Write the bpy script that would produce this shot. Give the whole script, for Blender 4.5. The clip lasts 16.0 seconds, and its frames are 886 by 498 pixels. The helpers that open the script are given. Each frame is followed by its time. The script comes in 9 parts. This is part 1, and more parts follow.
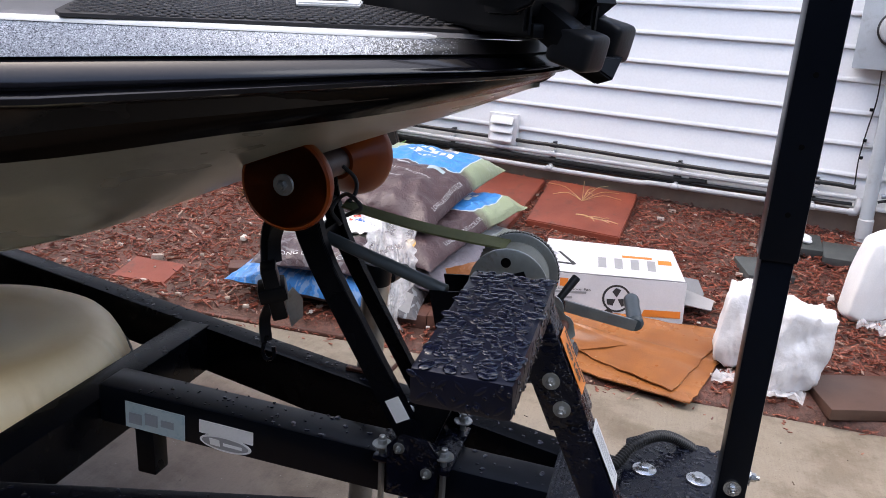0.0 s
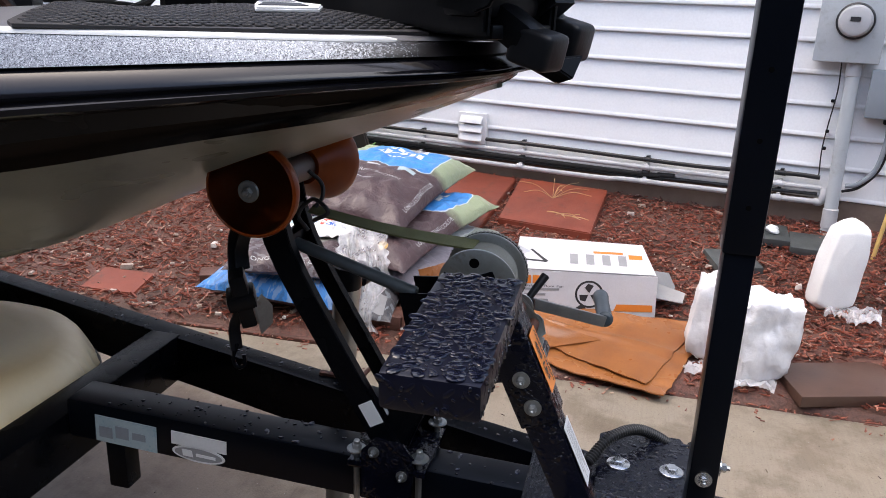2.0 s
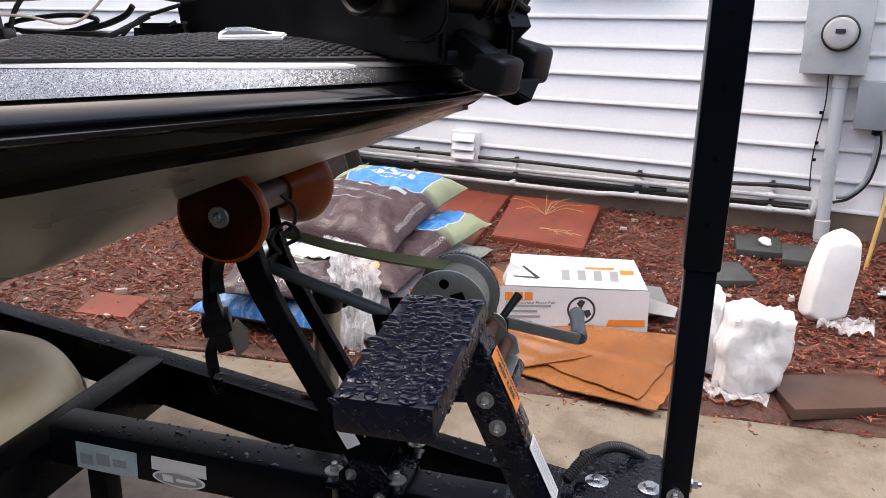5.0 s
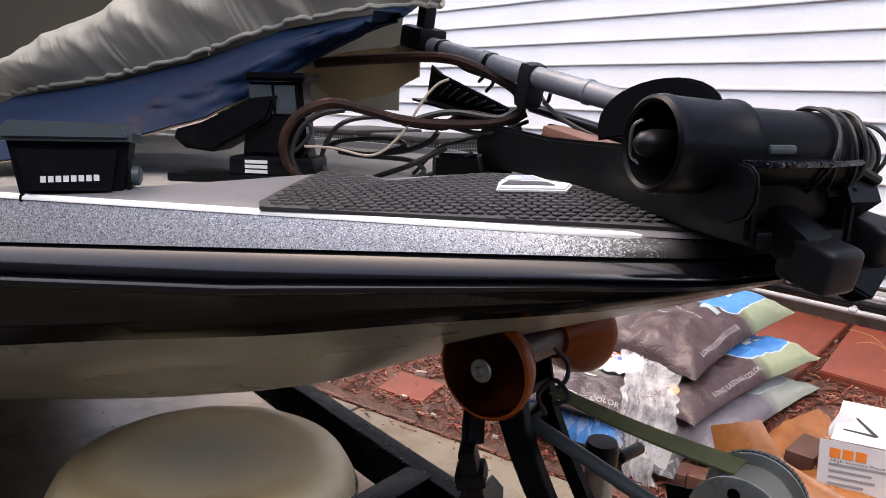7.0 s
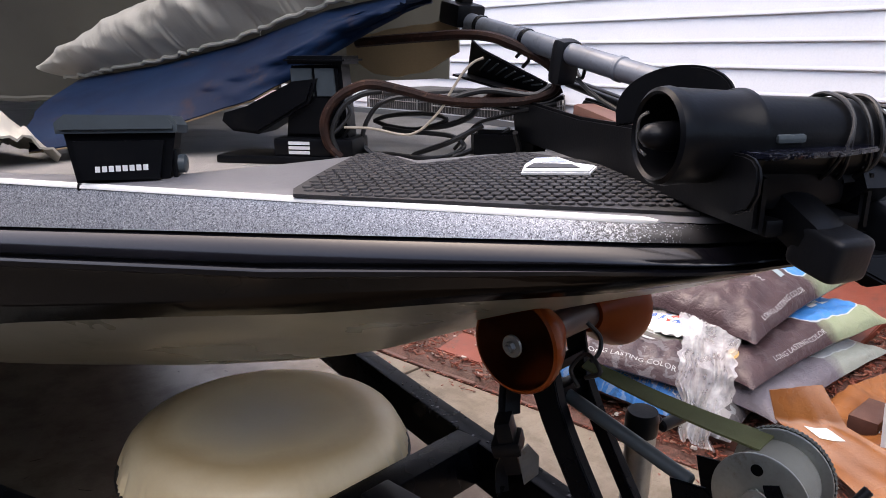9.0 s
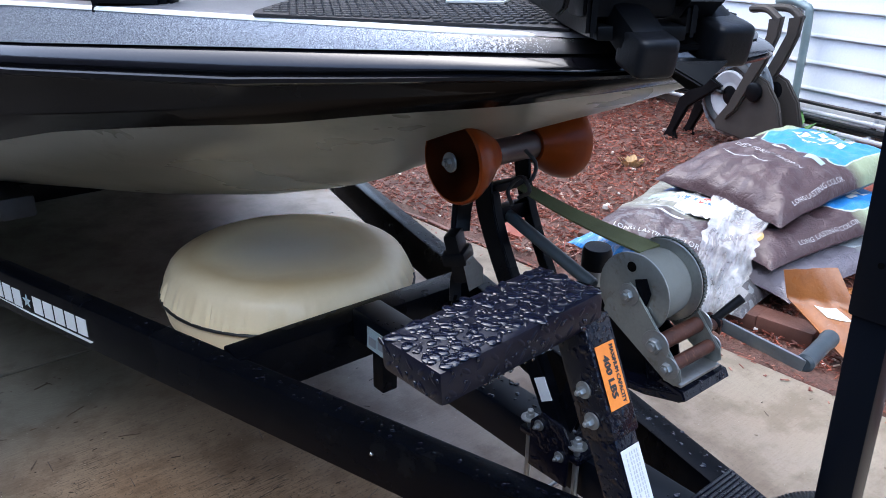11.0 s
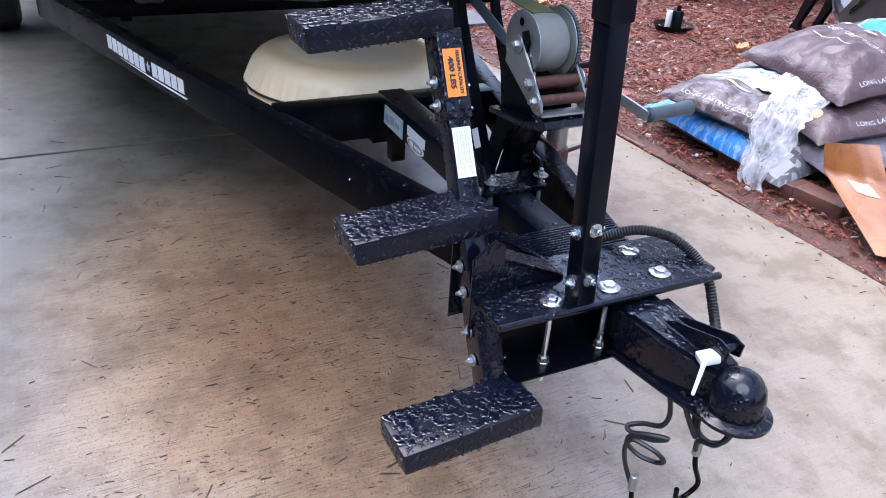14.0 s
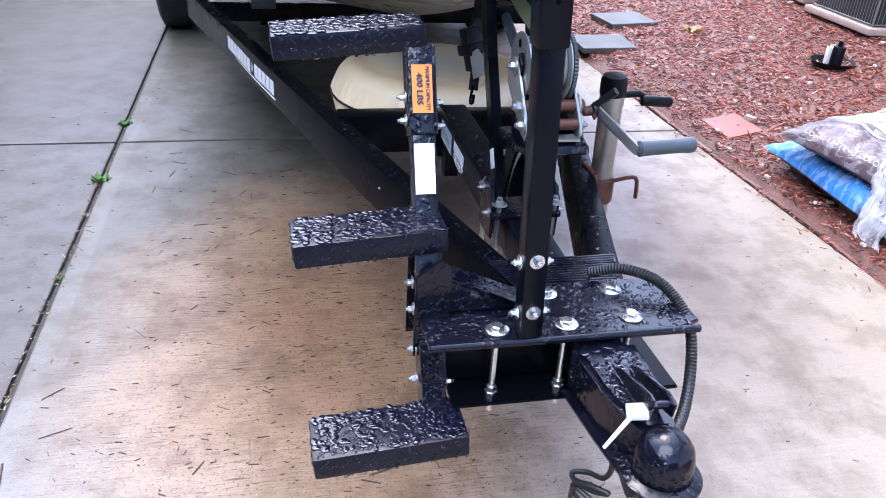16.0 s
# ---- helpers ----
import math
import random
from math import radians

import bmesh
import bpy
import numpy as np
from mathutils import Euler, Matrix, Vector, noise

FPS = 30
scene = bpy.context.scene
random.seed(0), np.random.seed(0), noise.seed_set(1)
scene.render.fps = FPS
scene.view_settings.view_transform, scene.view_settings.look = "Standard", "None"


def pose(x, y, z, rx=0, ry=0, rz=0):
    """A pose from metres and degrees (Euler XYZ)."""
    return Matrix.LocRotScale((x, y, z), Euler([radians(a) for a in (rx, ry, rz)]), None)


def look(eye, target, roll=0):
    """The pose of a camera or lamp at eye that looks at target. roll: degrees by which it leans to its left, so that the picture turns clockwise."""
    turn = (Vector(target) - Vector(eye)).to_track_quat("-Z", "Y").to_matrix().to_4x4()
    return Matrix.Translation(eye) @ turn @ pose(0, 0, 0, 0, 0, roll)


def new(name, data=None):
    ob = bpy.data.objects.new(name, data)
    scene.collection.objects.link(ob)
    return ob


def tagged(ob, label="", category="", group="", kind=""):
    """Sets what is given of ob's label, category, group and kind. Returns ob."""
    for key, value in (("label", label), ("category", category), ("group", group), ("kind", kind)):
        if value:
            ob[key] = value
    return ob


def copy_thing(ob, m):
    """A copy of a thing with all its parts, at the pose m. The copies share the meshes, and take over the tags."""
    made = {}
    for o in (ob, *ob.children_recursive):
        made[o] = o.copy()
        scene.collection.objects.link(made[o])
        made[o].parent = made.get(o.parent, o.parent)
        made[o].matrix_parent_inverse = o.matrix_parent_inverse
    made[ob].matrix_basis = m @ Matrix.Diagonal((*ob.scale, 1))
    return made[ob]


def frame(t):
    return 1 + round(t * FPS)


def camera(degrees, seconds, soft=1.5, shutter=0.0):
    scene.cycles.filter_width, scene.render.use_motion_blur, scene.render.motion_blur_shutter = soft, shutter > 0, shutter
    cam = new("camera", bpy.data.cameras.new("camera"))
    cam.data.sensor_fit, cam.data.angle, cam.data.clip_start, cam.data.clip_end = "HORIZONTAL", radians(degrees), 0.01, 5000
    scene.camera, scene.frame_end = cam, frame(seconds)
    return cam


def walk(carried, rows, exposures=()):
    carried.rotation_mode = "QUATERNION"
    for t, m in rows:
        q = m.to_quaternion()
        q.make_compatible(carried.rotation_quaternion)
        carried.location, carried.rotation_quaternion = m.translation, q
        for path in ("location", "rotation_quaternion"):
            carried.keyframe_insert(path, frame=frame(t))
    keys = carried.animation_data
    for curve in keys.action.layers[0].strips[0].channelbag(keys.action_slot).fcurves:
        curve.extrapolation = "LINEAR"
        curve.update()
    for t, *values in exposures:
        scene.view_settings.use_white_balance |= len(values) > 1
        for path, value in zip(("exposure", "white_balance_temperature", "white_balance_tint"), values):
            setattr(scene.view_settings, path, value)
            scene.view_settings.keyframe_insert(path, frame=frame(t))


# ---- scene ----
cam = camera(59.3, 16.0, soft=0.9)
PATH = [
    (0, (0.397, 0.223, 1.294), (-0.551, 1.872, 0.676), 3.2),
    (0.5, (0.397, 0.224, 1.294), (-0.542, 1.879, 0.678), 2.7),
    (1, (0.399, 0.226, 1.297), (-0.53, 1.886, 0.679), 2.4),
    (1.5, (0.4, 0.227, 1.296), (-0.511, 1.898, 0.68), 2.2),
    (2, (0.405, 0.228, 1.297), (-0.487, 1.91, 0.682), 2.1),
    (2.5, (0.414, 0.232, 1.299), (-0.459, 1.923, 0.683), 1.9),
    (3, (0.426, 0.244, 1.3), (-0.426, 1.945, 0.683), 1.4),
    (3.2, (0.428, 0.243, 1.301), (-0.41, 1.95, 0.682), 1.3),
    (5.3, (0.452, 0.246, 1.309), (-0.495, 1.918, 0.753), 0.6),
    (5.5, (0.45, 0.24, 1.315), (-0.553, 1.884, 0.775), 0.5),
    (6, (0.436, 0.294, 1.32), (-0.768, 1.822, 0.858), 0.9),
    (6.5, (0.424, 0.356, 1.345), (-0.972, 1.728, 0.937), 1.7),
    (7, (0.391, 0.398, 1.382), (-1.151, 1.611, 0.994), 1.6),
    (7.5, (0.368, 0.411, 1.406), (-1.248, 1.523, 1.016), 1.6),
    (8, (0.373, 0.416, 1.417), (-1.26, 1.498, 1.015), 1.0),
    (8.2, (0.381, 0.418, 1.421), (-1.249, 1.497, 1.001), 0.7),
    (10.3, (0.619, 0.438, 1.398), (-1.022, 1.393, 0.771), -0.1),
    (10.5, (0.654, 0.445, 1.371), (-0.996, 1.37, 0.72), -0.2),
    (11, (0.732, 0.516, 1.354), (-0.941, 1.326, 0.615), 0.7),
    (11.5, (0.797, 0.611, 1.33), (-0.929, 1.308, 0.598), 2.0),
    (12, (0.868, 0.66, 1.318), (-0.877, 1.274, 0.559), 2.7),
    (12.5, (0.961, 0.66, 1.3), (-0.78, 1.23, 0.496), 2.9),
    (13, (1.07, 0.643, 1.25), (-0.659, 1.197, 0.411), 4.2),
    (13.5, (1.187, 0.664, 1.261), (-0.515, 1.16, 0.335), 4.0),
    (14, (1.304, 0.755, 1.243), (-0.402, 1.15, 0.277), 3.5),
    (14.5, (1.371, 0.792, 1.215), (-0.358, 1.127, 0.267), 4.8),
    (15, (1.395, 0.84, 1.198), (-0.365, 1.082, 0.28), 6.0),
    (15.5, (1.382, 0.965, 1.225), (-0.392, 1.068, 0.307), 5.7),
    (16, (1.324, 1.102, 1.258), (-0.435, 1.068, 0.307), 3.5),
]
walk(cam, [(t, look(eye, target, roll)) for t, eye, target, roll in PATH], [(0.0, 1.50, 6400, 11.0), (1.0, 1.55, 6800, 11.5), (1.5, 1.50, 6350, 10.5), (2.0, 1.45, 6550, 11.0), (2.5, 1.45, 6400, 11.0), (3.0, 1.47, 6850, 13.0), (5.5, 1.59, 7000, 11.5), (6.5, 1.64, 7200, 15.0), (8.0, 1.59, 7000, 16.0), (10.5, 1.79, 6450, 13.0), (11.0, 1.96, 5600, 7.5), (12.0, 2.14, 5400, 8.0), (12.5, 2.25, 5350, 8.0), (13.0, 2.34, 5450, 10.0), (13.5, 2.19, 5600, 12.0), (14.5, 2.44, 5550, 15.0), (16.0, 2.64, 5550, 16.0)])

# ---- light ----
world = bpy.data.worlds.new("overcast_sky")
scene.world = world
world.use_nodes = True
wn = world.node_tree.nodes
sky = wn.new("ShaderNodeTexSky")
sky.sky_type = "NISHITA"
sky.sun_disc = False
sky.sun_elevation, sky.sun_rotation = radians(62), radians(250)
sky.air_density, sky.dust_density, sky.ozone_density = 1.0, 4.0, 1.5
world.node_tree.links.new(sky.outputs[0], wn["Background"].inputs[0])
wn["Background"].inputs[1].default_value = 0.15
sun_data = bpy.data.lights.new("sun", "SUN")
sun_data.energy, sun_data.angle, sun_data.color = 0.8, radians(50), (1.0, 0.97, 0.93)
sun = new("sun", sun_data)
sun.matrix_basis = look((4.6, -1.6, 7.5), (0, 0, 0))


# ---- materials ----
def nodes_of(name):
    m = bpy.data.materials.new(name)
    m.use_nodes = True
    t = m.node_tree
    return m, t.nodes, t.links, t.nodes["Principled BSDF"]


def put(socket, links, value):
    if isinstance(value, bpy.types.NodeSocket):
        links.new(value, socket)
    elif isinstance(value, (tuple, list)):
        socket.default_value = (*value, 1) if len(value) == 3 else value
    else:
        socket.default_value = value


def math_node(n, l, op, a, b=0.0, c=None):
    q = n.new("ShaderNodeMath")
    q.operation = op
    put(q.inputs[0], l, a)
    put(q.inputs[1], l, b)
    if c is not None:
        put(q.inputs[2], l, c)
    return q.outputs[0]


def mix_node(n, l, f, a, b, kind="MIX"):
    q = n.new("ShaderNodeMix")
    q.data_type, q.blend_type = "RGBA", kind
    put(q.inputs[0], l, f)
    put(q.inputs[6], l, a)
    put(q.inputs[7], l, b)
    return q.outputs[2]


def ramp_node(n, l, v, lo, hi):
    q = n.new("ShaderNodeMapRange")
    q.inputs[1].default_value, q.inputs[2].default_value = lo, hi
    put(q.inputs[0], l, v)
    return q.outputs[0]


def noise_node(n, l, vec, scale, detail=4.0, rough=0.55):
    q = n.new("ShaderNodeTexNoise")
    q.inputs["Scale"].default_value, q.inputs["Detail"].default_value, q.inputs["Roughness"].default_value = scale, detail, rough
    l.new(vec, q.inputs["Vector"])
    return q.outputs["Fac"]


def voronoi_node(n, l, vec, scale, feature="F1", rnd=1.0):
    q = n.new("ShaderNodeTexVoronoi")
    q.feature = feature
    q.inputs["Scale"].default_value, q.inputs["Randomness"].default_value = scale, rnd
    l.new(vec, q.inputs["Vector"])
    return q


def bump_node(n, l, height, strength, dist, normal=None):
    q = n.new("ShaderNodeBump")
    q.inputs["Strength"].default_value, q.inputs["Distance"].default_value = strength, dist
    l.new(height, q.inputs["Height"])
    if normal is not None:
        l.new(normal, q.inputs["Normal"])
    return q.outputs[0]


def surf(name, col, col2=None, rough=0.5, metal=0.0, big=6.0, fine=180.0, bump=0.15, depth=0.001, coat=0.0, rvar=0.12, beads=0.0, bead_h=0.0011, vary=0.0, spec=0.5, dirt=None, sheen=0.0):
    """A two-scale surface: large tone drift, fine grain in colour, gloss and relief; beads: water beads standing on it; vary: tone by piece."""
    m, n, l, b = nodes_of(name)
    col2 = col2 or tuple(c * 0.7 for c in col)
    vec = n.new("ShaderNodeTexCoord").outputs["Object"]
    large, small = noise_node(n, l, vec, big), noise_node(n, l, vec, fine, 3.0)
    c = mix_node(n, l, ramp_node(n, l, large, 0.35, 0.68), col, col2)
    c = mix_node(n, l, math_node(n, l, "MULTIPLY", small, 0.35), c, tuple(x * 0.6 for x in col2))
    if dirt:
        c = mix_node(n, l, ramp_node(n, l, noise_node(n, l, vec, big * 2.7, 6.0, 0.7), 0.56, 0.72), c, dirt)
    if vary:
        rnd = n.new("ShaderNodeObjectInfo").outputs["Random"]
        h = n.new("ShaderNodeHueSaturation")
        put(h.inputs["Value"], l, math_node(n, l, "MULTIPLY_ADD", rnd, vary * 2, 1 - vary))
        put(h.inputs["Color"], l, c)
        c = h.outputs[0]
    l.new(c, b.inputs["Base Color"])
    l.new(math_node(n, l, "MULTIPLY_ADD", large, rvar * 2, max(rough - rvar, 0.02)), b.inputs["Roughness"])
    b.inputs["Metallic"].default_value = metal
    b.inputs["Coat Weight"].default_value, b.inputs["Coat Roughness"].default_value = coat, 0.04
    b.inputs["Specular IOR Level"].default_value = spec
    normal = bump_node(n, l, small, bump, depth)
    if beads:
        v = voronoi_node(n, l, vec, beads, "SMOOTH_F1")
        v2 = voronoi_node(n, l, vec, beads * 2.3, "F1")
        d = math_node(n, l, "ADD", ramp_node(n, l, v.outputs["Distance"], 0.42, 0.2), math_node(n, l, "MULTIPLY", ramp_node(n, l, v2.outputs["Distance"], 0.36, 0.2), 0.5))
        d = math_node(n, l, "MULTIPLY", d, ramp_node(n, l, noise_node(n, l, vec, beads * 0.16), 0.42, 0.56))
        normal = bump_node(n, l, d, 1.0, bead_h, normal)
    l.new(normal, b.inputs["Normal"])
    return m


BLACK_STEEL = surf("black_painted_steel", (0.0014, 0.0018, 0.0032), (0.0022, 0.0027, 0.0044), 0.27, 0.0, 5, 260, 0.08, spec=0.07, dirt=(0.006, 0.0062, 0.007))
BLACK_WET = surf("wet_black_steel", (0.0025, 0.003, 0.0075), (0.0035, 0.0042, 0.0095), 0.17, 0.0, 8, 300, 0.06, spec=0.36, rvar=0.06, beads=95, bead_h=0.0016)
STEP_MAT = surf("wet_black_tread_plate", (0.0026, 0.0032, 0.0095), (0.004, 0.0048, 0.0125), 0.3, 0.0, 9, 320, 0.2, spec=0.3, rvar=0.06)
SATIN = surf("satin_black_tube", (0.002, 0.003, 0.0055), (0.003, 0.0042, 0.0075), 0.3, 0.0, 6, 260, 0.06, spec=0.14, rvar=0.06)
ZINC = surf("galvanised_steel", (0.42, 0.43, 0.42), (0.30, 0.31, 0.31), 0.38, 0.85, 18, 240, 0.1, dirt=(0.3, 0.27, 0.22))
ZINC_GREEN = surf("dull_zinc_plate", (0.43, 0.45, 0.43), (0.30, 0.32, 0.30), 0.34, 0.85, 14, 220, 0.1, dirt=(0.22, 0.2, 0.16))
GEAR = surf("greased_dark_steel", (0.10, 0.11, 0.10), (0.055, 0.06, 0.055), 0.36, 0.6, 16, 220, 0.15, dirt=(0.16, 0.16, 0.14))
BRIGHT = surf("bright_zinc_bolt", (0.75, 0.76, 0.76), (0.55, 0.56, 0.57), 0.22, 0.95, 30, 300, 0.08)
RUST = surf("rusty_shaft", (0.10, 0.035, 0.02), (0.05, 0.02, 0.014), 0.5, 0.3, 30, 200, 0.3, dirt=(0.2, 0.09, 0.05))
RUBBER = surf("black_rubber", (0.005, 0.0053, 0.007), (0.008, 0.0088, 0.011), 0.38, 0, 10, 250, 0.2, spec=0.22)
PLASTIC = surf("black_plastic", (0.003, 0.0034, 0.0046), (0.005, 0.0054, 0.0066), 0.34, 0, 9, 260, 0.15, spec=0.14, dirt=(0.007, 0.0068, 0.007))
GREY_GRIP = surf("slate_grey_grip", (0.055, 0.07, 0.08), (0.04, 0.052, 0.06), 0.42, 0, 12, 200, 0.2)
CREAM_HULL = surf("cream_gelcoat", (0.31, 0.318, 0.268), (0.255, 0.262, 0.22), 0.3, 0, 3, 200, 0.05, coat=0.06, dirt=(0.17, 0.175, 0.14))
BLACK_GEL = surf("black_gelcoat", (0.0025, 0.0022, 0.0026), (0.004, 0.0034, 0.0038), 0.22, 0, 3, 300, 0.04, spec=0.12, coat=0.0)
GREY_GEL = surf("dark_bronze_stripe", (0.013, 0.011, 0.0102), (0.010, 0.0085, 0.008), 0.26, 0.0, 3, 400, 0.04, spec=0.3)
RUB = surf("rub_rail_vinyl", (0.0045, 0.0045, 0.0065), (0.0065, 0.0065, 0.009), 0.17, 0, 8, 200, 0.04, spec=0.5, rvar=0.03)
PIN = surf("white_pinstripe", (0.82, 0.82, 0.80), (0.76, 0.76, 0.74), 0.3, 0, 8, 200, 0.05)
DECK_GEL = surf("grey_gelcoat", (0.18, 0.18, 0.192), (0.145, 0.145, 0.156), 0.35, 0, 5, 260, 0.15, dirt=(0.12, 0.117, 0.117))
CARPET = surf("taupe_deck_carpet", (0.24, 0.225, 0.21), (0.18, 0.17, 0.155), 0.9, 0, 7, 500, 0.5, 0.002)
MAT_BLACK = surf("black_foam_mat", (0.022, 0.0215, 0.024), (0.03, 0.029, 0.031), 0.55, 0, 9, 300, 0.25)
AMBER_DARK = surf("dark_spool_rubber", (0.05, 0.022, 0.02), (0.035, 0.016, 0.015), 0.4, 0, 10, 200, 0.15)
AMBER_FACE = surf("dark_amber_plastic", (0.25, 0.062, 0.016), (0.17, 0.04, 0.011), 0.3, 0, 14, 200, 0.1, spec=0.3)
OLIVE = surf("olive_webbing", (0.115, 0.125, 0.05), (0.08, 0.088, 0.036), 0.75, 0, 14, 700, 0.6, 0.001)
WHITE_PLASTIC = surf("white_plastic", (0.78, 0.78, 0.76), (0.7, 0.7, 0.68), 0.4, 0, 10, 200, 0.1)
GREY_PLASTIC = surf("pale_grey_paint", (0.50, 0.53, 0.55), (0.43, 0.46, 0.48), 0.45, 0, 6, 220, 0.1, dirt=(0.36, 0.37, 0.37))
MID_GREY = surf("mid_grey_paint", (0.27, 0.30, 0.33), (0.22, 0.25, 0.28), 0.45, 0, 6, 220, 0.1)
SIDING = surf("white_vinyl_siding", (0.86, 0.865, 0.87), (0.81, 0.815, 0.825), 0.42, 0, 1.3, 90, 0.1, 0.0008, dirt=(0.78, 0.775, 0.78))
TRIM = surf("white_trim", (0.82, 0.82, 0.82), (0.74, 0.74, 0.74), 0.4, 0, 3, 120, 0.08)
FOUND = surf("brown_foundation", (0.20, 0.145, 0.11), (0.14, 0.10, 0.08), 0.85, 0, 5, 60, 0.5, 0.004)
JOINT = surf("black_joint_filler", (0.02, 0.018, 0.015), (0.012, 0.011, 0.01), 0.7, 0, 9, 120, 0.5, 0.004)
# dark surface of the added walls, so reflections of that side stay dark
UNSEEN_WALL = surf("dark_blocking_wall", (0.042, 0.039, 0.036), (0.03, 0.028, 0.026), 0.8, 0, 3, 60, 0.4, 0.004)
ROOF_MAT = surf("grey_shingle", (0.13, 0.125, 0.12), (0.09, 0.088, 0.085), 0.9, 0, 6, 90, 0.5, 0.004)
RED_BOARD = surf("wet_red_rubber_slab", (0.25, 0.056, 0.03), (0.185, 0.042, 0.024), 0.45, 0, 5, 160, 0.35, 0.002, vary=0.12, dirt=(0.10, 0.04, 0.028))
BROWN_BRICK = surf("wet_brown_brick", (0.115, 0.05, 0.036), (0.08, 0.036, 0.027), 0.5, 0, 12, 140, 0.5, 0.003, vary=0.2)
BROWN_BOARD = surf("dark_brown_paver", (0.105, 0.058, 0.043), (0.078, 0.044, 0.033), 0.33, 0, 8, 200, 0.25, 0.0015, dirt=(0.06, 0.034, 0.027))
SLATE = surf("dark_grey_paver", (0.075, 0.082, 0.08), (0.05, 0.056, 0.055), 0.55, 0, 10, 150, 0.4, 0.002, vary=0.15)
CARD = surf("wet_corrugated_cardboard", (0.33, 0.125, 0.036), (0.22, 0.078, 0.021), 0.28, 0, 7, 120, 0.3, 0.002, dirt=(0.19, 0.065, 0.018))
BOX_WHITE = surf("white_printed_carton", (0.62, 0.61, 0.63), (0.54, 0.53, 0.55), 0.42, 0, 6, 160, 0.15, dirt=(0.56, 0.55, 0.54))
BOX_GREY = surf("grey_printed_carton", (0.36, 0.35, 0.35), (0.28, 0.275, 0.275), 0.45, 0, 8, 160, 0.15)
INK_ORANGE = surf("orange_print", (0.75, 0.22, 0.03), (0.68, 0.19, 0.025), 0.45, 0, 12, 200, 0.05)
INK_BLUE = surf("blue_print", (0.03, 0.14, 0.55), (0.03, 0.11, 0.45), 0.4, 0, 12, 200, 0.05)
INK_RED = surf("red_print", (0.62, 0.06, 0.04), (0.52, 0.05, 0.035), 0.4, 0, 12, 200, 0.05)
INK_DARK = surf("dark_print", (0.03, 0.03, 0.033), (0.02, 0.02, 0.023), 0.45, 0, 12, 200, 0.05)
INK_GREY = surf("grey_print", (0.30, 0.30, 0.31), (0.25, 0.25, 0.26), 0.5, 0, 12, 200, 0.05)
LABEL_ORANGE = surf("orange_warning_label", (0.85, 0.26, 0.035), (0.8, 0.23, 0.03), 0.35, 0, 12, 200, 0.05)
LABEL_WHITE = surf("white_label", (0.76, 0.77, 0.77), (0.68, 0.69, 0.69), 0.35, 0, 12, 200, 0.05)
LABEL_BLUE = surf("pale_blue_label", (0.42, 0.50, 0.52), (0.32, 0.42, 0.46), 0.4, 0, 24, 200, 0.05, dirt=(0.2, 0.32, 0.38))
FOAM = surf("white_foam", (0.86, 0.86, 0.85), (0.80, 0.80, 0.79), 0.6, 0, 8, 200, 0.3, 0.002)
FOAM_FILM = surf("thin_white_bag", (0.82, 0.82, 0.83), (0.72, 0.72, 0.75), 0.35, 0, 14, 48, 0.5, 0.006, coat=0.2)
CANVAS = surf("taupe_cover_canvas", (0.50, 0.465, 0.39), (0.41, 0.38, 0.315), 0.75, 0, 3, 420, 0.35, 0.001, dirt=(0.32, 0.30, 0.23))
# the cover canvas again, darkened in colour for the shade over the cockpit
SHADED_CANVAS = surf("shaded_cover_canvas", (0.135, 0.125, 0.095), (0.11, 0.10, 0.078), 0.8, 0, 2, 420, 0.35, 0.001, dirt=(0.09, 0.082, 0.062))
BLUE_CLOTH = surf("navy_blue_tarp", (0.006, 0.02, 0.054), (0.004, 0.012, 0.036), 0.55, 0, 7, 300, 0.3, 0.001, spec=0.08, dirt=(0.03, 0.022, 0.028))
WOUND = surf("faded_webbing", (0.21, 0.212, 0.19), (0.155, 0.16, 0.14), 0.75, 0, 14, 700, 0.6, 0.001)
TAN_CLOTH = surf("tan_lining", (0.34, 0.24, 0.13), (0.26, 0.185, 0.1), 0.8, 0, 6, 300, 0.3, 0.001)
LOOM = surf("rusty_brown_loom", (0.04, 0.017, 0.011), (0.015, 0.009, 0.008), 0.55, 0, 26, 260, 0.5, 0.002, spec=0.15, dirt=(0.10, 0.05, 0.03))
WIRE_BLACK = surf("black_cable", (0.009, 0.009, 0.01), (0.014, 0.014, 0.014), 0.42, 0, 20, 300, 0.1)
WIRE_TAN = surf("pale_rope", (0.50, 0.43, 0.33), (0.40, 0.34, 0.26), 0.7, 0, 20, 400, 0.4)
PVC_GREY = surf("weathered_grey_shaft", (0.17, 0.19, 0.22), (0.12, 0.135, 0.16), 0.4, 0.1, 12, 200, 0.2, dirt=(0.08, 0.085, 0.1))
PAD_RED = surf("red_brown_pad", (0.17, 0.075, 0.052), (0.12, 0.055, 0.04), 0.6, 0, 10, 200, 0.2)
AC_DARK = surf("dark_condenser_fins", (0.035, 0.034, 0.034), (0.025, 0.025, 0.025), 0.6, 0.2, 10, 300, 0.3)
AC_WIRE = surf("pale_grille_wire", (0.21, 0.20, 0.19), (0.16, 0.155, 0.15), 0.5, 0.2, 10, 200, 0.1)
TAN_PAD = surf("tan_plastic_pad", (0.40, 0.30, 0.24), (0.32, 0.24, 0.19), 0.6, 0, 8, 200, 0.2)
REEL_BROWN = surf("taupe_plastic", (0.058, 0.050, 0.044), (0.045, 0.039, 0.034), 0.5, 0, 8, 200, 0.15, spec=0.25)
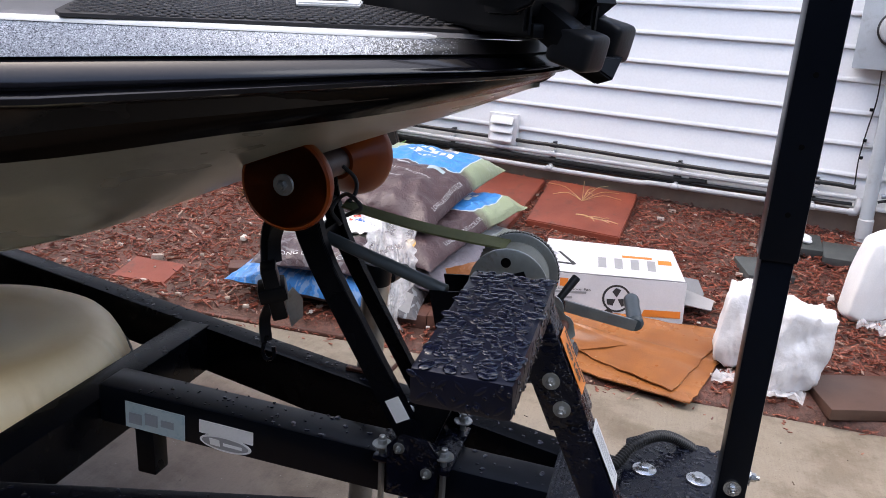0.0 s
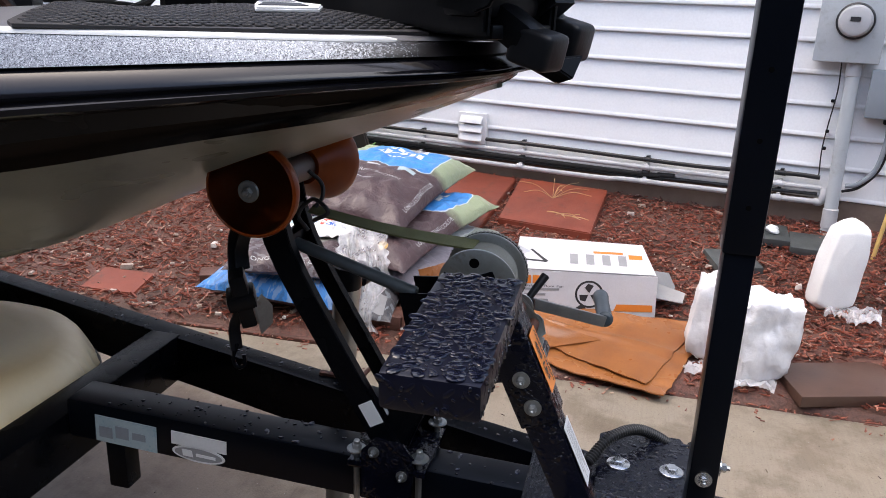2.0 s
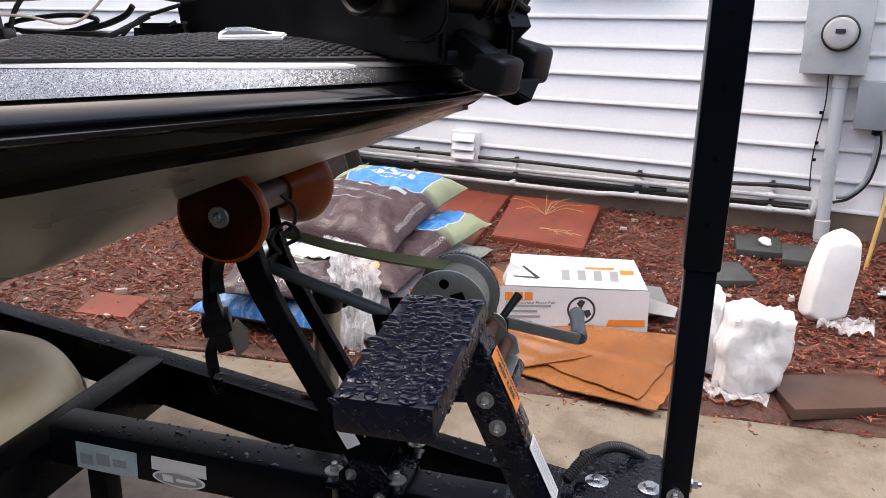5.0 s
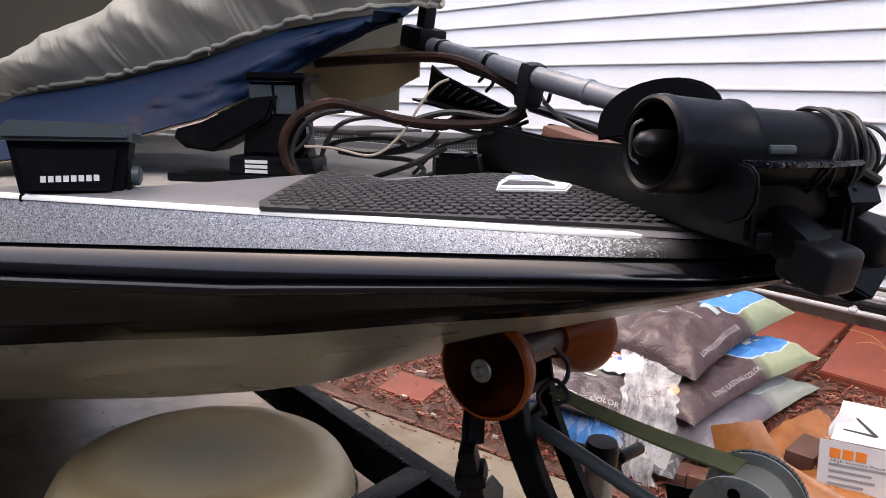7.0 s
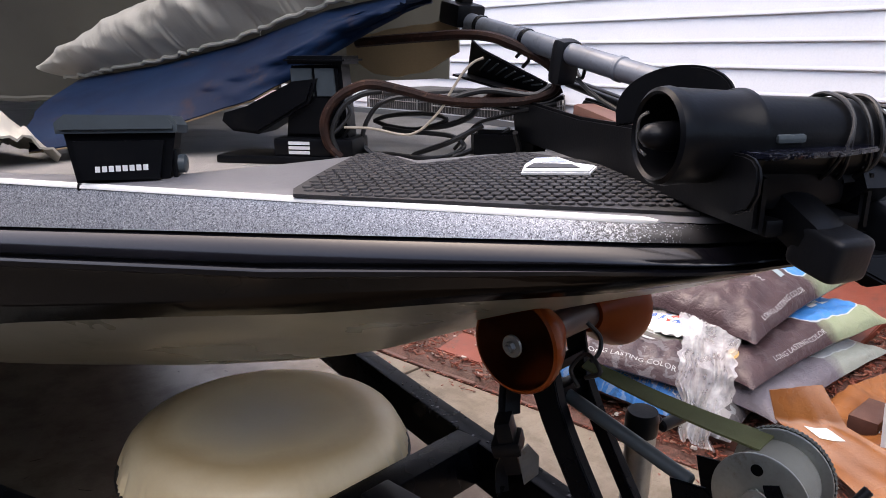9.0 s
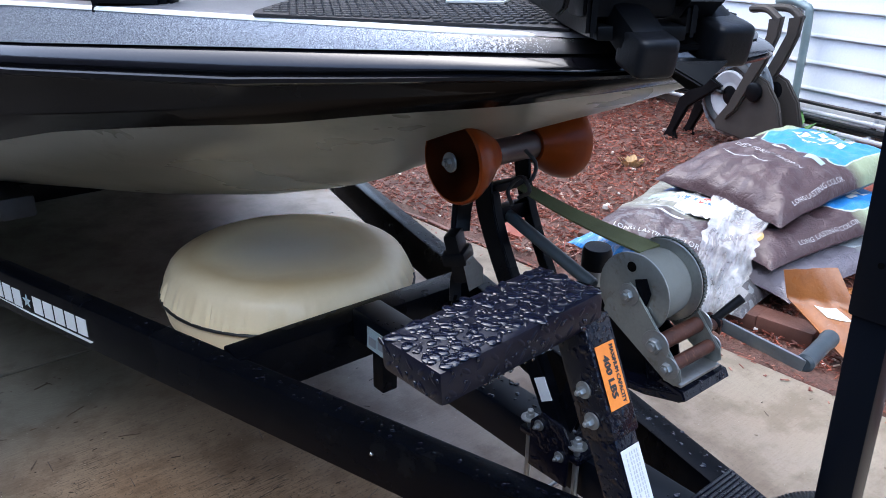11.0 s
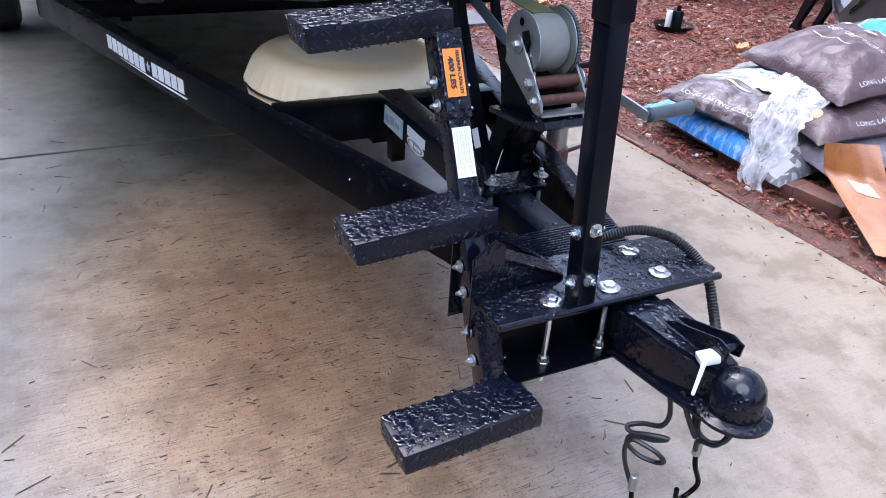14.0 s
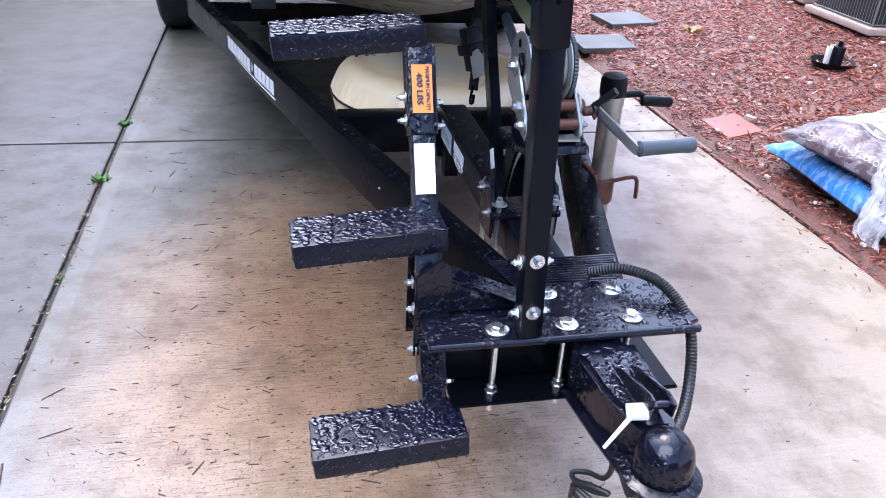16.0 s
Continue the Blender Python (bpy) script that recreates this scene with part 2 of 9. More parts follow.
PALE_GREY = surf("dusty_white_plastic", (0.52, 0.52, 0.53), (0.42, 0.42, 0.43), 0.5, 0, 8, 200, 0.1)
VERDIGRIS = surf("grey_green_pipe", (0.27, 0.33, 0.33), (0.2, 0.25, 0.25), 0.5, 0.3, 10, 200, 0.15)
LEAF = surf("weed_leaf", (0.08, 0.22, 0.035), (0.06, 0.16, 0.025), 0.5, 0, 30, 200, 0.2, vary=0.2)
DRY_GRASS = surf("dry_straw", (0.52, 0.35, 0.18), (0.4, 0.26, 0.13), 0.8, 0, 30, 200, 0.2)
TYRE = surf("tyre_rubber", (0.014, 0.014, 0.015), (0.02, 0.02, 0.021), 0.6, 0, 8, 160, 0.4, 0.002)
BLIND = surf("blue_grey_blind", (0.10, 0.115, 0.135), (0.08, 0.095, 0.11), 0.6, 0, 5, 120, 0.1)
VOID = surf("hole_black", (0.0008, 0.0008, 0.001), (0.001, 0.001, 0.001), 0.8, 0, 10, 200, 0.02, spec=0.05)
HEDGE = surf("dark_hedge", (0.03, 0.045, 0.018), (0.018, 0.028, 0.012), 0.7, 0, 3, 40, 0.8, 0.03)
YELLOW = surf("yellow_handle", (0.62, 0.42, 0.14), (0.52, 0.34, 0.11), 0.45, 0, 10, 200, 0.15)


def amber_material():
    m, n, l, b = nodes_of("amber_roller_plastic")
    vec = n.new("ShaderNodeTexCoord").outputs["Object"]
    f = noise_node(n, l, vec, 22.0)
    l.new(mix_node(n, l, f, (0.27, 0.05, 0.005), (0.155, 0.027, 0.003)), b.inputs["Base Color"])
    b.inputs["Roughness"].default_value = 0.3
    b.inputs["Subsurface Weight"].default_value = 0.1
    b.inputs["Subsurface Radius"].default_value = (0.03, 0.008, 0.002)
    b.inputs["Specular IOR Level"].default_value = 0.18
    l.new(bump_node(n, l, noise_node(n, l, vec, 160.0), 0.1, 0.001), b.inputs["Normal"])
    return m


AMBER = amber_material()


def vinyl_material():
    """Cream vinyl, chalky in the middle, with a yellow-brown tide ring and faint soiling."""
    m, n, l, b = nodes_of("cream_vinyl")
    vec = n.new("ShaderNodeTexCoord").outputs["Object"]
    flat = n.new("ShaderNodeVectorMath")
    flat.operation = "MULTIPLY_ADD"
    l.new(vec, flat.inputs[0])
    flat.inputs[1].default_value, flat.inputs[2].default_value = (1, 1, 0), (0, -0.02, 0)
    length = n.new("ShaderNodeVectorMath")
    length.operation = "LENGTH"
    l.new(flat.outputs[0], length.inputs[0])
    r = math_node(n, l, "ADD", length.outputs["Value"], math_node(n, l, "MULTIPLY", math_node(n, l, "SUBTRACT", noise_node(n, l, vec, 5.0), 0.5), 0.10))
    c = mix_node(n, l, ramp_node(n, l, noise_node(n, l, vec, 4.0), 0.35, 0.65), (0.88, 0.74, 0.48), (0.82, 0.65, 0.39))
    ring = math_node(n, l, "MULTIPLY", ramp_node(n, l, r, 0.19, 0.245), ramp_node(n, l, r, 0.30, 0.25))
    c = mix_node(n, l, math_node(n, l, "MULTIPLY", ring, 0.5), c, (0.54, 0.35, 0.12))
    c = mix_node(n, l, math_node(n, l, "MULTIPLY", ramp_node(n, l, r, 0.19, 0.05), 0.6), c, (0.66, 0.63, 0.57))
    c = mix_node(n, l, math_node(n, l, "MULTIPLY", noise_node(n, l, vec, 150.0), 0.15), c, (0.45, 0.38, 0.25))
    l.new(c, b.inputs["Base Color"])
    b.inputs["Roughness"].default_value = 0.36
    l.new(bump_node(n, l, noise_node(n, l, vec, 140.0), 0.15, 0.001), b.inputs["Normal"])
    return m


VINYL = vinyl_material()



def flake_material():
    """Silver metal flake under clear gelcoat, thinning out into black towards the stem."""
    m, n, l, b = nodes_of("silver_metal_flake")
    vec = n.new("ShaderNodeTexCoord").outputs["Object"]
    v, w = voronoi_node(n, l, vec, 820.0), voronoi_node(n, l, vec, 1500.0)
    sep, sep2 = n.new("ShaderNodeSeparateColor"), n.new("ShaderNodeSeparateColor")
    l.new(v.outputs["Color"], sep.inputs[0])
    l.new(w.outputs["Color"], sep2.inputs[0])
    flake = mix_node(n, l, ramp_node(n, l, sep2.outputs[0], 0.3, 1.0), (0.20, 0.21, 0.235), (0.44, 0.46, 0.49))
    flake = mix_node(n, l, math_node(n, l, "MULTIPLY", ramp_node(n, l, sep.outputs[0], 0.24, 0.16), 0.75), flake, (0.045, 0.048, 0.056))
    flake = mix_node(n, l, math_node(n, l, "MULTIPLY", ramp_node(n, l, sep.outputs[0], 0.82, 0.95), 0.75), flake, (0.64, 0.66, 0.69))
    xyz = n.new("ShaderNodeSeparateXYZ")
    l.new(vec, xyz.inputs[0])
    edge = math_node(n, l, "ADD", xyz.outputs[0], math_node(n, l, "MULTIPLY", math_node(n, l, "SUBTRACT", sep.outputs[1], 0.5), 0.13))
    edge = math_node(n, l, "ADD", edge, math_node(n, l, "MULTIPLY", math_node(n, l, "SUBTRACT", noise_node(n, l, vec, 26.0), 0.5), 0.15))
    fade = ramp_node(n, l, edge, FLAKE_END - 0.012, FLAKE_END + 0.012)
    l.new(mix_node(n, l, fade, flake, (0.008, 0.008, 0.01)), b.inputs["Base Color"])
    l.new(math_node(n, l, "MULTIPLY", math_node(n, l, "SUBTRACT", 1.0, fade), 0.35), b.inputs["Metallic"])
    b.inputs["Roughness"].default_value = 0.42
    b.inputs["Coat Weight"].default_value, b.inputs["Coat Roughness"].default_value = 0.4, 0.14
    l.new(bump_node(n, l, sep.outputs[2], 0.2, 0.0006), b.inputs["Normal"])
    return m


FLAKE_END = 2.555
FLAKE = flake_material()


def concrete_material():
    """Broom-finished drive slab, wet from rain: tan and rust-brown staining, a green-grey algae tone that also paints
    in the boat's shade, dark grit caught in the broom lines, films of water.
    """
    m, n, l, b = nodes_of("wet_concrete")
    vec = n.new("ShaderNodeNewGeometry").outputs["Position"]
    big, mid, fine = noise_node(n, l, vec, 0.9, 5.0), noise_node(n, l, vec, 5.5, 6.0, 0.65), noise_node(n, l, vec, 190.0, 3.0)

    def across(direction, offset):
        q = n.new("ShaderNodeVectorMath")
        q.operation = "DOT_PRODUCT"
        l.new(vec, q.inputs[0])
        q.inputs[1].default_value = direction
        return math_node(n, l, "SUBTRACT", q.outputs["Value"], offset)

    def stretched(su, sv, scale, detail=3.0, rough=0.6):
        q = n.new("ShaderNodeCombineXYZ")
        l.new(math_node(n, l, "MULTIPLY", u, su), q.inputs[0])
        l.new(math_node(n, l, "MULTIPLY", v, sv), q.inputs[1])
        return noise_node(n, l, q.outputs[0], scale, detail, rough)

    def times(a, f):
        return math_node(n, l, "MULTIPLY", a, f)

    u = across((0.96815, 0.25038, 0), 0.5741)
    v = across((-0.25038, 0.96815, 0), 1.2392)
    wob = times(math_node(n, l, "SUBTRACT", noise_node(n, l, vec, 2.2, 4.0), 0.5), 1.1)
    du = math_node(n, l, "DIVIDE", math_node(n, l, "ADD", u, 0.85), 0.95)
    dv = math_node(n, l, "DIVIDE", math_node(n, l, "ADD", v, 0.40), 0.55)
    d2 = math_node(n, l, "ADD", math_node(n, l, "ADD", times(du, du), times(dv, dv)), wob)
    stain = ramp_node(n, l, d2, 1.75, 0.45)
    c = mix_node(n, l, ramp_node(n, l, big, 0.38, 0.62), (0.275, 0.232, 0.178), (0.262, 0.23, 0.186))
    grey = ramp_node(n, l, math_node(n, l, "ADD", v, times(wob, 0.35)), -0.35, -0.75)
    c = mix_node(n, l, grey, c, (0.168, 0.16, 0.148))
    # shade under the boat put into the colour, algae-green outboard, pinkish brown inboard
    algae_shade = ramp_node(n, l, math_node(n, l, "ADD", u, times(wob, 0.8)), -0.25, -1.25)
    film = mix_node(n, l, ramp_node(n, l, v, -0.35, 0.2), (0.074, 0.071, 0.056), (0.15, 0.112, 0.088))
    c = mix_node(n, l, times(times(algae_shade, ramp_node(n, l, v, 1.25, 0.85)), 0.9), c, film)
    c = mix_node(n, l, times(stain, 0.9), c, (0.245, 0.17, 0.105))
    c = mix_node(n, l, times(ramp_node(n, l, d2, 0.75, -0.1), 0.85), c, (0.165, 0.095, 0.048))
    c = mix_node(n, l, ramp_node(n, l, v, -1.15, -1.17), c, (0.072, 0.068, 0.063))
    # smooth trowelled margin beside the long joint
    margin = times(ramp_node(n, l, v, -1.085, -1.10), ramp_node(n, l, v, -1.17, -1.155))
    c = mix_node(n, l, times(margin, 0.16), c, (0.22, 0.22, 0.21))
    broom = stretched(120.0, 6.0, 1.0, 3.0, 0.6)
    plain = math_node(n, l, "SUBTRACT", 1.0, times(margin, 0.8))
    c = mix_node(n, l, times(times(ramp_node(n, l, broom, 0.4, 0.75), math_node(n, l, "MULTIPLY_ADD", stain, 0.35, 0.15)), plain), c, (0.42, 0.38, 0.34), "MULTIPLY")
    c = mix_node(n, l, times(ramp_node(n, l, mid, 0.47, 0.6), math_node(n, l, "MULTIPLY_ADD", stain, 0.15, 0.65)), c, (0.62, 0.58, 0.54), "MULTIPLY")
    c = mix_node(n, l, ramp_node(n, l, noise_node(n, l, vec, 1.9, 7.0, 0.7), 0.5, 0.6), c, (0.78, 0.76, 0.73), "MULTIPLY")
    c = mix_node(n, l, times(fine, 0.6), c, (0.62, 0.6, 0.58), "MULTIPLY")
    # dark grit lying in clusters along the broom lines, thickest on the stain
    cluster = ramp_node(n, l, noise_node(n, l, vec, 4.2, 5.0, 0.7), 0.40, 0.62)
    dense = math_node(n, l, "MULTIPLY_ADD", times(ramp_node(n, l, d2, 2.2, 0.7), cluster), 0.95, 0.08)
    grit = ramp_node(n, l, stretched(210.0, 17.0, 1.0, 3.0, 0.65), 0.56, 0.62)
    c = mix_node(n, l, times(grit, dense), c, (0.026, 0.017, 0.011))
    pit = ramp_node(n, l, noise_node(n, l, vec, 120.0, 3.0, 0.6), 0.58, 0.66)
    c = mix_node(n, l, times(pit, math_node(n, l, "MULTIPLY_ADD", stain, 0.6, 0.2)), c, (0.04, 0.028, 0.02))
    speck = voronoi_node(n, l, vec, 62.0)
    c = mix_node(n, l, times(ramp_node(n, l, speck.outputs["Distance"], 0.13, 0.07), 0.5), c, (0.045, 0.034, 0.024))
    pale = voronoi_node(n, l, vec, 38.0)
    c = mix_node(n, l, times(ramp_node(n, l, pale.outputs["Distance"], 0.06, 0.03), 0.5), c, (0.5, 0.49, 0.46))
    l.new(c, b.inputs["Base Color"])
    r = math_node(n, l, "MULTIPLY_ADD", ramp_node(n, l, mid, 0.35, 0.7), 0.2, 0.3)
    l.new(math_node(n, l, "ADD", r, times(big, 0.12)), b.inputs["Roughness"])
    b.inputs["Coat Weight"].default_value, b.inputs["Coat Roughness"].default_value = 0.07, 0.3
    b.inputs["Specular IOR Level"].default_value = 0.25
    h = math_node(n, l, "ADD", math_node(n, l, "ADD", times(fine, 0.5), times(mid, 0.8)), times(times(broom, 0.3), plain))
    l.new(bump_node(n, l, h, 0.35, 0.004), b.inputs["Normal"])
    return m


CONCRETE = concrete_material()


def soil_material():
    m, n, l, b = nodes_of("red_brown_mulch_soil")
    vec = n.new("ShaderNodeNewGeometry").outputs["Position"]
    f, g = noise_node(n, l, vec, 3.0, 6.0, 0.65), noise_node(n, l, vec, 70.0, 4.0, 0.7)
    c = mix_node(n, l, ramp_node(n, l, f, 0.35, 0.65), (0.145, 0.05, 0.034), (0.10, 0.052, 0.036))
    c = mix_node(n, l, ramp_node(n, l, g, 0.42, 0.7), c, (0.05, 0.022, 0.016))
    l.new(c, b.inputs["Base Color"])
    b.inputs["Roughness"].default_value = 0.6
    l.new(bump_node(n, l, g, 0.8, 0.01), b.inputs["Normal"])
    return m


SOIL = soil_material()


def island_material(name, stops, rough, bump=0.3):
    """Loose chips, each in a tone of its own."""
    m, n, l, b = nodes_of(name)
    rnd = n.new("ShaderNodeNewGeometry").outputs["Random Per Island"]
    r = n.new("ShaderNodeValToRGB")
    r.color_ramp.interpolation = "LINEAR"
    for k, (pos, col) in enumerate(stops):
        e = r.color_ramp.elements[k] if k < 2 else r.color_ramp.elements.new(pos)
        e.position, e.color = pos, (*col, 1)
    l.new(rnd, r.inputs[0])
    vec = n.new("ShaderNodeTexCoord").outputs["Object"]
    c = mix_node(n, l, math_node(n, l, "MULTIPLY", noise_node(n, l, vec, 120.0), 0.6), r.outputs[0], (0.03, 0.014, 0.01))
    l.new(c, b.inputs["Base Color"])
    b.inputs["Roughness"].default_value = rough
    l.new(bump_node(n, l, noise_node(n, l, vec, 300.0), bump, 0.002), b.inputs["Normal"])
    return m


CHIPS = island_material("wet_red_mulch_chips", [(0.0, (0.05, 0.014, 0.01)), (1.0, (0.5, 0.36, 0.28)), (0.3, (0.19, 0.043, 0.025)), (0.75, (0.35, 0.092, 0.052)), (0.95, (0.38, 0.15, 0.095))], 0.42)
NEEDLES = island_material("dark_wet_needles", [(0.0, (0.02, 0.014, 0.01)), (1.0, (0.12, 0.075, 0.045)), (0.6, (0.05, 0.032, 0.022))], 0.5)
JOINT_BITS = island_material("joint_litter", [(0.0, (0.03, 0.022, 0.014)), (1.0, (0.09, 0.11, 0.03)), (0.55, (0.13, 0.08, 0.035)), (0.88, (0.30, 0.22, 0.12))], 0.6)
PEBBLES = island_material("pale_bits", [(0.0, (0.45, 0.36, 0.3)), (1.0, (0.8, 0.78, 0.75)), (0.5, (0.62, 0.52, 0.45))], 0.6)


def water_material():
    m, n, l, b = nodes_of("water_beads")
    b.inputs["Base Color"].default_value = (0.9, 0.95, 1, 1)
    b.inputs["Roughness"].default_value, b.inputs["IOR"].default_value, b.inputs["Transmission Weight"].default_value = 0.03, 1.33, 1.0
    return m


WATER = water_material()
POOL = surf("water_on_black_paint", (0.004, 0.005, 0.012), (0.005, 0.006, 0.014), 0.1, 0.0, 30, 300, 0.02, rvar=0.03, spec=0.5)


def film_material():
    m, n, l, b = nodes_of("crumpled_clear_film")
    vec = n.new("ShaderNodeTexCoord").outputs["Object"]
    b.inputs["Base Color"].default_value = (0.88, 0.88, 0.9, 1)
    b.inputs["Roughness"].default_value = 0.28
    b.inputs["Transmission Weight"].default_value, b.inputs["IOR"].default_value = 0.12, 1.3
    l.new(math_node(n, l, "MULTIPLY_ADD", ramp_node(n, l, noise_node(n, l, vec, 17.0, 4.0, 0.6), 0.36, 0.7), 0.35, 0.22), b.inputs["Alpha"])
    l.new(bump_node(n, l, noise_node(n, l, vec, 34.0, 3.0), 0.45, 0.006), b.inputs["Normal"])
    return m


FILM = film_material()


def bag_material(name, body, head, badge, prints=0.0, side=False, start=0.57):
    """Printed polythene sack: body colour, a paler head, an oval badge, crinkled and glossy."""
    m, n, l, b = nodes_of(name)
    uv = n.new("ShaderNodeTexCoord").outputs["UV"]
    obj = n.new("ShaderNodeTexCoord").outputs["Object"]
    s = n.new("ShaderNodeSeparateXYZ")
    l.new(uv, s.inputs[0])
    x, y = s.outputs[0], s.outputs[1]
    if side:
        x, y = y, math_node(n, l, "SUBTRACT", 1.0, x)
    wob = math_node(n, l, "MULTIPLY", math_node(n, l, "SUBTRACT", noise_node(n, l, obj, 9.0), 0.5), 0.12)
    yy = math_node(n, l, "ADD", y, wob)
    c = mix_node(n, l, ramp_node(n, l, yy, start, start + 0.06), body, head)
    dx, dy = math_node(n, l, "DIVIDE", math_node(n, l, "SUBTRACT", x, 0.56), 0.33), math_node(n, l, "DIVIDE", math_node(n, l, "SUBTRACT", yy, 0.71), 0.22)
    d = math_node(n, l, "ADD", math_node(n, l, "POWER", math_node(n, l, "ABSOLUTE", dx), 5.0), math_node(n, l, "POWER", math_node(n, l, "ABSOLUTE", dy), 5.0))
    c = mix_node(n, l, ramp_node(n, l, d, 1.12, 1.0), c, (0.55, 0.6, 0.62))
    c = mix_node(n, l, ramp_node(n, l, d, 1.0, 0.9), c, badge)
    c = mix_node(n, l, math_node(n, l, "MULTIPLY", ramp_node(n, l, noise_node(n, l, obj, 16.0, 5.0, 0.7), 0.52, 0.72), 0.14), c, (0.34, 0.32, 0.31))
    rows = n.new("ShaderNodeCombineXYZ")
    l.new(math_node(n, l, "MULTIPLY", x, 9.0), rows.inputs[0])
    l.new(math_node(n, l, "MULTIPLY", yy, 30.0), rows.inputs[1])
    pr = noise_node(n, l, rows.outputs[0], 1.0, 2.0, 0.5)
    c = mix_node(n, l, math_node(n, l, "MULTIPLY", ramp_node(n, l, pr, 0.545, 0.565), prints), c, (0.50, 0.55, 0.58))
    c = mix_node(n, l, math_node(n, l, "MULTIPLY", ramp_node(n, l, pr, 0.42, 0.40), prints), c, (0.03, 0.045, 0.06))
    l.new(c, b.inputs["Base Color"])
    b.inputs["Roughness"].default_value = 0.4
    b.inputs["Specular IOR Level"].default_value = 0.35
    b.inputs["Coat Weight"].default_value = 0.1
    crease = math_node(n, l, "ABSOLUTE", math_node(n, l, "SUBTRACT", noise_node(n, l, obj, 15.0, 4.0, 0.6), 0.5))
    crease = math_node(n, l, "MULTIPLY", ramp_node(n, l, crease, 0.0, 0.07), 0.28)
    h = math_node(n, l, "ADD", math_node(n, l, "ADD", noise_node(n, l, obj, 16.0, 4.0, 0.6), crease), math_node(n, l, "MULTIPLY", noise_node(n, l, obj, 110.0), 0.15))
    l.new(bump_node(n, l, h, 0.38, 0.014), b.inputs["Normal"])
    return m


BAG_BROWN = bag_material("brown_mulch_sack", (0.066, 0.04, 0.044), (0.30, 0.35, 0.22), (0.05, 0.23, 0.58))
BAG_SOIL = bag_material("blue_headed_soil_sack", (0.09, 0.085, 0.09), (0.05, 0.22, 0.58), (0.07, 0.32, 0.7), 0.35, True, 0.25)
BAG_PRINT = bag_material("printed_mulch_sack", (0.062, 0.04, 0.046), (0.22, 0.215, 0.18), (0.22, 0.30, 0.30), 0.15, False, 0.2)
BAG_BLUE = bag_material("blue_soil_sack", (0.04, 0.17, 0.5), (0.30, 0.42, 0.36), (0.06, 0.30, 0.66), 0.9)
BAG_GREY = bag_material("grey_purple_sack", (0.17, 0.155, 0.18), (0.36, 0.39, 0.34), (0.30, 0.33, 0.36), 0.0)


# ---- building helpers ----
T = pose(0.2455, 1.3435, 0, 0, 0, 14.5)      # the trailer's own axes: u ahead to the coupler, v to the house, z up
BASES = {}


def finish(ob, smooth=35):
    me = ob.data
    me.polygons.foreach_set("use_smooth", [True] * len(me.polygons))
    me.set_sharp_from_angle(angle=radians(smooth))
    return ob


def thing(name, base, label, category, m=None, group="", kind=""):
    ob = new(name)
    ob.empty_display_size = 0.1
    ob.matrix_basis = (T if m is None else m) @ Matrix.Translation(base)
    BASES[ob.name] = Vector(base)
    return tagged(ob, label, category, group, kind)


def solid(name, bm, material, base, label, category, m=None, group="", kind="", smooth=35):
    """A thing that is one plain mesh."""
    me = bpy.data.meshes.new(name)
    bmesh.ops.translate(bm, verts=bm.verts, vec=-Vector(base))
    bm.to_mesh(me)
    bm.free()
    me.materials.append(material)
    ob = finish(new(name, me), smooth)
    ob.matrix_basis = (T if m is None else m) @ Matrix.Translation(base)
    BASES[ob.name] = Vector(base)
    return tagged(ob, label, category, group, kind)


def part(name, bm, material, parent, label="", smooth=35, kind=""):
    me = bpy.data.meshes.new(name)
    bmesh.ops.translate(bm, verts=bm.verts, vec=-BASES[parent.name])
    bm.to_mesh(me)
    bm.free()
    me.materials.append(material)
    ob = finish(new(name, me), smooth)
    ob.parent = parent
    BASES[ob.name] = BASES[parent.name]
    return tagged(ob, label, kind=kind)


def box(bm, lo, hi, bevel=0.003, m=None):
    lo, hi = Vector(lo), Vector(hi)
    g = bmesh.ops.create_cube(bm, size=1.0)["verts"]
    for v in g:
        v.co = Vector([lo[k] + (v.co[k] + 0.5) * (hi[k] - lo[k]) for k in range(3)])
    if bevel:
        e = {e for v in g for e in v.link_edges}
        g = bmesh.ops.bevel(bm, geom=list(e) + list(g), offset=bevel, segments=2, affect="EDGES", profile=0.6)["verts"]
    if m is not None:
        bmesh.ops.transform(bm, matrix=m, verts=list({v for v in g}))
    return bm


def along(p, q, up=(0, 0, 1)):
    """Axes at p with x towards q."""
    p, q = Vector(p), Vector(q)
    x = (q - p).normalized()
    up = Vector(up)
    if abs(x.dot(up)) > 0.98:
        up = Vector((1, 0, 0))
    y = up.cross(x).normalized()
    z = x.cross(y)
    m = Matrix((x, y, z)).transposed().to_4x4()
    m.translation = p
    return m


def beam(bm, p, q, w, h, bevel=0.004, up=(0, 0, 1)):
    n = (Vector(q) - Vector(p)).length
    box(bm, (0, -w / 2, -h / 2), (n, w / 2, h / 2), bevel, along(p, q, up))
    return bm


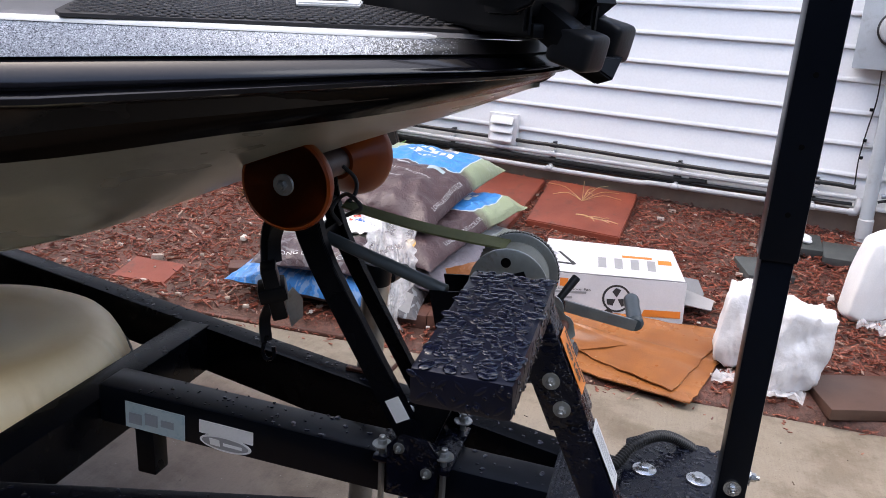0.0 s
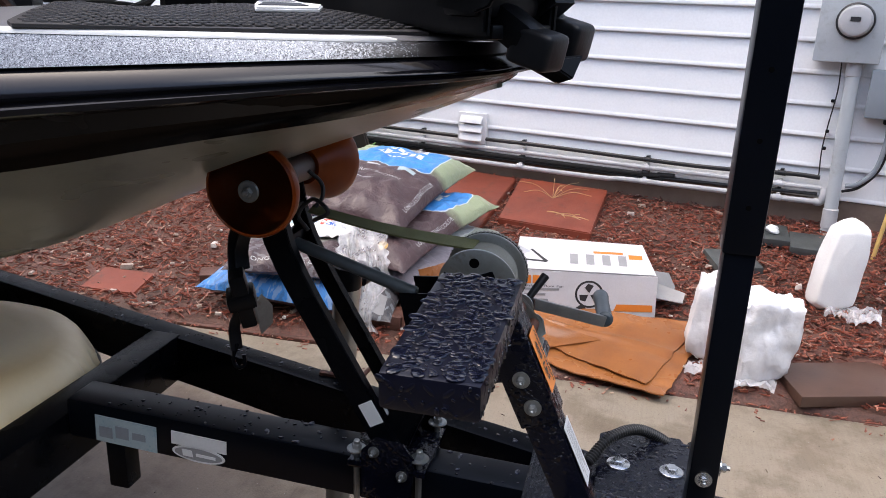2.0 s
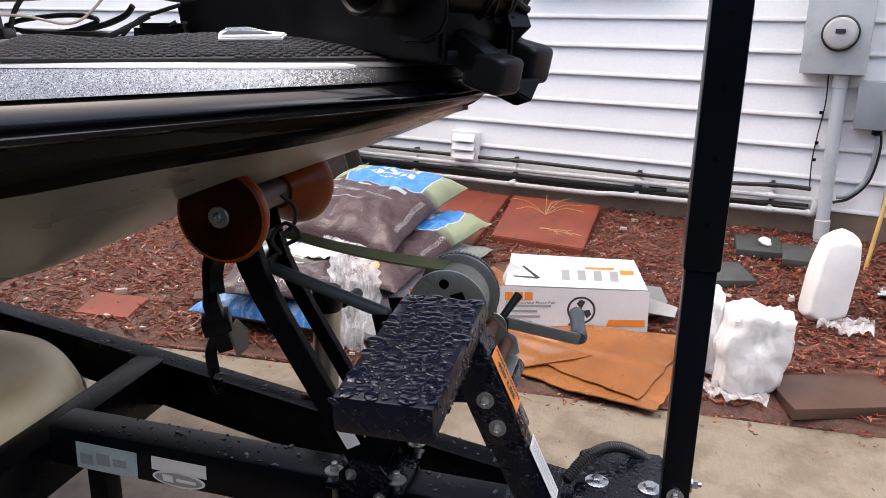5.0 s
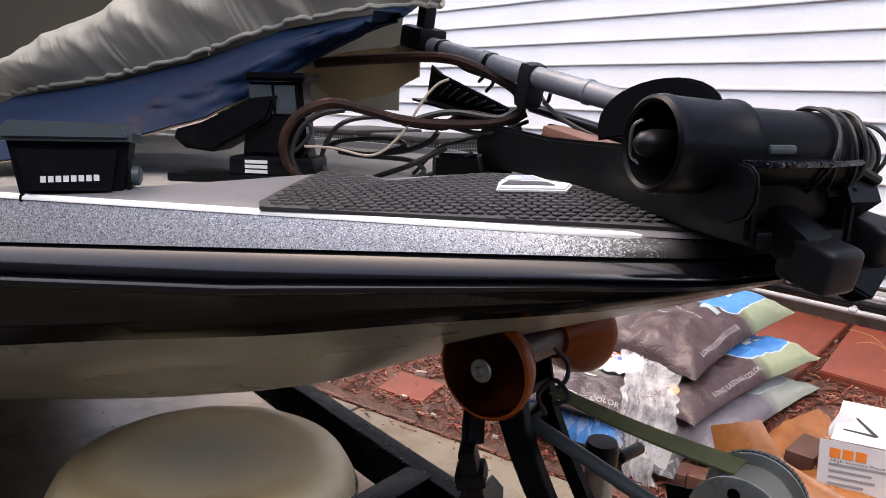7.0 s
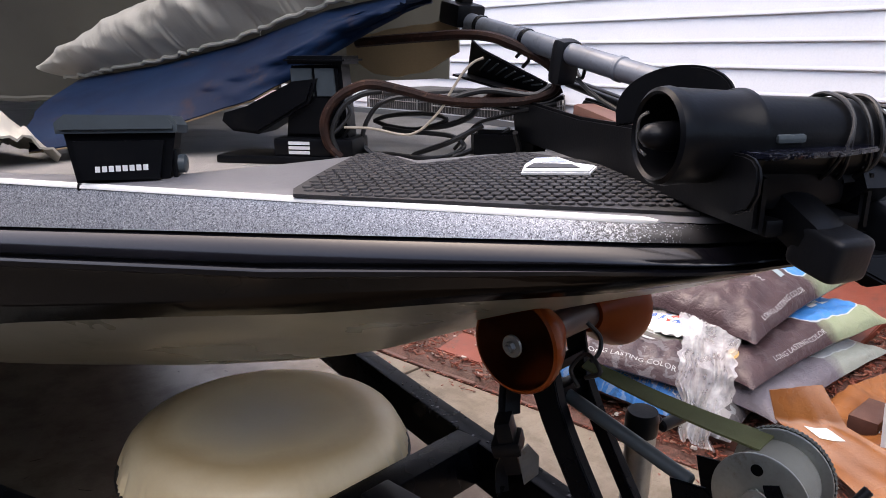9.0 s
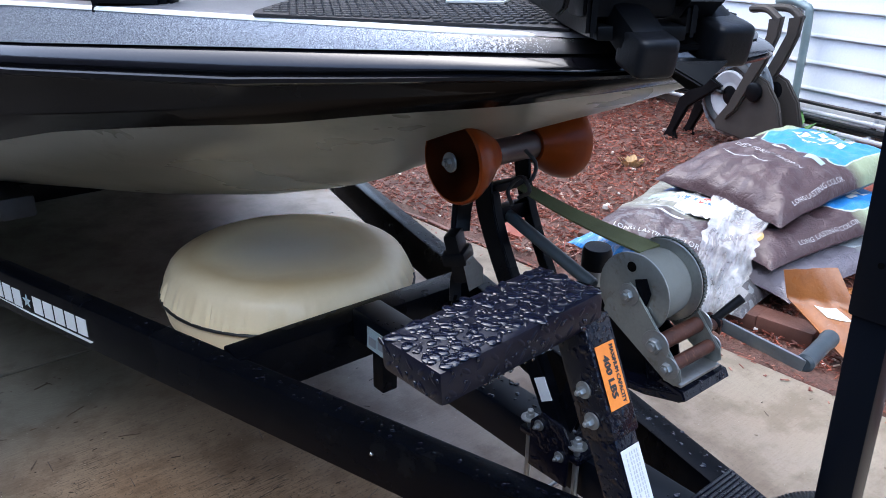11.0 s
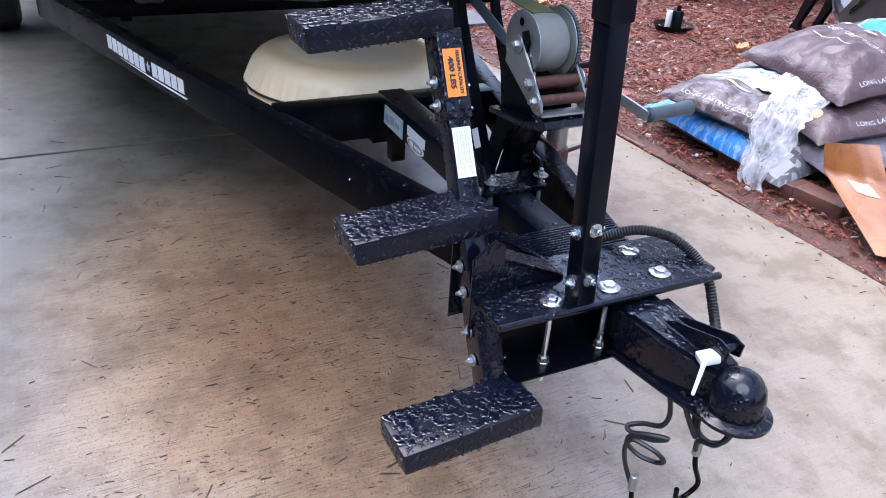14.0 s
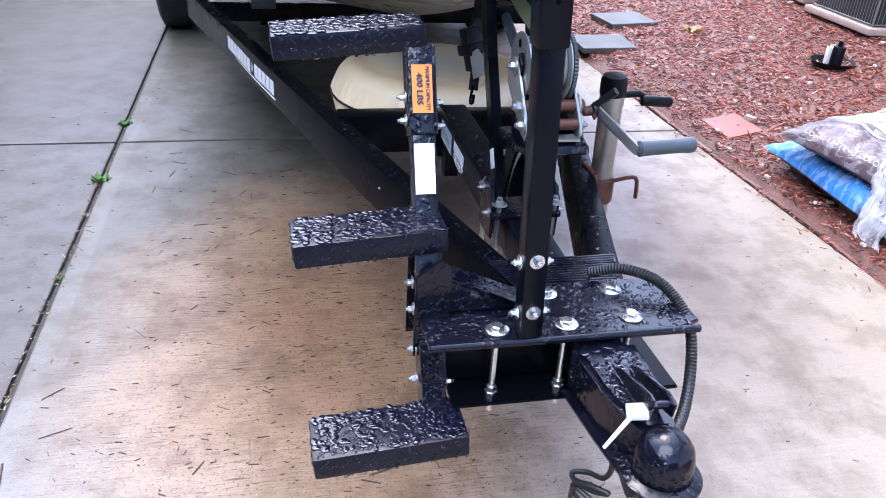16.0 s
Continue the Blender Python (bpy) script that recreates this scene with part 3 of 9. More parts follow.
def lathe(bm, prof, m, seg=32):
    """Turned body: prof rows of (radius, height along m's z)."""
    rings = []
    for r, h in prof:
        rings.append([bm.verts.new(m @ Vector((r * math.cos(2 * math.pi * k / seg), r * math.sin(2 * math.pi * k / seg), h))) for k in range(seg)] if r > 1e-6 else [bm.verts.new(m @ Vector((0, 0, h)))])
    for a, b in zip(rings, rings[1:]):
        for k in range(seg):
            j = (k + 1) % seg
            f = [a[k % len(a)], a[j % len(a)], b[j % len(b)], b[k % len(b)]]
            f = list(dict.fromkeys(f))
            if len(f) > 2:
                bm.faces.new(f)
    if len(rings[0]) > 1:
        bm.faces.new(list(reversed(rings[0])))
    if len(rings[-1]) > 1:
        bm.faces.new(rings[-1])
    return bm


def axis(p, q):
    """Axes at p with z towards q."""
    p, d = Vector(p), (Vector(q) - Vector(p)).normalized()
    m = d.to_track_quat("Z", "Y").to_matrix().to_4x4()
    m.translation = p
    return m


def rod(bm, p, q, r, r2=None, seg=16):
    n = (Vector(q) - Vector(p)).length
    r2 = r if r2 is None else r2
    e = min(r, r2) * 0.2
    return lathe(bm, [(r - e, 0), (r, e), (r2, n - e), (r2 - e, n)], axis(p, q), seg)


def smooth_path(pts, per=8):
    """Catmull-Rom through pts."""
    p = [Vector(a) for a in pts]
    p = [2 * p[0] - p[1]] + p + [2 * p[-1] - p[-2]]
    out = []
    for k in range(1, len(p) - 2):
        for j in range(per):
            s = j / per
            out.append(0.5 * (2 * p[k] + (p[k + 1] - p[k - 1]) * s + (2 * p[k - 1] - 5 * p[k] + 4 * p[k + 1] - p[k + 2]) * s * s + (3 * p[k] - p[k - 1] - 3 * p[k + 1] + p[k + 2]) * s ** 3))
    out.append(p[-2])
    return out


def tube(bm, pts, r, seg=8, per=8, ridge=0.0):
    path = smooth_path(pts, per) if per > 1 else [Vector(a) for a in pts]
    rings, y = [], None
    for k, p in enumerate(path):
        d = (path[min(k + 1, len(path) - 1)] - path[max(k - 1, 0)]).normalized()
        if y is None:
            y = d.orthogonal().normalized()
        y = (y - d * y.dot(d)).normalized()
        z = d.cross(y)
        rr = r(k / (len(path) - 1)) if callable(r) else r
        rr *= 1 + (ridge if k % 2 else -ridge)
        rings.append([bm.verts.new(p + (y * math.cos(a) + z * math.sin(a)) * rr) for a in [2 * math.pi * j / seg for j in range(seg)]])
    for a, b in zip(rings, rings[1:]):
        for k in range(seg):
            bm.faces.new((a[k], a[(k + 1) % seg], b[(k + 1) % seg], b[k]))
    bm.faces.new(list(reversed(rings[0])))
    bm.faces.new(rings[-1])
    return bm


def plate(bm, poly, m, t, bevel=0.0015):
    """A flat piece: the outline poly in m's xy plane, t thick along its z."""
    lo = [bm.verts.new(m @ Vector((x, y, 0))) for x, y in poly]
    hi = [bm.verts.new(m @ Vector((x, y, t))) for x, y in poly]
    n = len(poly)
    fs = [bm.faces.new(list(reversed(lo))), bm.faces.new(hi)] + [bm.faces.new((lo[k], lo[(k + 1) % n], hi[(k + 1) % n], hi[k])) for k in range(n)]
    bmesh.ops.recalc_face_normals(bm, faces=fs)
    if bevel:
        bmesh.ops.bevel(bm, geom=[e for f in fs[:2] for e in f.edges], offset=bevel, segments=2, affect="EDGES")
    return bm


def ring_poly(n, rx, ry=None, cx=0.0, cy=0.0, a0=0.0, a1=360.0):
    ry = rx if ry is None else ry
    return [(cx + rx * math.cos(radians(a0 + (a1 - a0) * k / n)), cy + ry * math.sin(radians(a0 + (a1 - a0) * k / n))) for k in range(n)]


def bolt(bm, p, out, r=0.009, washer=True, head=0.008):
    m = axis(p, Vector(p) + Vector(out))
    z = 0.0
    if washer:
        lathe(bm, [(r * 1.9, 0), (r * 1.95, 0.001), (r * 1.9, 0.0025)], m, 20)
        z = 0.0025
    lathe(bm, [(r, z), (r, z + head * 0.8), (r * 0.85, z + head)], m, 6)
    lathe(bm, [(r * 0.55, z + head), (r * 0.55, z + head * 1.5), (r * 0.4, z + head * 1.6)], m, 10)
    return bm


def sheet(bm, f, nu, nv, thick=0.0):
    """A surface from f(s, t), s and t from 0 to 1; with uv. thick: given a second skin below."""
    uv = bm.loops.layers.uv.verify()
    rows = [[bm.verts.new(f(i / nu, j / nv)) for j in range(nv + 1)] for i in range(nu + 1)]
    faces = []
    for i in range(nu):
        for j in range(nv):
            q = bm.faces.new((rows[i][j], rows[i + 1][j], rows[i + 1][j + 1], rows[i][j + 1]))
            for lp, (a, b) in zip(q.loops, ((i, j), (i + 1, j), (i + 1, j + 1), (i, j + 1))):
                lp[uv].uv = (a / nu, b / nv)
            faces.append(q)
    if thick:
        bm.normal_update()
        bmesh.ops.solidify(bm, geom=faces, thickness=thick)
    return bm


def text_shape(text):
    """Flat letters of the built-in font as (points, faces), 1 high, centred."""
    cu = bpy.data.curves.new("lettering", "FONT")
    cu.body, cu.align_x, cu.align_y, cu.resolution_u = text, "CENTER", "CENTER", 2
    ob = bpy.data.objects.new("lettering", cu)
    scene.collection.objects.link(ob)
    me = ob.evaluated_get(bpy.context.evaluated_depsgraph_get()).to_mesh()
    pts = [(v.co.x, v.co.y) for v in me.vertices]
    faces = [tuple(p.vertices) for p in me.polygons]
    ob.to_mesh_clear()
    bpy.data.objects.remove(ob)
    bpy.data.curves.remove(cu)
    return pts, faces


def letters(bm, text, place, width, height):
    """The text laid out width by height and carried by place(x, y) to its surface."""
    pts, faces = text_shape(text)
    x0, x1 = min(p[0] for p in pts), max(p[0] for p in pts)
    y0, y1 = min(p[1] for p in pts), max(p[1] for p in pts)
    vs = [bm.verts.new(place(((p[0] - x0) / (x1 - x0) - 0.5) * width, ((p[1] - y0) / (y1 - y0) - 0.5) * height)) for p in pts]
    for f in faces:
        try:
            bm.faces.new([vs[k] for k in f])
        except ValueError:
            pass
    return bm


def scatter_beads(bm, count, rng, place, r0, r1):
    """Flattened water beads set on the surface that place(a, b) gives with its normal."""
    for _ in range(count):
        p, nrm = place(rng.random(), rng.random())
        r = r0 + (r1 - r0) * rng.random() ** 2.2
        m = axis(p, Vector(p) + Vector(nrm)) @ pose(0, 0, 0, 0, 0, rng.random() * 360) @ Matrix.Diagonal((1 + rng.random() * 0.9, 1, 1, 1))
        h = min(0.5 * r, 0.0011 + 0.06 * r)
        lathe(bm, [(r, -0.0002), (r * 0.9, h * 0.55), (r * 0.66, h * 0.92), (0, h)], m, 9)
    return bm


# ---- ground, drive, planting bed, house ----
I4 = Matrix.Identity(4)
WALL_Y = 4.3


def edge_y(x):
    """The drive's far edge, which runs along the trailer."""
    return 2.777 + 0.2586 * x


def bed_z(x, y):
    e = edge_y(x)
    return 0.02 + 0.30 * min(max((y - e) / (WALL_Y - e), 0.0), 1.0)


bm = bmesh.new()
sheet(bm, lambda s, t: Vector((-260 + 520 * s, -260 + 520 * t, -0.09)), 8, 8)
solid("ground", bm, SOIL, (0, 0, -0.09), "bare reddish brown soil reaching the horizon", "ground", I4, kind="structure")

bm = bmesh.new()
box(bm, (-14, -6.4, -0.088), (6.2, 1.45, -0.016), 0)
driveway = solid("driveway", bm, JOINT, (0, 0, -0.088), "wet stained concrete driveway in large cast slabs", "driveway", T, kind="structure")


def bed_point(s, t):
    x = -9.5 + 14.0 * s
    e = edge_y(x) + 0.004
    y = e + (WALL_Y + 0.05 - e) * t
    z = bed_z(x, y) + 0.012 * noise.noise((x * 2.3, y * 2.3, 1.0)) + 0.008 * noise.noise((x * 9, y * 9, 4.0))
    return Vector((x, y, z - (0.03 if t == 0 else 0)))


bm = bmesh.new()
sheet(bm, bed_point, 220, 50)
bed = solid("planting_bed", bm, SOIL, (0, 3.5, 0.1), "reddish mulch bed rising from drive to wall", "flower bed", I4, kind="structure")

# house wall with a window opening through it
WX0, WX1, WZ0, WZ1 = -1.148, -0.545, 1.54, 2.62
bm = bmesh.new()
for lo, hi in (((-9.5, 0, 0.0), (WX0, 0.2, 3.4)), ((WX1, 0, 0.0), (4.5, 0.2, 3.4)), ((WX0, 0, 0.0), (WX1, 0.2, WZ0)), ((WX0, 0, WZ1), (WX1, 0.2, 3.4))):
    box(bm, (lo[0], WALL_Y + lo[1], lo[2]), (hi[0], WALL_Y + hi[1], hi[2]), 0)
wall_house = solid("wall_house", bm, TRIM, (0, WALL_Y, 0), "house wall clad in white vinyl lap siding", "house wall", I4, kind="structure")
bm = bmesh.new()
box(bm, (-9.5, WALL_Y - 0.012, -0.05), (4.5, WALL_Y - 0.001, 0.452), 0)
solid("foundation", bm, FOUND, (0, WALL_Y, 0), "damp brown foundation strip under the siding", "foundation", I4, kind="structure")
bm = bmesh.new()
box(bm, (-9.5, WALL_Y - 0.36, 3.402), (4.5, WALL_Y + 3.2, 3.43), 0)
box(bm, (-9.5, WALL_Y - 0.385, 3.36), (4.5, WALL_Y - 0.362, 3.56), 0)
solid("eave", bm, TRIM, (0, WALL_Y, 3.4), "white boxed eave over the wall", "eave", I4, kind="structure")
bm = bmesh.new()
plate(bm, [(-0.43, 0.0), (3.3, 1.35), (3.3, 1.41), (-0.43, 0.06)], Matrix(((0, 0, 1, -9.5), (1, 0, 0, WALL_Y), (0, 1, 0, 3.562), (0, 0, 0, 1))), 14.0, 0)
solid("roof", bm, ROOF_MAT, (0, WALL_Y, 3.56), "grey shingle roof slope", "roof", I4, kind="structure")
bm = bmesh.new()
for lo, hi in (((-9.5, 4.5, 0), (-9.3, 7.4, 3.4)), ((4.3, 4.5, 0), (4.5, 7.4, 3.4)), ((-9.5, 7.4, 0), (4.5, 7.6, 4.6))):
    box(bm, lo, hi, 0)
solid("wall_back", bm, TRIM, (0, 7.5, 0), "plain rear walls of the house", "wall", I4, kind="structure")

# plain unseen walls added on the camera's side to close it and block sky
bm = bmesh.new()
box(bm, (-13.5, -3.5, -0.06), (7.0, -3.4, 3.0), 0)
solid("wall_sky_block", bm, UNSEEN_WALL, (0, -3.45, -0.06), "plain dark unseen wall added behind the drive to block the low sky", "wall", T, kind="structure")
bm = bmesh.new()
box(bm, (6.25, -3.38, -0.06), (6.4, 3.0, 2.2), 0)
solid("wall_end", bm, UNSEEN_WALL, (6.3, 0, -0.06), "plain dark unseen wall added to close the drive", "wall", T, kind="structure")

bm = bmesh.new()
sheet(bm, lambda s, t: Vector((-10.2 - 0.3 * math.sin(math.pi * t) + 0.25 * noise.noise((s * 14, t * 6, 2)), -4.6 + 9.6 * s, -0.1 + 2.9 * t + 0.2 * noise.noise((s * 9, t, 6)))), 90, 30, 0.5)
solid("backdrop_hedge", bm, HEDGE, (-10.2, 0, -0.09), "dark green hedge closing the far end of the drive", "hedge", T, kind="structure")

# window
win = thing("window_1", (-0.85, WALL_Y, WZ0), "white double-hung window with closed blue-grey blinds", "window", I4, kind="structure")
bm = bmesh.new()
for lo, hi in (((WX0 - 0.075, -0.045, WZ0 - 0.02), (WX0, 0.03, WZ1 + 0.08)), ((WX1, -0.045, WZ0 - 0.02), (WX1 + 0.075, 0.03, WZ1 + 0.08)), ((WX0, -0.045, WZ1), (WX1, 0.03, WZ1 + 0.08))):
    box(bm, (lo[0], WALL_Y + lo[1], lo[2]), (hi[0], WALL_Y + hi[1], hi[2]), 0.004)
part("window_frame", bm, TRIM, win)
bm = bmesh.new()
box(bm, (WX0 - 0.095, WALL_Y - 0.07, WZ0 - 0.062), (WX1 + 0.09, WALL_Y + 0.03, WZ0 - 0.022), 0.005)
box(bm, (WX0 - 0.08, WALL_Y - 0.05, WZ0 - 0.085), (WX1 + 0.075, WALL_Y - 0.02, WZ0 - 0.064), 0.003)
part("window_sill", bm, TRIM, win)
bm = bmesh.new()
for lo, hi in (((WX0, 0.01, WZ0 - 0.02), (WX1, 0.05, WZ0 + 0.03)), ((WX0, 0.01, WZ0 + 0.03), (WX0 + 0.028, 0.05, WZ1)), ((WX1 - 0.028, 0.01, WZ0 + 0.03), (WX1, 0.05, WZ1)), ((WX0 + 0.028, 0.01, WZ1 - 0.04), (WX1 - 0.028, 0.05, WZ1)), ((WX0 + 0.028, 0.01, 2.07), (WX1 - 0.028, 0.05, 2.11))):
    box(bm, (lo[0], WALL_Y + lo[1], lo[2]), (hi[0], WALL_Y + hi[1], hi[2]), 0.003)
sash = part("sash", bm, TRIM, win)
for k in (1, 2):
    bm = bmesh.new()
    x = WX0 + (WX1 - WX0) * k / 3
    box(bm, (x - 0.009, WALL_Y + 0.02, WZ0 + 0.03), (x + 0.009, WALL_Y + 0.034, WZ1 - 0.04), 0.002)
    part("muntin", bm, PALE_GREY, win)
bm = bmesh.new()
box(bm, (WX0 + 0.02, WALL_Y + 0.036, WZ0 + 0.01), (WX1 - 0.02, WALL_Y + 0.042, WZ1 - 0.02), 0)
gm, gn, gl, gb = nodes_of("clear_glass")
gb.inputs["Transmission Weight"].default_value, gb.inputs["Roughness"].default_value, gb.inputs["IOR"].default_value = 1.0, 0.02, 1.45
pane = part("pane", bm, gm, win)
pane.visible_shadow = False
bm = bmesh.new()
for k in range(22):
    z = WZ0 + 0.02 + k * 0.048
    box(bm, (WX0 + 0.005, -0.024, -0.0015), (WX1 - 0.005, 0.024, 0.0015), 0, pose(0, WALL_Y + 0.10, z, 38, 0, 0))
part("blind", bm, BLIND, win, "closed blue-grey slatted blind")
bm = bmesh.new()
box(bm, (WX0 - 0.1, WALL_Y + 0.21, WZ0 - 0.1), (WX1 + 0.1, WALL_Y + 0.22, WZ1 + 0.1), 0)
part("room_shade", bm, BLIND, win)


# ---- boat trailer ----
rng = random.Random(5)
trailer = thing("boat_trailer", (-1.0, 0, 0), "black painted steel boat trailer, wet with rain", "boat trailer")


def RAIL_AT(d, side, off):
    """A point d metres back along a side rail, off its middle line."""
    a, b = Vector((-0.1, side * 0.0703, 0.4875)), Vector((-2.9, side * 0.847, 0.475))
    x = (b - a).normalized()
    return a + x * d + Vector((-x.y, x.x, 0)) * (-side * off)


def rail_v(u):
    return 0.062 + 0.278 * (-0.02 - u) if u > -2.9 else 0.862 + 0.05 * (-2.9 - u)


for side in (-1, 1):
    bm = bmesh.new()
    beam(bm, (-0.1, side * 0.0703, 0.4875), (-2.9, side * 0.847, 0.475), 0.056, 0.112, 0.006)
    rail = part("side_rail", bm, BLACK_STEEL, trailer)
    bm = bmesh.new()
    beam(bm, (-2.87, side * 0.845, 0.475), (-6.1, side * 0.9, 0.46), 0.05, 0.11, 0.006)
    part("rear_rail", bm, BLACK_STEEL, trailer)
    if side < 0:
        right_rail = rail
bm = bmesh.new()
beam(bm, (-1.12, -0.33, 0.488), (-1.12, 0.33, 0.488), 0.075, 0.108, 0.005)
part("crossmember", bm, BLACK_STEEL, trailer)
for u, z in ((-3.0, 0.42), (-3.8, 0.42), (-5.2, 0.42)):
    bm = bmesh.new()
    w = rail_v(u) - 0.03
    beam(bm, (u, -w, z), (u, w, z), 0.06, 0.08, 0.005)
    part("rear_crossmember", bm, BLACK_STEEL, trailer)
bm = bmesh.new()
beam(bm, (-1.08, -0.012, 0.5375), (0.08, -0.006, 0.500), 0.076, 0.078, 0.006)
tongue = part("tongue", bm, SATIN, trailer)
bm = bmesh.new()
box(bm, (-1.005, -0.05, 0.405), (-0.965, -0.01, 0.50), 0.004)
part("spare_bracket", bm, BLACK_STEEL, trailer)
# ribbed tread over the point where the rails close on the tongue
bm = bmesh.new()
plate(bm, [(-0.235, -0.128), (-0.115, -0.092), (-0.115, 0.092), (-0.235, 0.128)], pose(0, 0, 0.5452), 0.006)
part("tread_plate", bm, BLACK_WET, trailer)
for k in range(14):
    bm = bmesh.new()
    u = -0.229 + k * 0.0083
    w = 0.086 + 0.3 * (-0.115 - u)
    beam(bm, (u, -w, 0.5522), (u, w, 0.5522), 0.0036, 0.0024, 0.0008)
    part("tread_rib", bm, BLACK_WET, trailer)
for side in (-1, 1):
    bm = bmesh.new()
    plate(bm, [(-0.34, side * 0.05), (-0.23, side * 0.036), (-0.23, side * 0.08)], pose(0, 0, 0.425), 0.004, 0.001)
    part("gusset", bm, BLACK_STEEL, trailer)
    bm = bmesh.new()
    q = RAIL_AT(0.63, side, 0.0285)
    bolt(bm, q + Vector((0, 0, 0.012)), (0.1, side, 0), 0.004, False, 0.003)
    part("rail_screw", bm, BRIGHT, trailer)
# coupler
bm = bmesh.new()
m = along((0.03, 0, 0.497), (0.3, 0, 0.523))
plate(bm, [(0.0, -0.054), (0.11, -0.048), (0.19, -0.03), (0.205, -0.02), (0.205, 0.02), (0.19, 0.03), (0.11, 0.048), (0.0, 0.054)], m @ pose(0, 0, -0.045, 0, 5, 0), 0.088, 0.008)
lathe(bm, [(0.054, -0.042), (0.058, -0.039), (0.058, -0.033), (0.043, -0.028), (0.042, 0.0), (0.038, 0.016), (0.029, 0.029), (0.016, 0.037), (0, 0.04)], pose(0.262, 0, 0.514), 32)
plate(bm, [(0.0, -0.064), (0.13, -0.06), (0.22, -0.054), (0.22, 0.054), (0.13, 0.06), (0.0, 0.064)], m @ pose(0, 0, -0.05), 0.008, 0.002)
coupler = part("coupler", bm, BLACK_WET, trailer)
bm = bmesh.new()
for v in (-0.016, 0.012):
    plate(bm, [(0.1, 0.0), (0.19, 0.0), (0.235, 0.012), (0.238, 0.035), (0.215, 0.04), (0.12, 0.012)], Matrix(((1, 0, 0, 0), (0, 0, 1, v), (0, 1, 0, 0.545), (0, 0, 0, 1))), 0.006)
rod(bm, (0.225, -0.02, 0.572), (0.225, 0.022, 0.572), 0.006)
part("latch_lever", bm, BLACK_WET, coupler)
bm = bmesh.new()
box(bm, (-0.0125, -0.016, -0.007), (0.0125, 0.016, 0.007), 0.004, pose(0.213, -0.026, 0.553, 12, 0, -20))
rod(bm, (0.215, -0.032, 0.552), (0.258, -0.092, 0.536), 0.0038, 0.0026, 10)
part("latch_pin", bm, WHITE_PLASTIC, coupler, "white plastic latch lock pin")
bm = bmesh.new()
scatter_beads(bm, 90, rng, lambda a, b: ((0.035 + 0.15 * a, (b - 0.5) * (0.088 - 0.03 * a), 0.5402), (0, 0, 1)), 0.002, 0.010)
part("rain_water", bm, POOL, coupler, kind="stuff")
# safety cables hanging from the coupler
for pts, name in (
        ([(0.148, -0.03, 0.48), (0.158, -0.02, 0.423), (0.161, -0.017, 0.39), (0.154, -0.024, 0.368), (0.126, -0.037, 0.355), (0.113, -0.056, 0.346), (0.124, -0.056, 0.34), (0.15, -0.04, 0.35), (0.173, -0.02, 0.353), (0.154, -0.036, 0.341), (0.127, -0.053, 0.335), (0.116, -0.054, 0.314), (0.119, -0.045, 0.296), (0.136, -0.032, 0.285), (0.159, -0.018, 0.287), (0.172, -0.016, 0.3), (0.166, -0.028, 0.317), (0.148, -0.042, 0.325), (0.127, -0.054, 0.325), (0.115, -0.054, 0.297), (0.116, -0.048, 0.263), (0.125, -0.044, 0.24), (0.139, -0.041, 0.217)], "safety_cable"),
        ([(0.193, -0.037, 0.476), (0.2, -0.03, 0.445), (0.21, -0.021, 0.415), (0.218, -0.012, 0.394), (0.205, -0.01, 0.423), (0.212, -0.008, 0.447), (0.23, -0.001, 0.459), (0.251, 0.008, 0.449), (0.261, 0.013, 0.428), (0.253, 0.01, 0.404), (0.234, 0.003, 0.391), (0.215, -0.005, 0.4), (0.211, -0.004, 0.426), (0.225, 0.004, 0.446), (0.246, 0.014, 0.442), (0.256, 0.013, 0.417), (0.248, 0.001, 0.397), (0.23, -0.012, 0.395), (0.222, -0.009, 0.377), (0.219, -0.001, 0.357)], "safety_cable")):
    bm = bmesh.new()
    tube(bm, pts, 0.0045, 8, 6)
    cable = part(name, bm, WIRE_BLACK, trailer)
    bm = bmesh.new()
    e = Vector(pts[-1])
    rod(bm, e + Vector((0, 0, 0.03)), e - Vector((0, 0, 0.005)), 0.0075, 0.0075, 10)
    part("ferrule", bm, ZINC, cable)
    bm = bmesh.new()
    if e.z > 0.1:
        tube(bm, [e, e + Vector((0.002, 0.004, -0.03)), e + Vector((0.004, 0.02, -0.075)), e + Vector((0.0, 0.0, -0.1)), e + Vector((0.008, -0.028, -0.085)), e + Vector((0.01, -0.034, -0.06))], 0.0045, 8, 8)
    else:
        tube(bm, [e, e + Vector((0.004, 0.004, -0.025)), e + Vector((0.014, 0.006, -0.05))], 0.006, 8, 6)
    part("hook", bm, BLACK_STEEL, cable)
# wiring loom in corrugated sleeve
bm = bmesh.new()
tube(bm, [(-0.14, 0.035, 0.57), (-0.11, 0.08, 0.592), (-0.07, 0.125, 0.592), (-0.03, 0.152, 0.572), (0.01, 0.163, 0.54), (0.05, 0.155, 0.49), (0.11, 0.12, 0.455), (0.17, 0.07, 0.45)], 0.0095, 10, 22, 0.09)
loom = part("wiring_loom", bm, WIRE_BLACK, trailer)
bm = bmesh.new()
tube(bm, [(-0.004, 0.1605, 0.553), (0.004, 0.163, 0.545)], 0.0115, 12, 2)
part("tape_band", bm, LABEL_ORANGE, loom, "orange tape band")
# stickers on the tongue's side
TF = along((-1.08, -0.0505, 0.5435), (0.08, -0.0505, 0.497)) @ pose(0, 0, 0, 90, 0, 0)


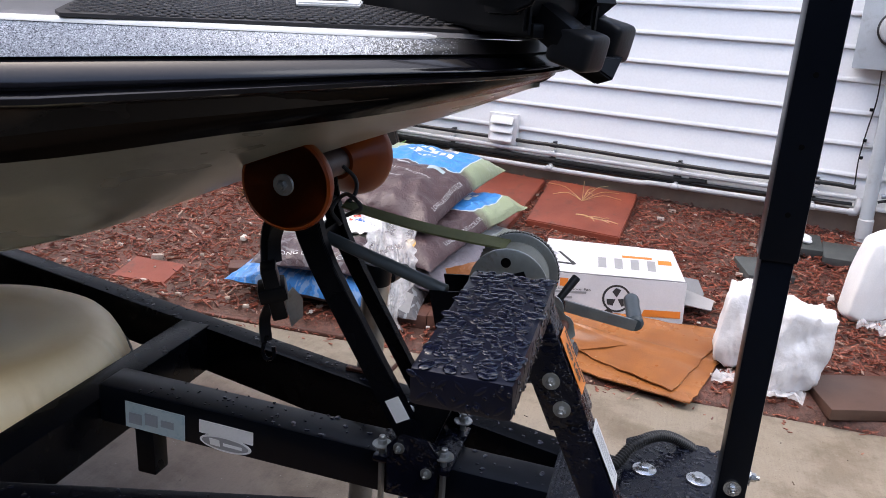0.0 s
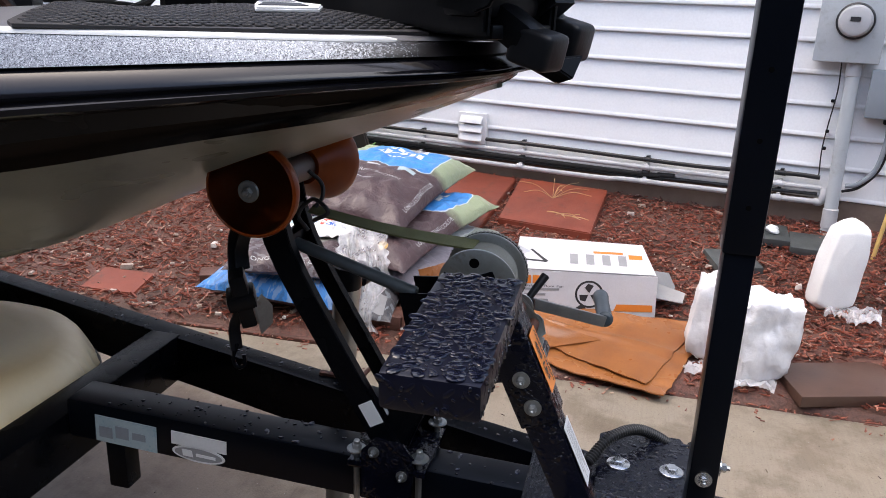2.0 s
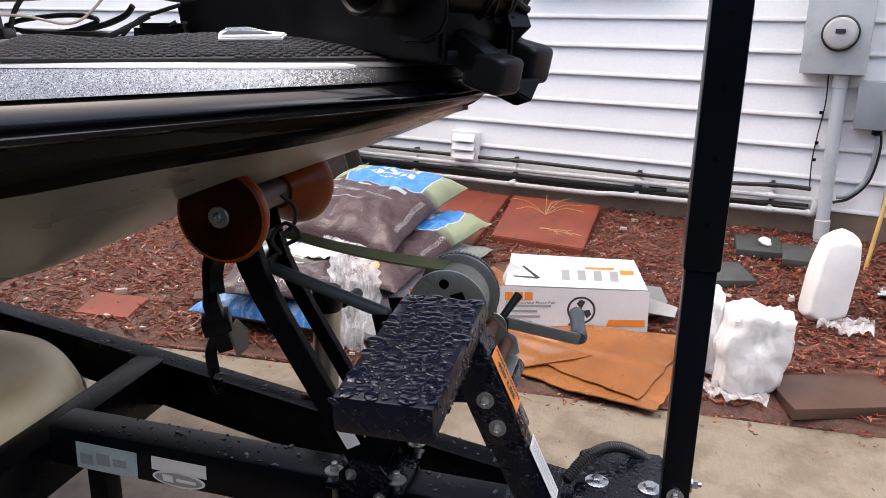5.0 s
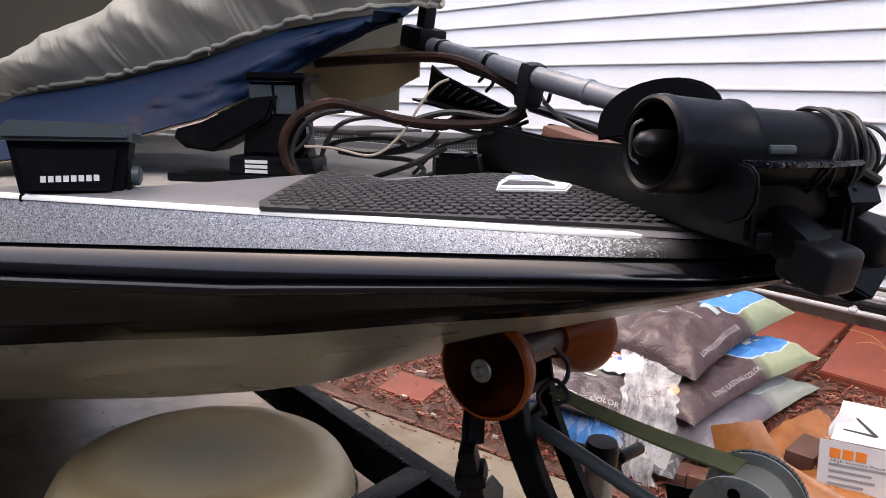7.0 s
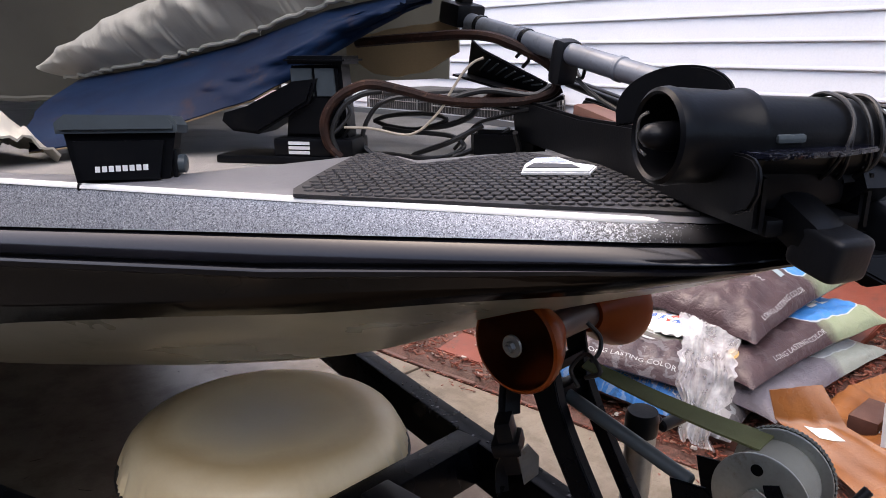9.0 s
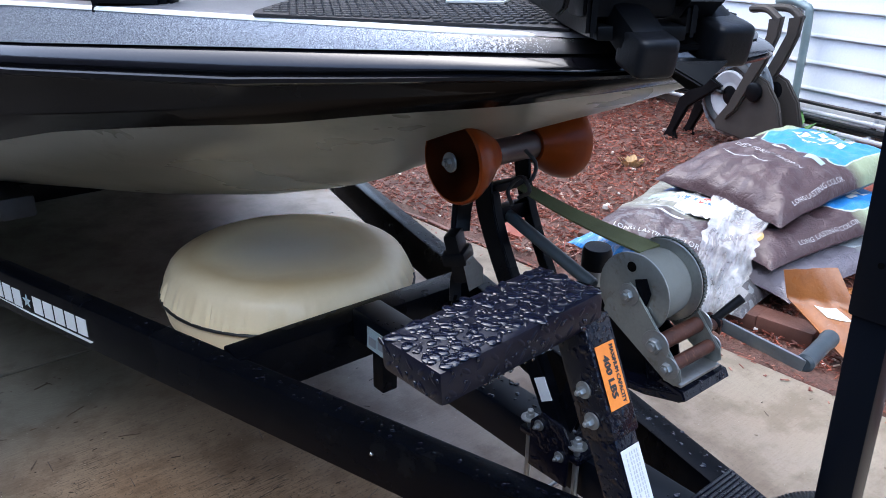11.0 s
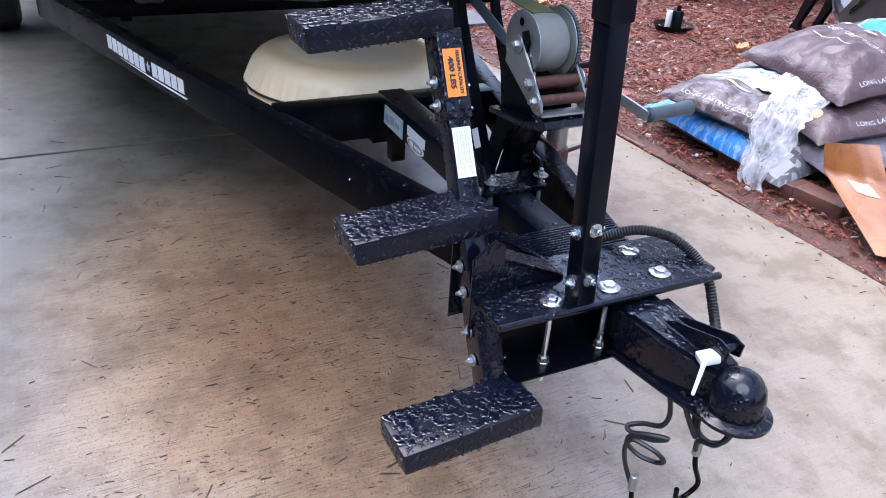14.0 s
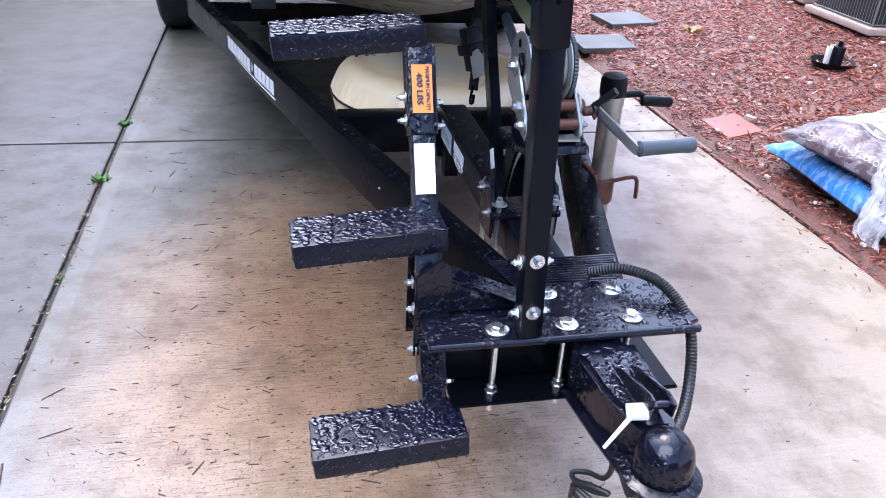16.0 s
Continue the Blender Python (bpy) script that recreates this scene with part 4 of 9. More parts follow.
def on_tongue(bm, u0, u1, z0, z1):
    plate(bm, [(u0 + 1.08, z0), (u1 + 1.08, z0), (u1 + 1.08, z1), (u0 + 1.08, z1)], TF, 0.0012, 0)


bm = bmesh.new()
on_tongue(bm, -1.02, -0.895, -0.04, 0.013)
part("sticker", bm, LABEL_BLUE, tongue, "pale blue maker sticker")
bm = bmesh.new()
on_tongue(bm, -0.865, -0.757, -0.012, 0.014)
part("sticker", bm, LABEL_WHITE, tongue, "blank white sticker")
bm = bmesh.new()
plate(bm, ring_poly(28, 0.052, 0.0155, 0.268, -0.0245), TF, 0.0012, 0)
oval = part("sticker", bm, LABEL_WHITE, tongue, "white oval maker sticker")
bm = bmesh.new()
plate(bm, ring_poly(28, 0.047, 0.012, 0.268, -0.0245), TF @ pose(0, 0, 0.0013), 0.0004, 0)
part("print", bm, INK_GREY, oval)
bm = bmesh.new()
plate(bm, [(0.238, -0.031), (0.258, -0.031), (0.256, -0.018), (0.236, -0.018)], TF @ pose(0, 0, 0.0018), 0.0004, 0)
plate(bm, [(0.264, -0.028), (0.302, -0.028), (0.302, -0.022), (0.264, -0.022)], TF @ pose(0, 0, 0.0018), 0.0004, 0)
part("print", bm, LABEL_WHITE, oval)
for k in range(3):
    bm = bmesh.new()
    on_tongue(bm, -1.012 + 0.034 * k, -0.985 + 0.034 * k, -0.03 + 0.004 * k, -0.008 + 0.006 * (k % 2))
    o = part("print", bm, MID_GREY, tongue)
    o.location.y -= 0.0012
# white mark on the right rail: bars in place of letters, a star, an underline
RF = along(RAIL_AT(2.109, -1, 0.0283), RAIL_AT(1.004, -1, 0.0283)) @ pose(0, 0, 0, 90, 0, 0)



def rail_bar(x0, x1, z0, z1, slant=0.0):
    bm = bmesh.new()
    plate(bm, [(x0, z0), (x1, z0), (x1 + slant, z1), (x0 + slant, z1)], RF, 0.0012, 0)
    return part("lettering_bar", bm, LABEL_WHITE, right_rail)


x = 0.0
for k in range(7):
    rail_bar(x, x + 0.038, -0.012 - 0.002 * k, 0.036 - 0.002 * k)
    x += 0.046
bm = bmesh.new()
star = [(0.019 * (1 if k % 2 == 0 else 0.42) * math.sin(k * math.pi / 5) + x + 0.02, 0.019 * (1 if k % 2 == 0 else 0.42) * math.cos(k * math.pi / 5) + 0.002) for k in range(10)]
plate(bm, star, RF, 0.0012, 0)
part("star_mark", bm, LABEL_BLUE, right_rail)
x += 0.05
for k in range(5):
    rail_bar(x, x + 0.04, -0.022, 0.024)
    x += 0.048
bm = bmesh.new()
plate(bm, [(0.1, -0.024), (0.36, -0.034), (x, -0.036), (x + 0.012, -0.029), (0.36, -0.029)], RF, 0.0012, 0)
part("lettering_bar", bm, LABEL_WHITE, right_rail)
# axle, wheels and mudguards far back under the hull
for side in (-1, 1):
    bm = bmesh.new()
    m = axis((-4.55, side * 0.98, 0.32), (-4.55, side * 1.5, 0.32))
    lathe(bm, [(0.18, 0), (0.27, 0.0), (0.31, 0.02), (0.32, 0.06), (0.32, 0.15), (0.31, 0.19), (0.27, 0.21), (0.18, 0.21)], m, 40)
    wheel = part("wheel", bm, TYRE, trailer, "black trailer tyre")
    bm = bmesh.new()
    lathe(bm, [(0.02, 0.17), (0.06, 0.17), (0.07, 0.14), (0.15, 0.13), (0.19, 0.15), (0.19, 0.19), (0.2, 0.2)], m, 32)
    part("rim", bm, ZINC, wheel)
    bm = bmesh.new()
    poly = [(0.42 * math.cos(radians(a)), 0.42 * math.sin(radians(a))) for a in range(-6, 187, 12)]
    poly += [(0.405 * math.cos(radians(a)), 0.405 * math.sin(radians(a))) for a in range(186, -7, -12)]
    plate(bm, poly, Matrix(((1, 0, 0, -4.55), (0, 0, 1, side * 1.08 - 0.13), (0, 1, 0, 0.32), (0, 0, 0, 1))), 0.27, 0.004)
    part("mudguard", bm, BLACK_STEEL, trailer)
bm = bmesh.new()
beam(bm, (-4.55, -1.0, 0.32), (-4.55, 1.0, 0.32), 0.06, 0.06)
part("axle", bm, BLACK_STEEL, trailer)
for v in (-0.52, 0.52):
    bm = bmesh.new()
    beam(bm, (-1.95, v, 0.68), (-5.6, v * 1.05, 0.44), 0.09, 0.06, 0.01)
    bunk = part("bunk", bm, TYRE, trailer, "black carpeted bunk board")
    for u in (-3.0, -3.8, -5.2):
        bm = bmesh.new()
        beam(bm, (u, v, 0.36), (u, v, 0.66 - 0.066 * (-1.95 - u)), 0.05, 0.05)
        part("bunk_bracket", bm, BLACK_STEEL, trailer)
# water beads standing on the tongue and the rails
bm = bmesh.new()
scatter_beads(bm, 110, rng, lambda a, b: ((-1.0 + 0.88 * a, -0.044 + 0.07 * b, 0.577 - 0.0323 * (0.08 + 0.88 * a)), (0, 0, 1)), 0.0014, 0.005)
part("rain_water", bm, POOL, tongue, kind="stuff")
for side in (-1, 1):
    bm = bmesh.new()

    def rail_top(a, b):
        q = RAIL_AT(0.12 + 1.3 * a ** 1.4, side, -0.023 + 0.046 * b)
        return (q.x, q.y, q.z + 0.0562), (0, 0, 1)
    scatter_beads(bm, 120, rng, rail_top, 0.0012, 0.004)
    part("rain_water", bm, POOL, trailer, kind="stuff")

# ---- winch stand with bow roller ----
stand = thing("winch_stand", (-0.5, 0, 0.57), "black steel bow stand clamped to the tongue", "winch stand")
for v, du, w in ((-0.058, -0.036, 0.022), (0.038, -0.03, 0.018)):
    mid = [(-0.43 - 0.584 * (z - 0.6) + du * k, z) for z, k in ((0.574, 1), (0.84, 1), (0.88, 0.95), (0.92, 0.8), (0.96, 0.45), (0.995, 0.0), (1.03, -0.6))]
    side_v = Matrix(((1, 0, 0, 0), (0, 0, 1, v), (0, 1, 0, 0), (0, 0, 0, 1)))
    bm = bmesh.new()
    plate(bm, [(u - w, z) for u, z in mid] + [(u + w, z) for u, z in reversed(mid)], side_v, 0.008, 0.0015)
    upright = part("upright", bm, BLACK_STEEL, stand)
    bm = bmesh.new()
    plate(bm, [(u + w - 0.005, z) for u, z in mid[:5]] + [(u + w + 0.001, z) for u, z in reversed(mid[:5])], Matrix(((1, 0, 0, 0), (0, 0, 1, v - 0.012 if v > 0 else v + 0.003), (0, 1, 0, 0), (0, 0, 0, 1))), 0.018, 0.001)
    part("flange", bm, BLACK_STEEL, upright)
bm = bmesh.new()
box(bm, (-0.655, -0.052, 0.9), (-0.632, 0.043, 0.93), 0.003)
box(bm, (-0.66, -0.043, 0.955), (-0.64, 0.043, 0.97), 0.003)
part("cross_tie", bm, BLACK_STEEL, stand)
bm = bmesh.new()
box(bm, (-0.525, -0.072, 0.555), (-0.392, 0.072, 0.567), 0.003)
part("base_plate", bm, BLACK_WET, stand)
for v in (-0.074, 0.066):
    bm = bmesh.new()
    plate(bm, [(-0.50, 0.5), (-0.415, 0.5), (-0.41, 0.585), (-0.43, 0.612), (-0.475, 0.618), (-0.50, 0.59)], Matrix(((1, 0, 0, 0), (0, 0, 1, v), (0, 1, 0, 0), (0, 0, 0, 1))), 0.008, 0.002)
    part("base_bracket", bm, BLACK_WET, stand)
    for u, z in ((-0.478, 0.592), (-0.43, 0.555)):
        bm = bmesh.new()
        bolt(bm, (u, v if v < 0 else v + 0.008, z), (0, -1 if v < 0 else 1, 0), 0.005)
        part("bracket_bolt", bm, ZINC, stand)
for u in (-0.512, -0.405):
    bm = bmesh.new()
    for v in (-0.06, 0.06):
        rod(bm, (u, v, 0.4), (u, v, 0.6), 0.0055, seg=10)
        bolt(bm, (u, v, 0.583), (0, 0, 1), 0.0085)
    rod(bm, (u, -0.065, 0.402), (u, 0.065, 0.402), 0.0055, seg=10)
    part("u_bolt", bm, ZINC, stand)
bm = bmesh.new()
rod(bm, (-0.64, -0.012, 0.914), (-0.425, -0.03, 0.858), 0.0105, seg=14)
part("brace_rod", bm, GREY_GRIP, stand, "grey steel brace rod")
bm = bmesh.new()
for v in (-0.045, 0.037):
    plate(bm, [(-0.48, 0.60), (-0.435, 0.585), (-0.415, 0.64), (-0.385, 0.70), (-0.345, 0.735), (-0.30, 0.75), (-0.315, 0.80), (-0.40, 0.865), (-0.45, 0.86), (-0.425, 0.75)], Matrix(((1, 0, 0, 0), (0, 0, 1, v), (0, 1, 0, 0), (0, 0, 0, 1))), 0.006)
part("winch_post", bm, BLACK_STEEL, stand)
bm = bmesh.new()
beam(bm, (-0.432, -0.001, 0.59), (-0.405, -0.001, 0.665), 0.07, 0.006, 0.001, (1, 0, 0))
beam(bm, (-0.405, -0.001, 0.664), (-0.345, -0.001, 0.738), 0.07, 0.006, 0.001, (1, 0, 0))
part("post_web", bm, BLACK_STEEL, stand)
bm = bmesh.new()
tube_pts = [(-0.42, 0.735), (-0.285, 0.747), (-0.228, 0.761), (-0.218, 0.768), (-0.224, 0.779), (-0.26, 0.7855), (-0.266, 0.778), (-0.238, 0.773), (-0.288, 0.759), (-0.42, 0.747)]
plate(bm, tube_pts, Matrix(((1, 0, 0, 0), (0, 0, 1, -0.075), (0, 1, 0, 0), (0, 0, 0, 1))), 0.112, 0.002)
part("winch_shelf", bm, BLACK_WET, stand)
for u0, z0 in ((-0.478, 0.634),):
    bm = bmesh.new()
    plate(bm, [(u0 - 0.011, z0 - 0.007), (u0 + 0.011, z0 + 0.006), (u0 - 0.010, z0 + 0.042), (u0 - 0.032, z0 + 0.029)], Matrix(((1, 0, 0, 0), (0, 0, 1, -0.0597), (0, 1, 0, 0), (0, 0, 0, 1))), 0.0015, 0)
    part("label", bm, LABEL_WHITE, stand, "creased white label")
bm = bmesh.new()
AXLE = ((-0.648, -0.135, 1.024), (-0.648, 0.135, 1.024))
ra = axis(*AXLE)
lathe(bm, [(0.024, 0.085), (0.022, 0.1), (0.022, 0.17), (0.024, 0.185)], ra, 28)
part("roller_spool", bm, AMBER_DARK, stand, "dark rubber roller spool")
for h0, h1 in ((0.0, 0.085), (0.27, 0.185)):
    bm = bmesh.new()
    k = 1 if h1 > h0 else -1
    lathe(bm, [(0.0655, h0 + k * 0.0022), (0.067, h0 + k * 0.001), (0.0705, h0 + k * 0.004), (0.072, h0 + k * 0.010), (0.069, h0 + k * 0.022), (0.061, h0 + k * 0.038), (0.051, h0 + k * 0.054), (0.039, h0 + k * 0.070), (0.03, h1)], ra, 40)
    bell = part("roller_bell", bm, AMBER, stand, "translucent amber roller bell")
    bm = bmesh.new()
    lathe(bm, [(0.008, h0 + k * 0.003), (0.056, h0 + k * 0.004), (0.066, h0 + k * 0.0022)], ra, 40)
    part("bell_face", bm, AMBER_FACE, bell, "dark red-brown end face")
    bm = bmesh.new()
    e = Vector((AXLE[0][0], -0.135 + h0, AXLE[0][2]))
    d = (0, -k, 0)
    lathe(bm, [(0.016, 0), (0.0165, 0.002), (0.015, 0.004), (0.006, 0.004)], axis(e, e + Vector(d)), 24)
    bolt(bm, e + Vector(d) * 0.003, d, 0.008, False)
    part("axle_bolt", bm, ZINC, bell)
bm = bmesh.new()
tube(bm, [(-0.615, 0, 1.03), (-0.597, 0.008, 1.01), (-0.592, 0.0, 0.99), (-0.6, -0.01, 0.975)], 0.0034, 8)
tube(bm, [(-0.595, -0.03, 0.958), (-0.57, -0.032, 0.975), (-0.6, -0.02, 0.99), (-0.62, -0.03, 0.965), (-0.6, -0.04, 0.945)], 0.0034, 8)
part("bow_hook", bm, AC_DARK, stand)
bm = bmesh.new()
sheet(bm, lambda s, t: Vector((-0.606 + 0.27 * s, -0.014 + (0.02 + 0.03 * s) * (t - 0.5) - 0.008 * s, 0.974 - 0.028 * s - 0.006 * math.sin(math.pi * s) + 0.006 * (1 - s) * (t - 0.5))), 20, 4, 0.003)
part("winch_strap", bm, OLIVE, stand, "olive green webbing strap")

# ratchet strap hanging off the stand
strap = thing("ratchet_strap", (-0.70, -0.05, 0.96), "black ratchet tie-down strap hanging from the stand", "ratchet strap")


def ribbon(bm, pts, w, across=(0.45, 0.9, 0), thick=0.0025):
    path, a = smooth_path(pts, 6), Vector(across).normalized()
    n = len(path) - 1
    sheet(bm, lambda s, t: path[int(round(s * n))] + a * w * (t - 0.5), n, 2, thick)
    return bm


bm = bmesh.new()
ribbon(bm, [(-0.665, -0.05, 0.985), (-0.69, -0.055, 0.95), (-0.712, -0.045, 0.905), (-0.708, -0.052, 0.87)], 0.026)
part("webbing", bm, RUBBER, strap)
bm = bmesh.new()
ribbon(bm, [(-0.70, -0.06, 0.965), (-0.722, -0.05, 0.92), (-0.72, -0.055, 0.86), (-0.716, -0.048, 0.81), (-0.732, -0.045, 0.765), (-0.728, -0.048, 0.725)], 0.022)
part("webbing", bm, RUBBER, strap)
RK = pose(-0.704, -0.062, 0.825, 8, -12, 28)
bm = bmesh.new()
box(bm, (-0.014, -0.02, -0.045), (0.012, 0.02, 0.05), 0.005, RK)
box(bm, (-0.026, -0.024, -0.01), (0.02, 0.024, 0.016), 0.006, RK)
part("ratchet_body", bm, PLASTIC, strap)
bm = bmesh.new()
plate(bm, [(-0.016, -0.045), (0.012, -0.04), (0.02, -0.01), (0.006, 0.02), (-0.014, 0.012)], RK @ pose(0.024, -0.012, -0.014, 90, 0, 40), 0.003, 0.001)
part("ratchet_lever", bm, ZINC, strap)
bm = bmesh.new()
tube(bm, [(-0.728, -0.048, 0.735), (-0.735, -0.05, 0.71), (-0.728, -0.052, 0.695), (-0.715, -0.05, 0.70), (-0.716, -0.048, 0.718)], 0.0035, 8)
part("hook", bm, BLACK_STEEL, strap)

# ---- hand winch ----
winch = thing("hand_winch", (-0.28, 0, 0.79), "zinc-plated hand winch with wound webbing strap", "winch")
wa = (-0.322, 0.895)


def disc(bm, r, v0, v1, c=wa, seg=40, hole=None):
    lathe(bm, [(r - 0.0015, 0), (r, 0.001), (r, abs(v1 - v0) - 0.001), (r - 0.0015, abs(v1 - v0))], axis((c[0], v0, c[1]), (c[0], v1, c[1])), seg)


bm = bmesh.new()
disc(bm, 0.0595, -0.074, -0.070)
for a, r in ((100, 0.006), (215, 0.008), (330, 0.006)):
    lathe(bm, [(r, 0), (r, 0.0008)], axis((wa[0] + 0.034 * math.cos(radians(a)), -0.0742, wa[1] + 0.034 * math.sin(radians(a))), (wa[0] + 0.034 * math.cos(radians(a)), -0.09, wa[1] + 0.034 * math.sin(radians(a)))), 14)
flange = part("drum_flange", bm, ZINC_GREEN, winch)
for a in (98, 222):
    bm = bmesh.new()
    lathe(bm, [(0.0075, 0), (0.0075, 0.0006)], axis((wa[0] + 0.039 * math.cos(radians(a)), -0.0752, wa[1] + 0.039 * math.sin(radians(a))), (wa[0] + 0.039 * math.cos(radians(a)), -0.09, wa[1] + 0.039 * math.sin(radians(a)))), 16)
    part("flange_hole", bm, VOID, flange)
bm = bmesh.new()
disc(bm, 0.0625, 0.000, 0.004)
part("drum_flange", bm, ZINC_GREEN, winch)
bm = bmesh.new()
lathe(bm, [(0.046, 0), (0.0505, 0.006), (0.052, 0.034), (0.0505, 0.062), (0.046, 0.068)], axis((wa[0], -0.069, wa[1]), (wa[0], 0.5, wa[1])), 40)
part("wound_strap", bm, WOUND, winch, "webbing wound on the drum")
bm = bmesh.new()
plate(bm, [(-0.318, 0.918), (-0.300, 0.925), (-0.290, 0.905), (-0.298, 0.872), (-0.315, 0.862), (-0.308, 0.89)], Matrix(((1, 0, 0, 0), (0, 0, 1, -0.0795), (0, 1, 0, 0), (0, 0, 0, 1))), 0.004, 0.001)
part("pawl_lever", bm, BLACK_STEEL, winch, "black pawl lever")
bm = bmesh.new()
teeth = 64
plate(bm, [((0.0642 if k % 2 else 0.0624) * math.cos(2 * math.pi * k / (2 * teeth)), (0.0642 if k % 2 else 0.0624) * math.sin(2 * math.pi * k / (2 * teeth))) for k in range(2 * teeth)], axis((wa[0], 0.005, wa[1]), (wa[0], 0.03, wa[1])), 0.007, 0)
part("gear_wheel", bm, GEAR, winch, "dark greased gear wheel")
MV = lambda v: Matrix(((1, 0, 0, 0), (0, 0, 1, v), (0, 1, 0, 0), (0, 0, 0, 1)))
for v in (-0.0815, 0.0165):
    bm = bmesh.new()
    plate(bm, [(-0.335, 0.905), (-0.325, 0.912), (-0.313, 0.905), (-0.229, 0.814), (-0.225, 0.798), (-0.235, 0.787), (-0.252, 0.79), (-0.365, 0.855), (-0.362, 0.872)], MV(v), 0.0045)
    side_plate = part("side_plate", bm, ZINC_GREEN, winch)
    for (u, z), r in (((-0.322, 0.895), 0.0085), ((-0.27, 0.837), 0.0115), ((-0.246, 0.812), 0.0085)):
        bm = bmesh.new()
        bolt(bm, (u, v - 0.0002 if v < 0 else v + 0.0047, z), (0, -1 if v < 0 else 1, 0), r)
        part("shaft_bolt", bm, ZINC, side_plate)
bm = bmesh.new()
rod(bm, (-0.27, -0.077, 0.837), (-0.27, 0.035, 0.837), 0.012)
part("drive_shaft", bm, RUST, winch)
bm = bmesh.new()
rod(bm, (-0.246, -0.077, 0.812), (-0.246, 0.024, 0.812), 0.010)
part("drive_shaft", bm, RUST, winch)
bm = bmesh.new()
box(bm, (-0.256, -0.077, 0.786), (-0.226, 0.02, 0.791), 0.002)
part("winch_foot", bm, ZINC, winch)
bm = bmesh.new()
rod(bm, (-0.262, 0.032, 0.83), (-0.262, 0.06, 0.832), 0.009)
plate(bm, [(-0.012, -0.012), (0.02, -0.008), (0.035, 0.0), (0.012, 0.014), (-0.012, 0.01)], axis((-0.262, 0.05, 0.83), (-0.255, 0.08, 0.83)), 0.006)
part("ratchet_pawl", bm, RUST, winch)
bm = bmesh.new()
rod(bm, (-0.262, 0.05, 0.838), (-0.238, 0.078, 0.874), 0.006, 0.0075, 12)
lathe(bm, [(0.006, 0), (0.012, 0.004), (0.012, 0.010), (0.006, 0.014)], axis((-0.262, 0.046, 0.832), (-0.255, 0.1, 0.84)), 16)
part("pawl_handle", bm, RUBBER, winch, "black pawl handle")
bm = bmesh.new()
beam(bm, (-0.268, 0.056, 0.833), (-0.136, 0.085, 0.803), 0.006, 0.02, 0.003)
arm = part("crank_arm", bm, ZINC, winch)
bm = bmesh.new()
lathe(bm, [(0.009, 0), (0.0135, 0.004), (0.0125, 0.03), (0.0125, 0.085), (0.014, 0.1), (0.0135, 0.108), (0.009, 0.112)], axis((-0.137, 0.084, 0.806), (-0.15, 0.19, 0.806)), 20)
part("crank_grip", bm, GREY_GRIP, winch, "slate grey crank grip")

# ---- boarding ladder on its clamp ----
ladder = thing("boarding_ladder", (-0.04, -0.1, 0.48), "black bolt-on trailer ladder with three tread-plate steps", "ladder")


def face_u(z):
    return -0.191 + 0.47 * (0.862 - z)


for z0, z1, w in ((0.945, 0.815, 0.05), (0.83, 0.50, 0.043), (0.52, 0.385, 0.045), (0.68, 0.45, 0.048)):
    bm = bmesh.new()
    o = 0.026
    beam(bm, (face_u(z0) - o, -0.27, z0), (face_u(z1) - o, -0.27, z1), w - 0.004, w, 0.004, (1, 0, 0))
    part("ladder_post", bm, BLACK_WET, ladder)
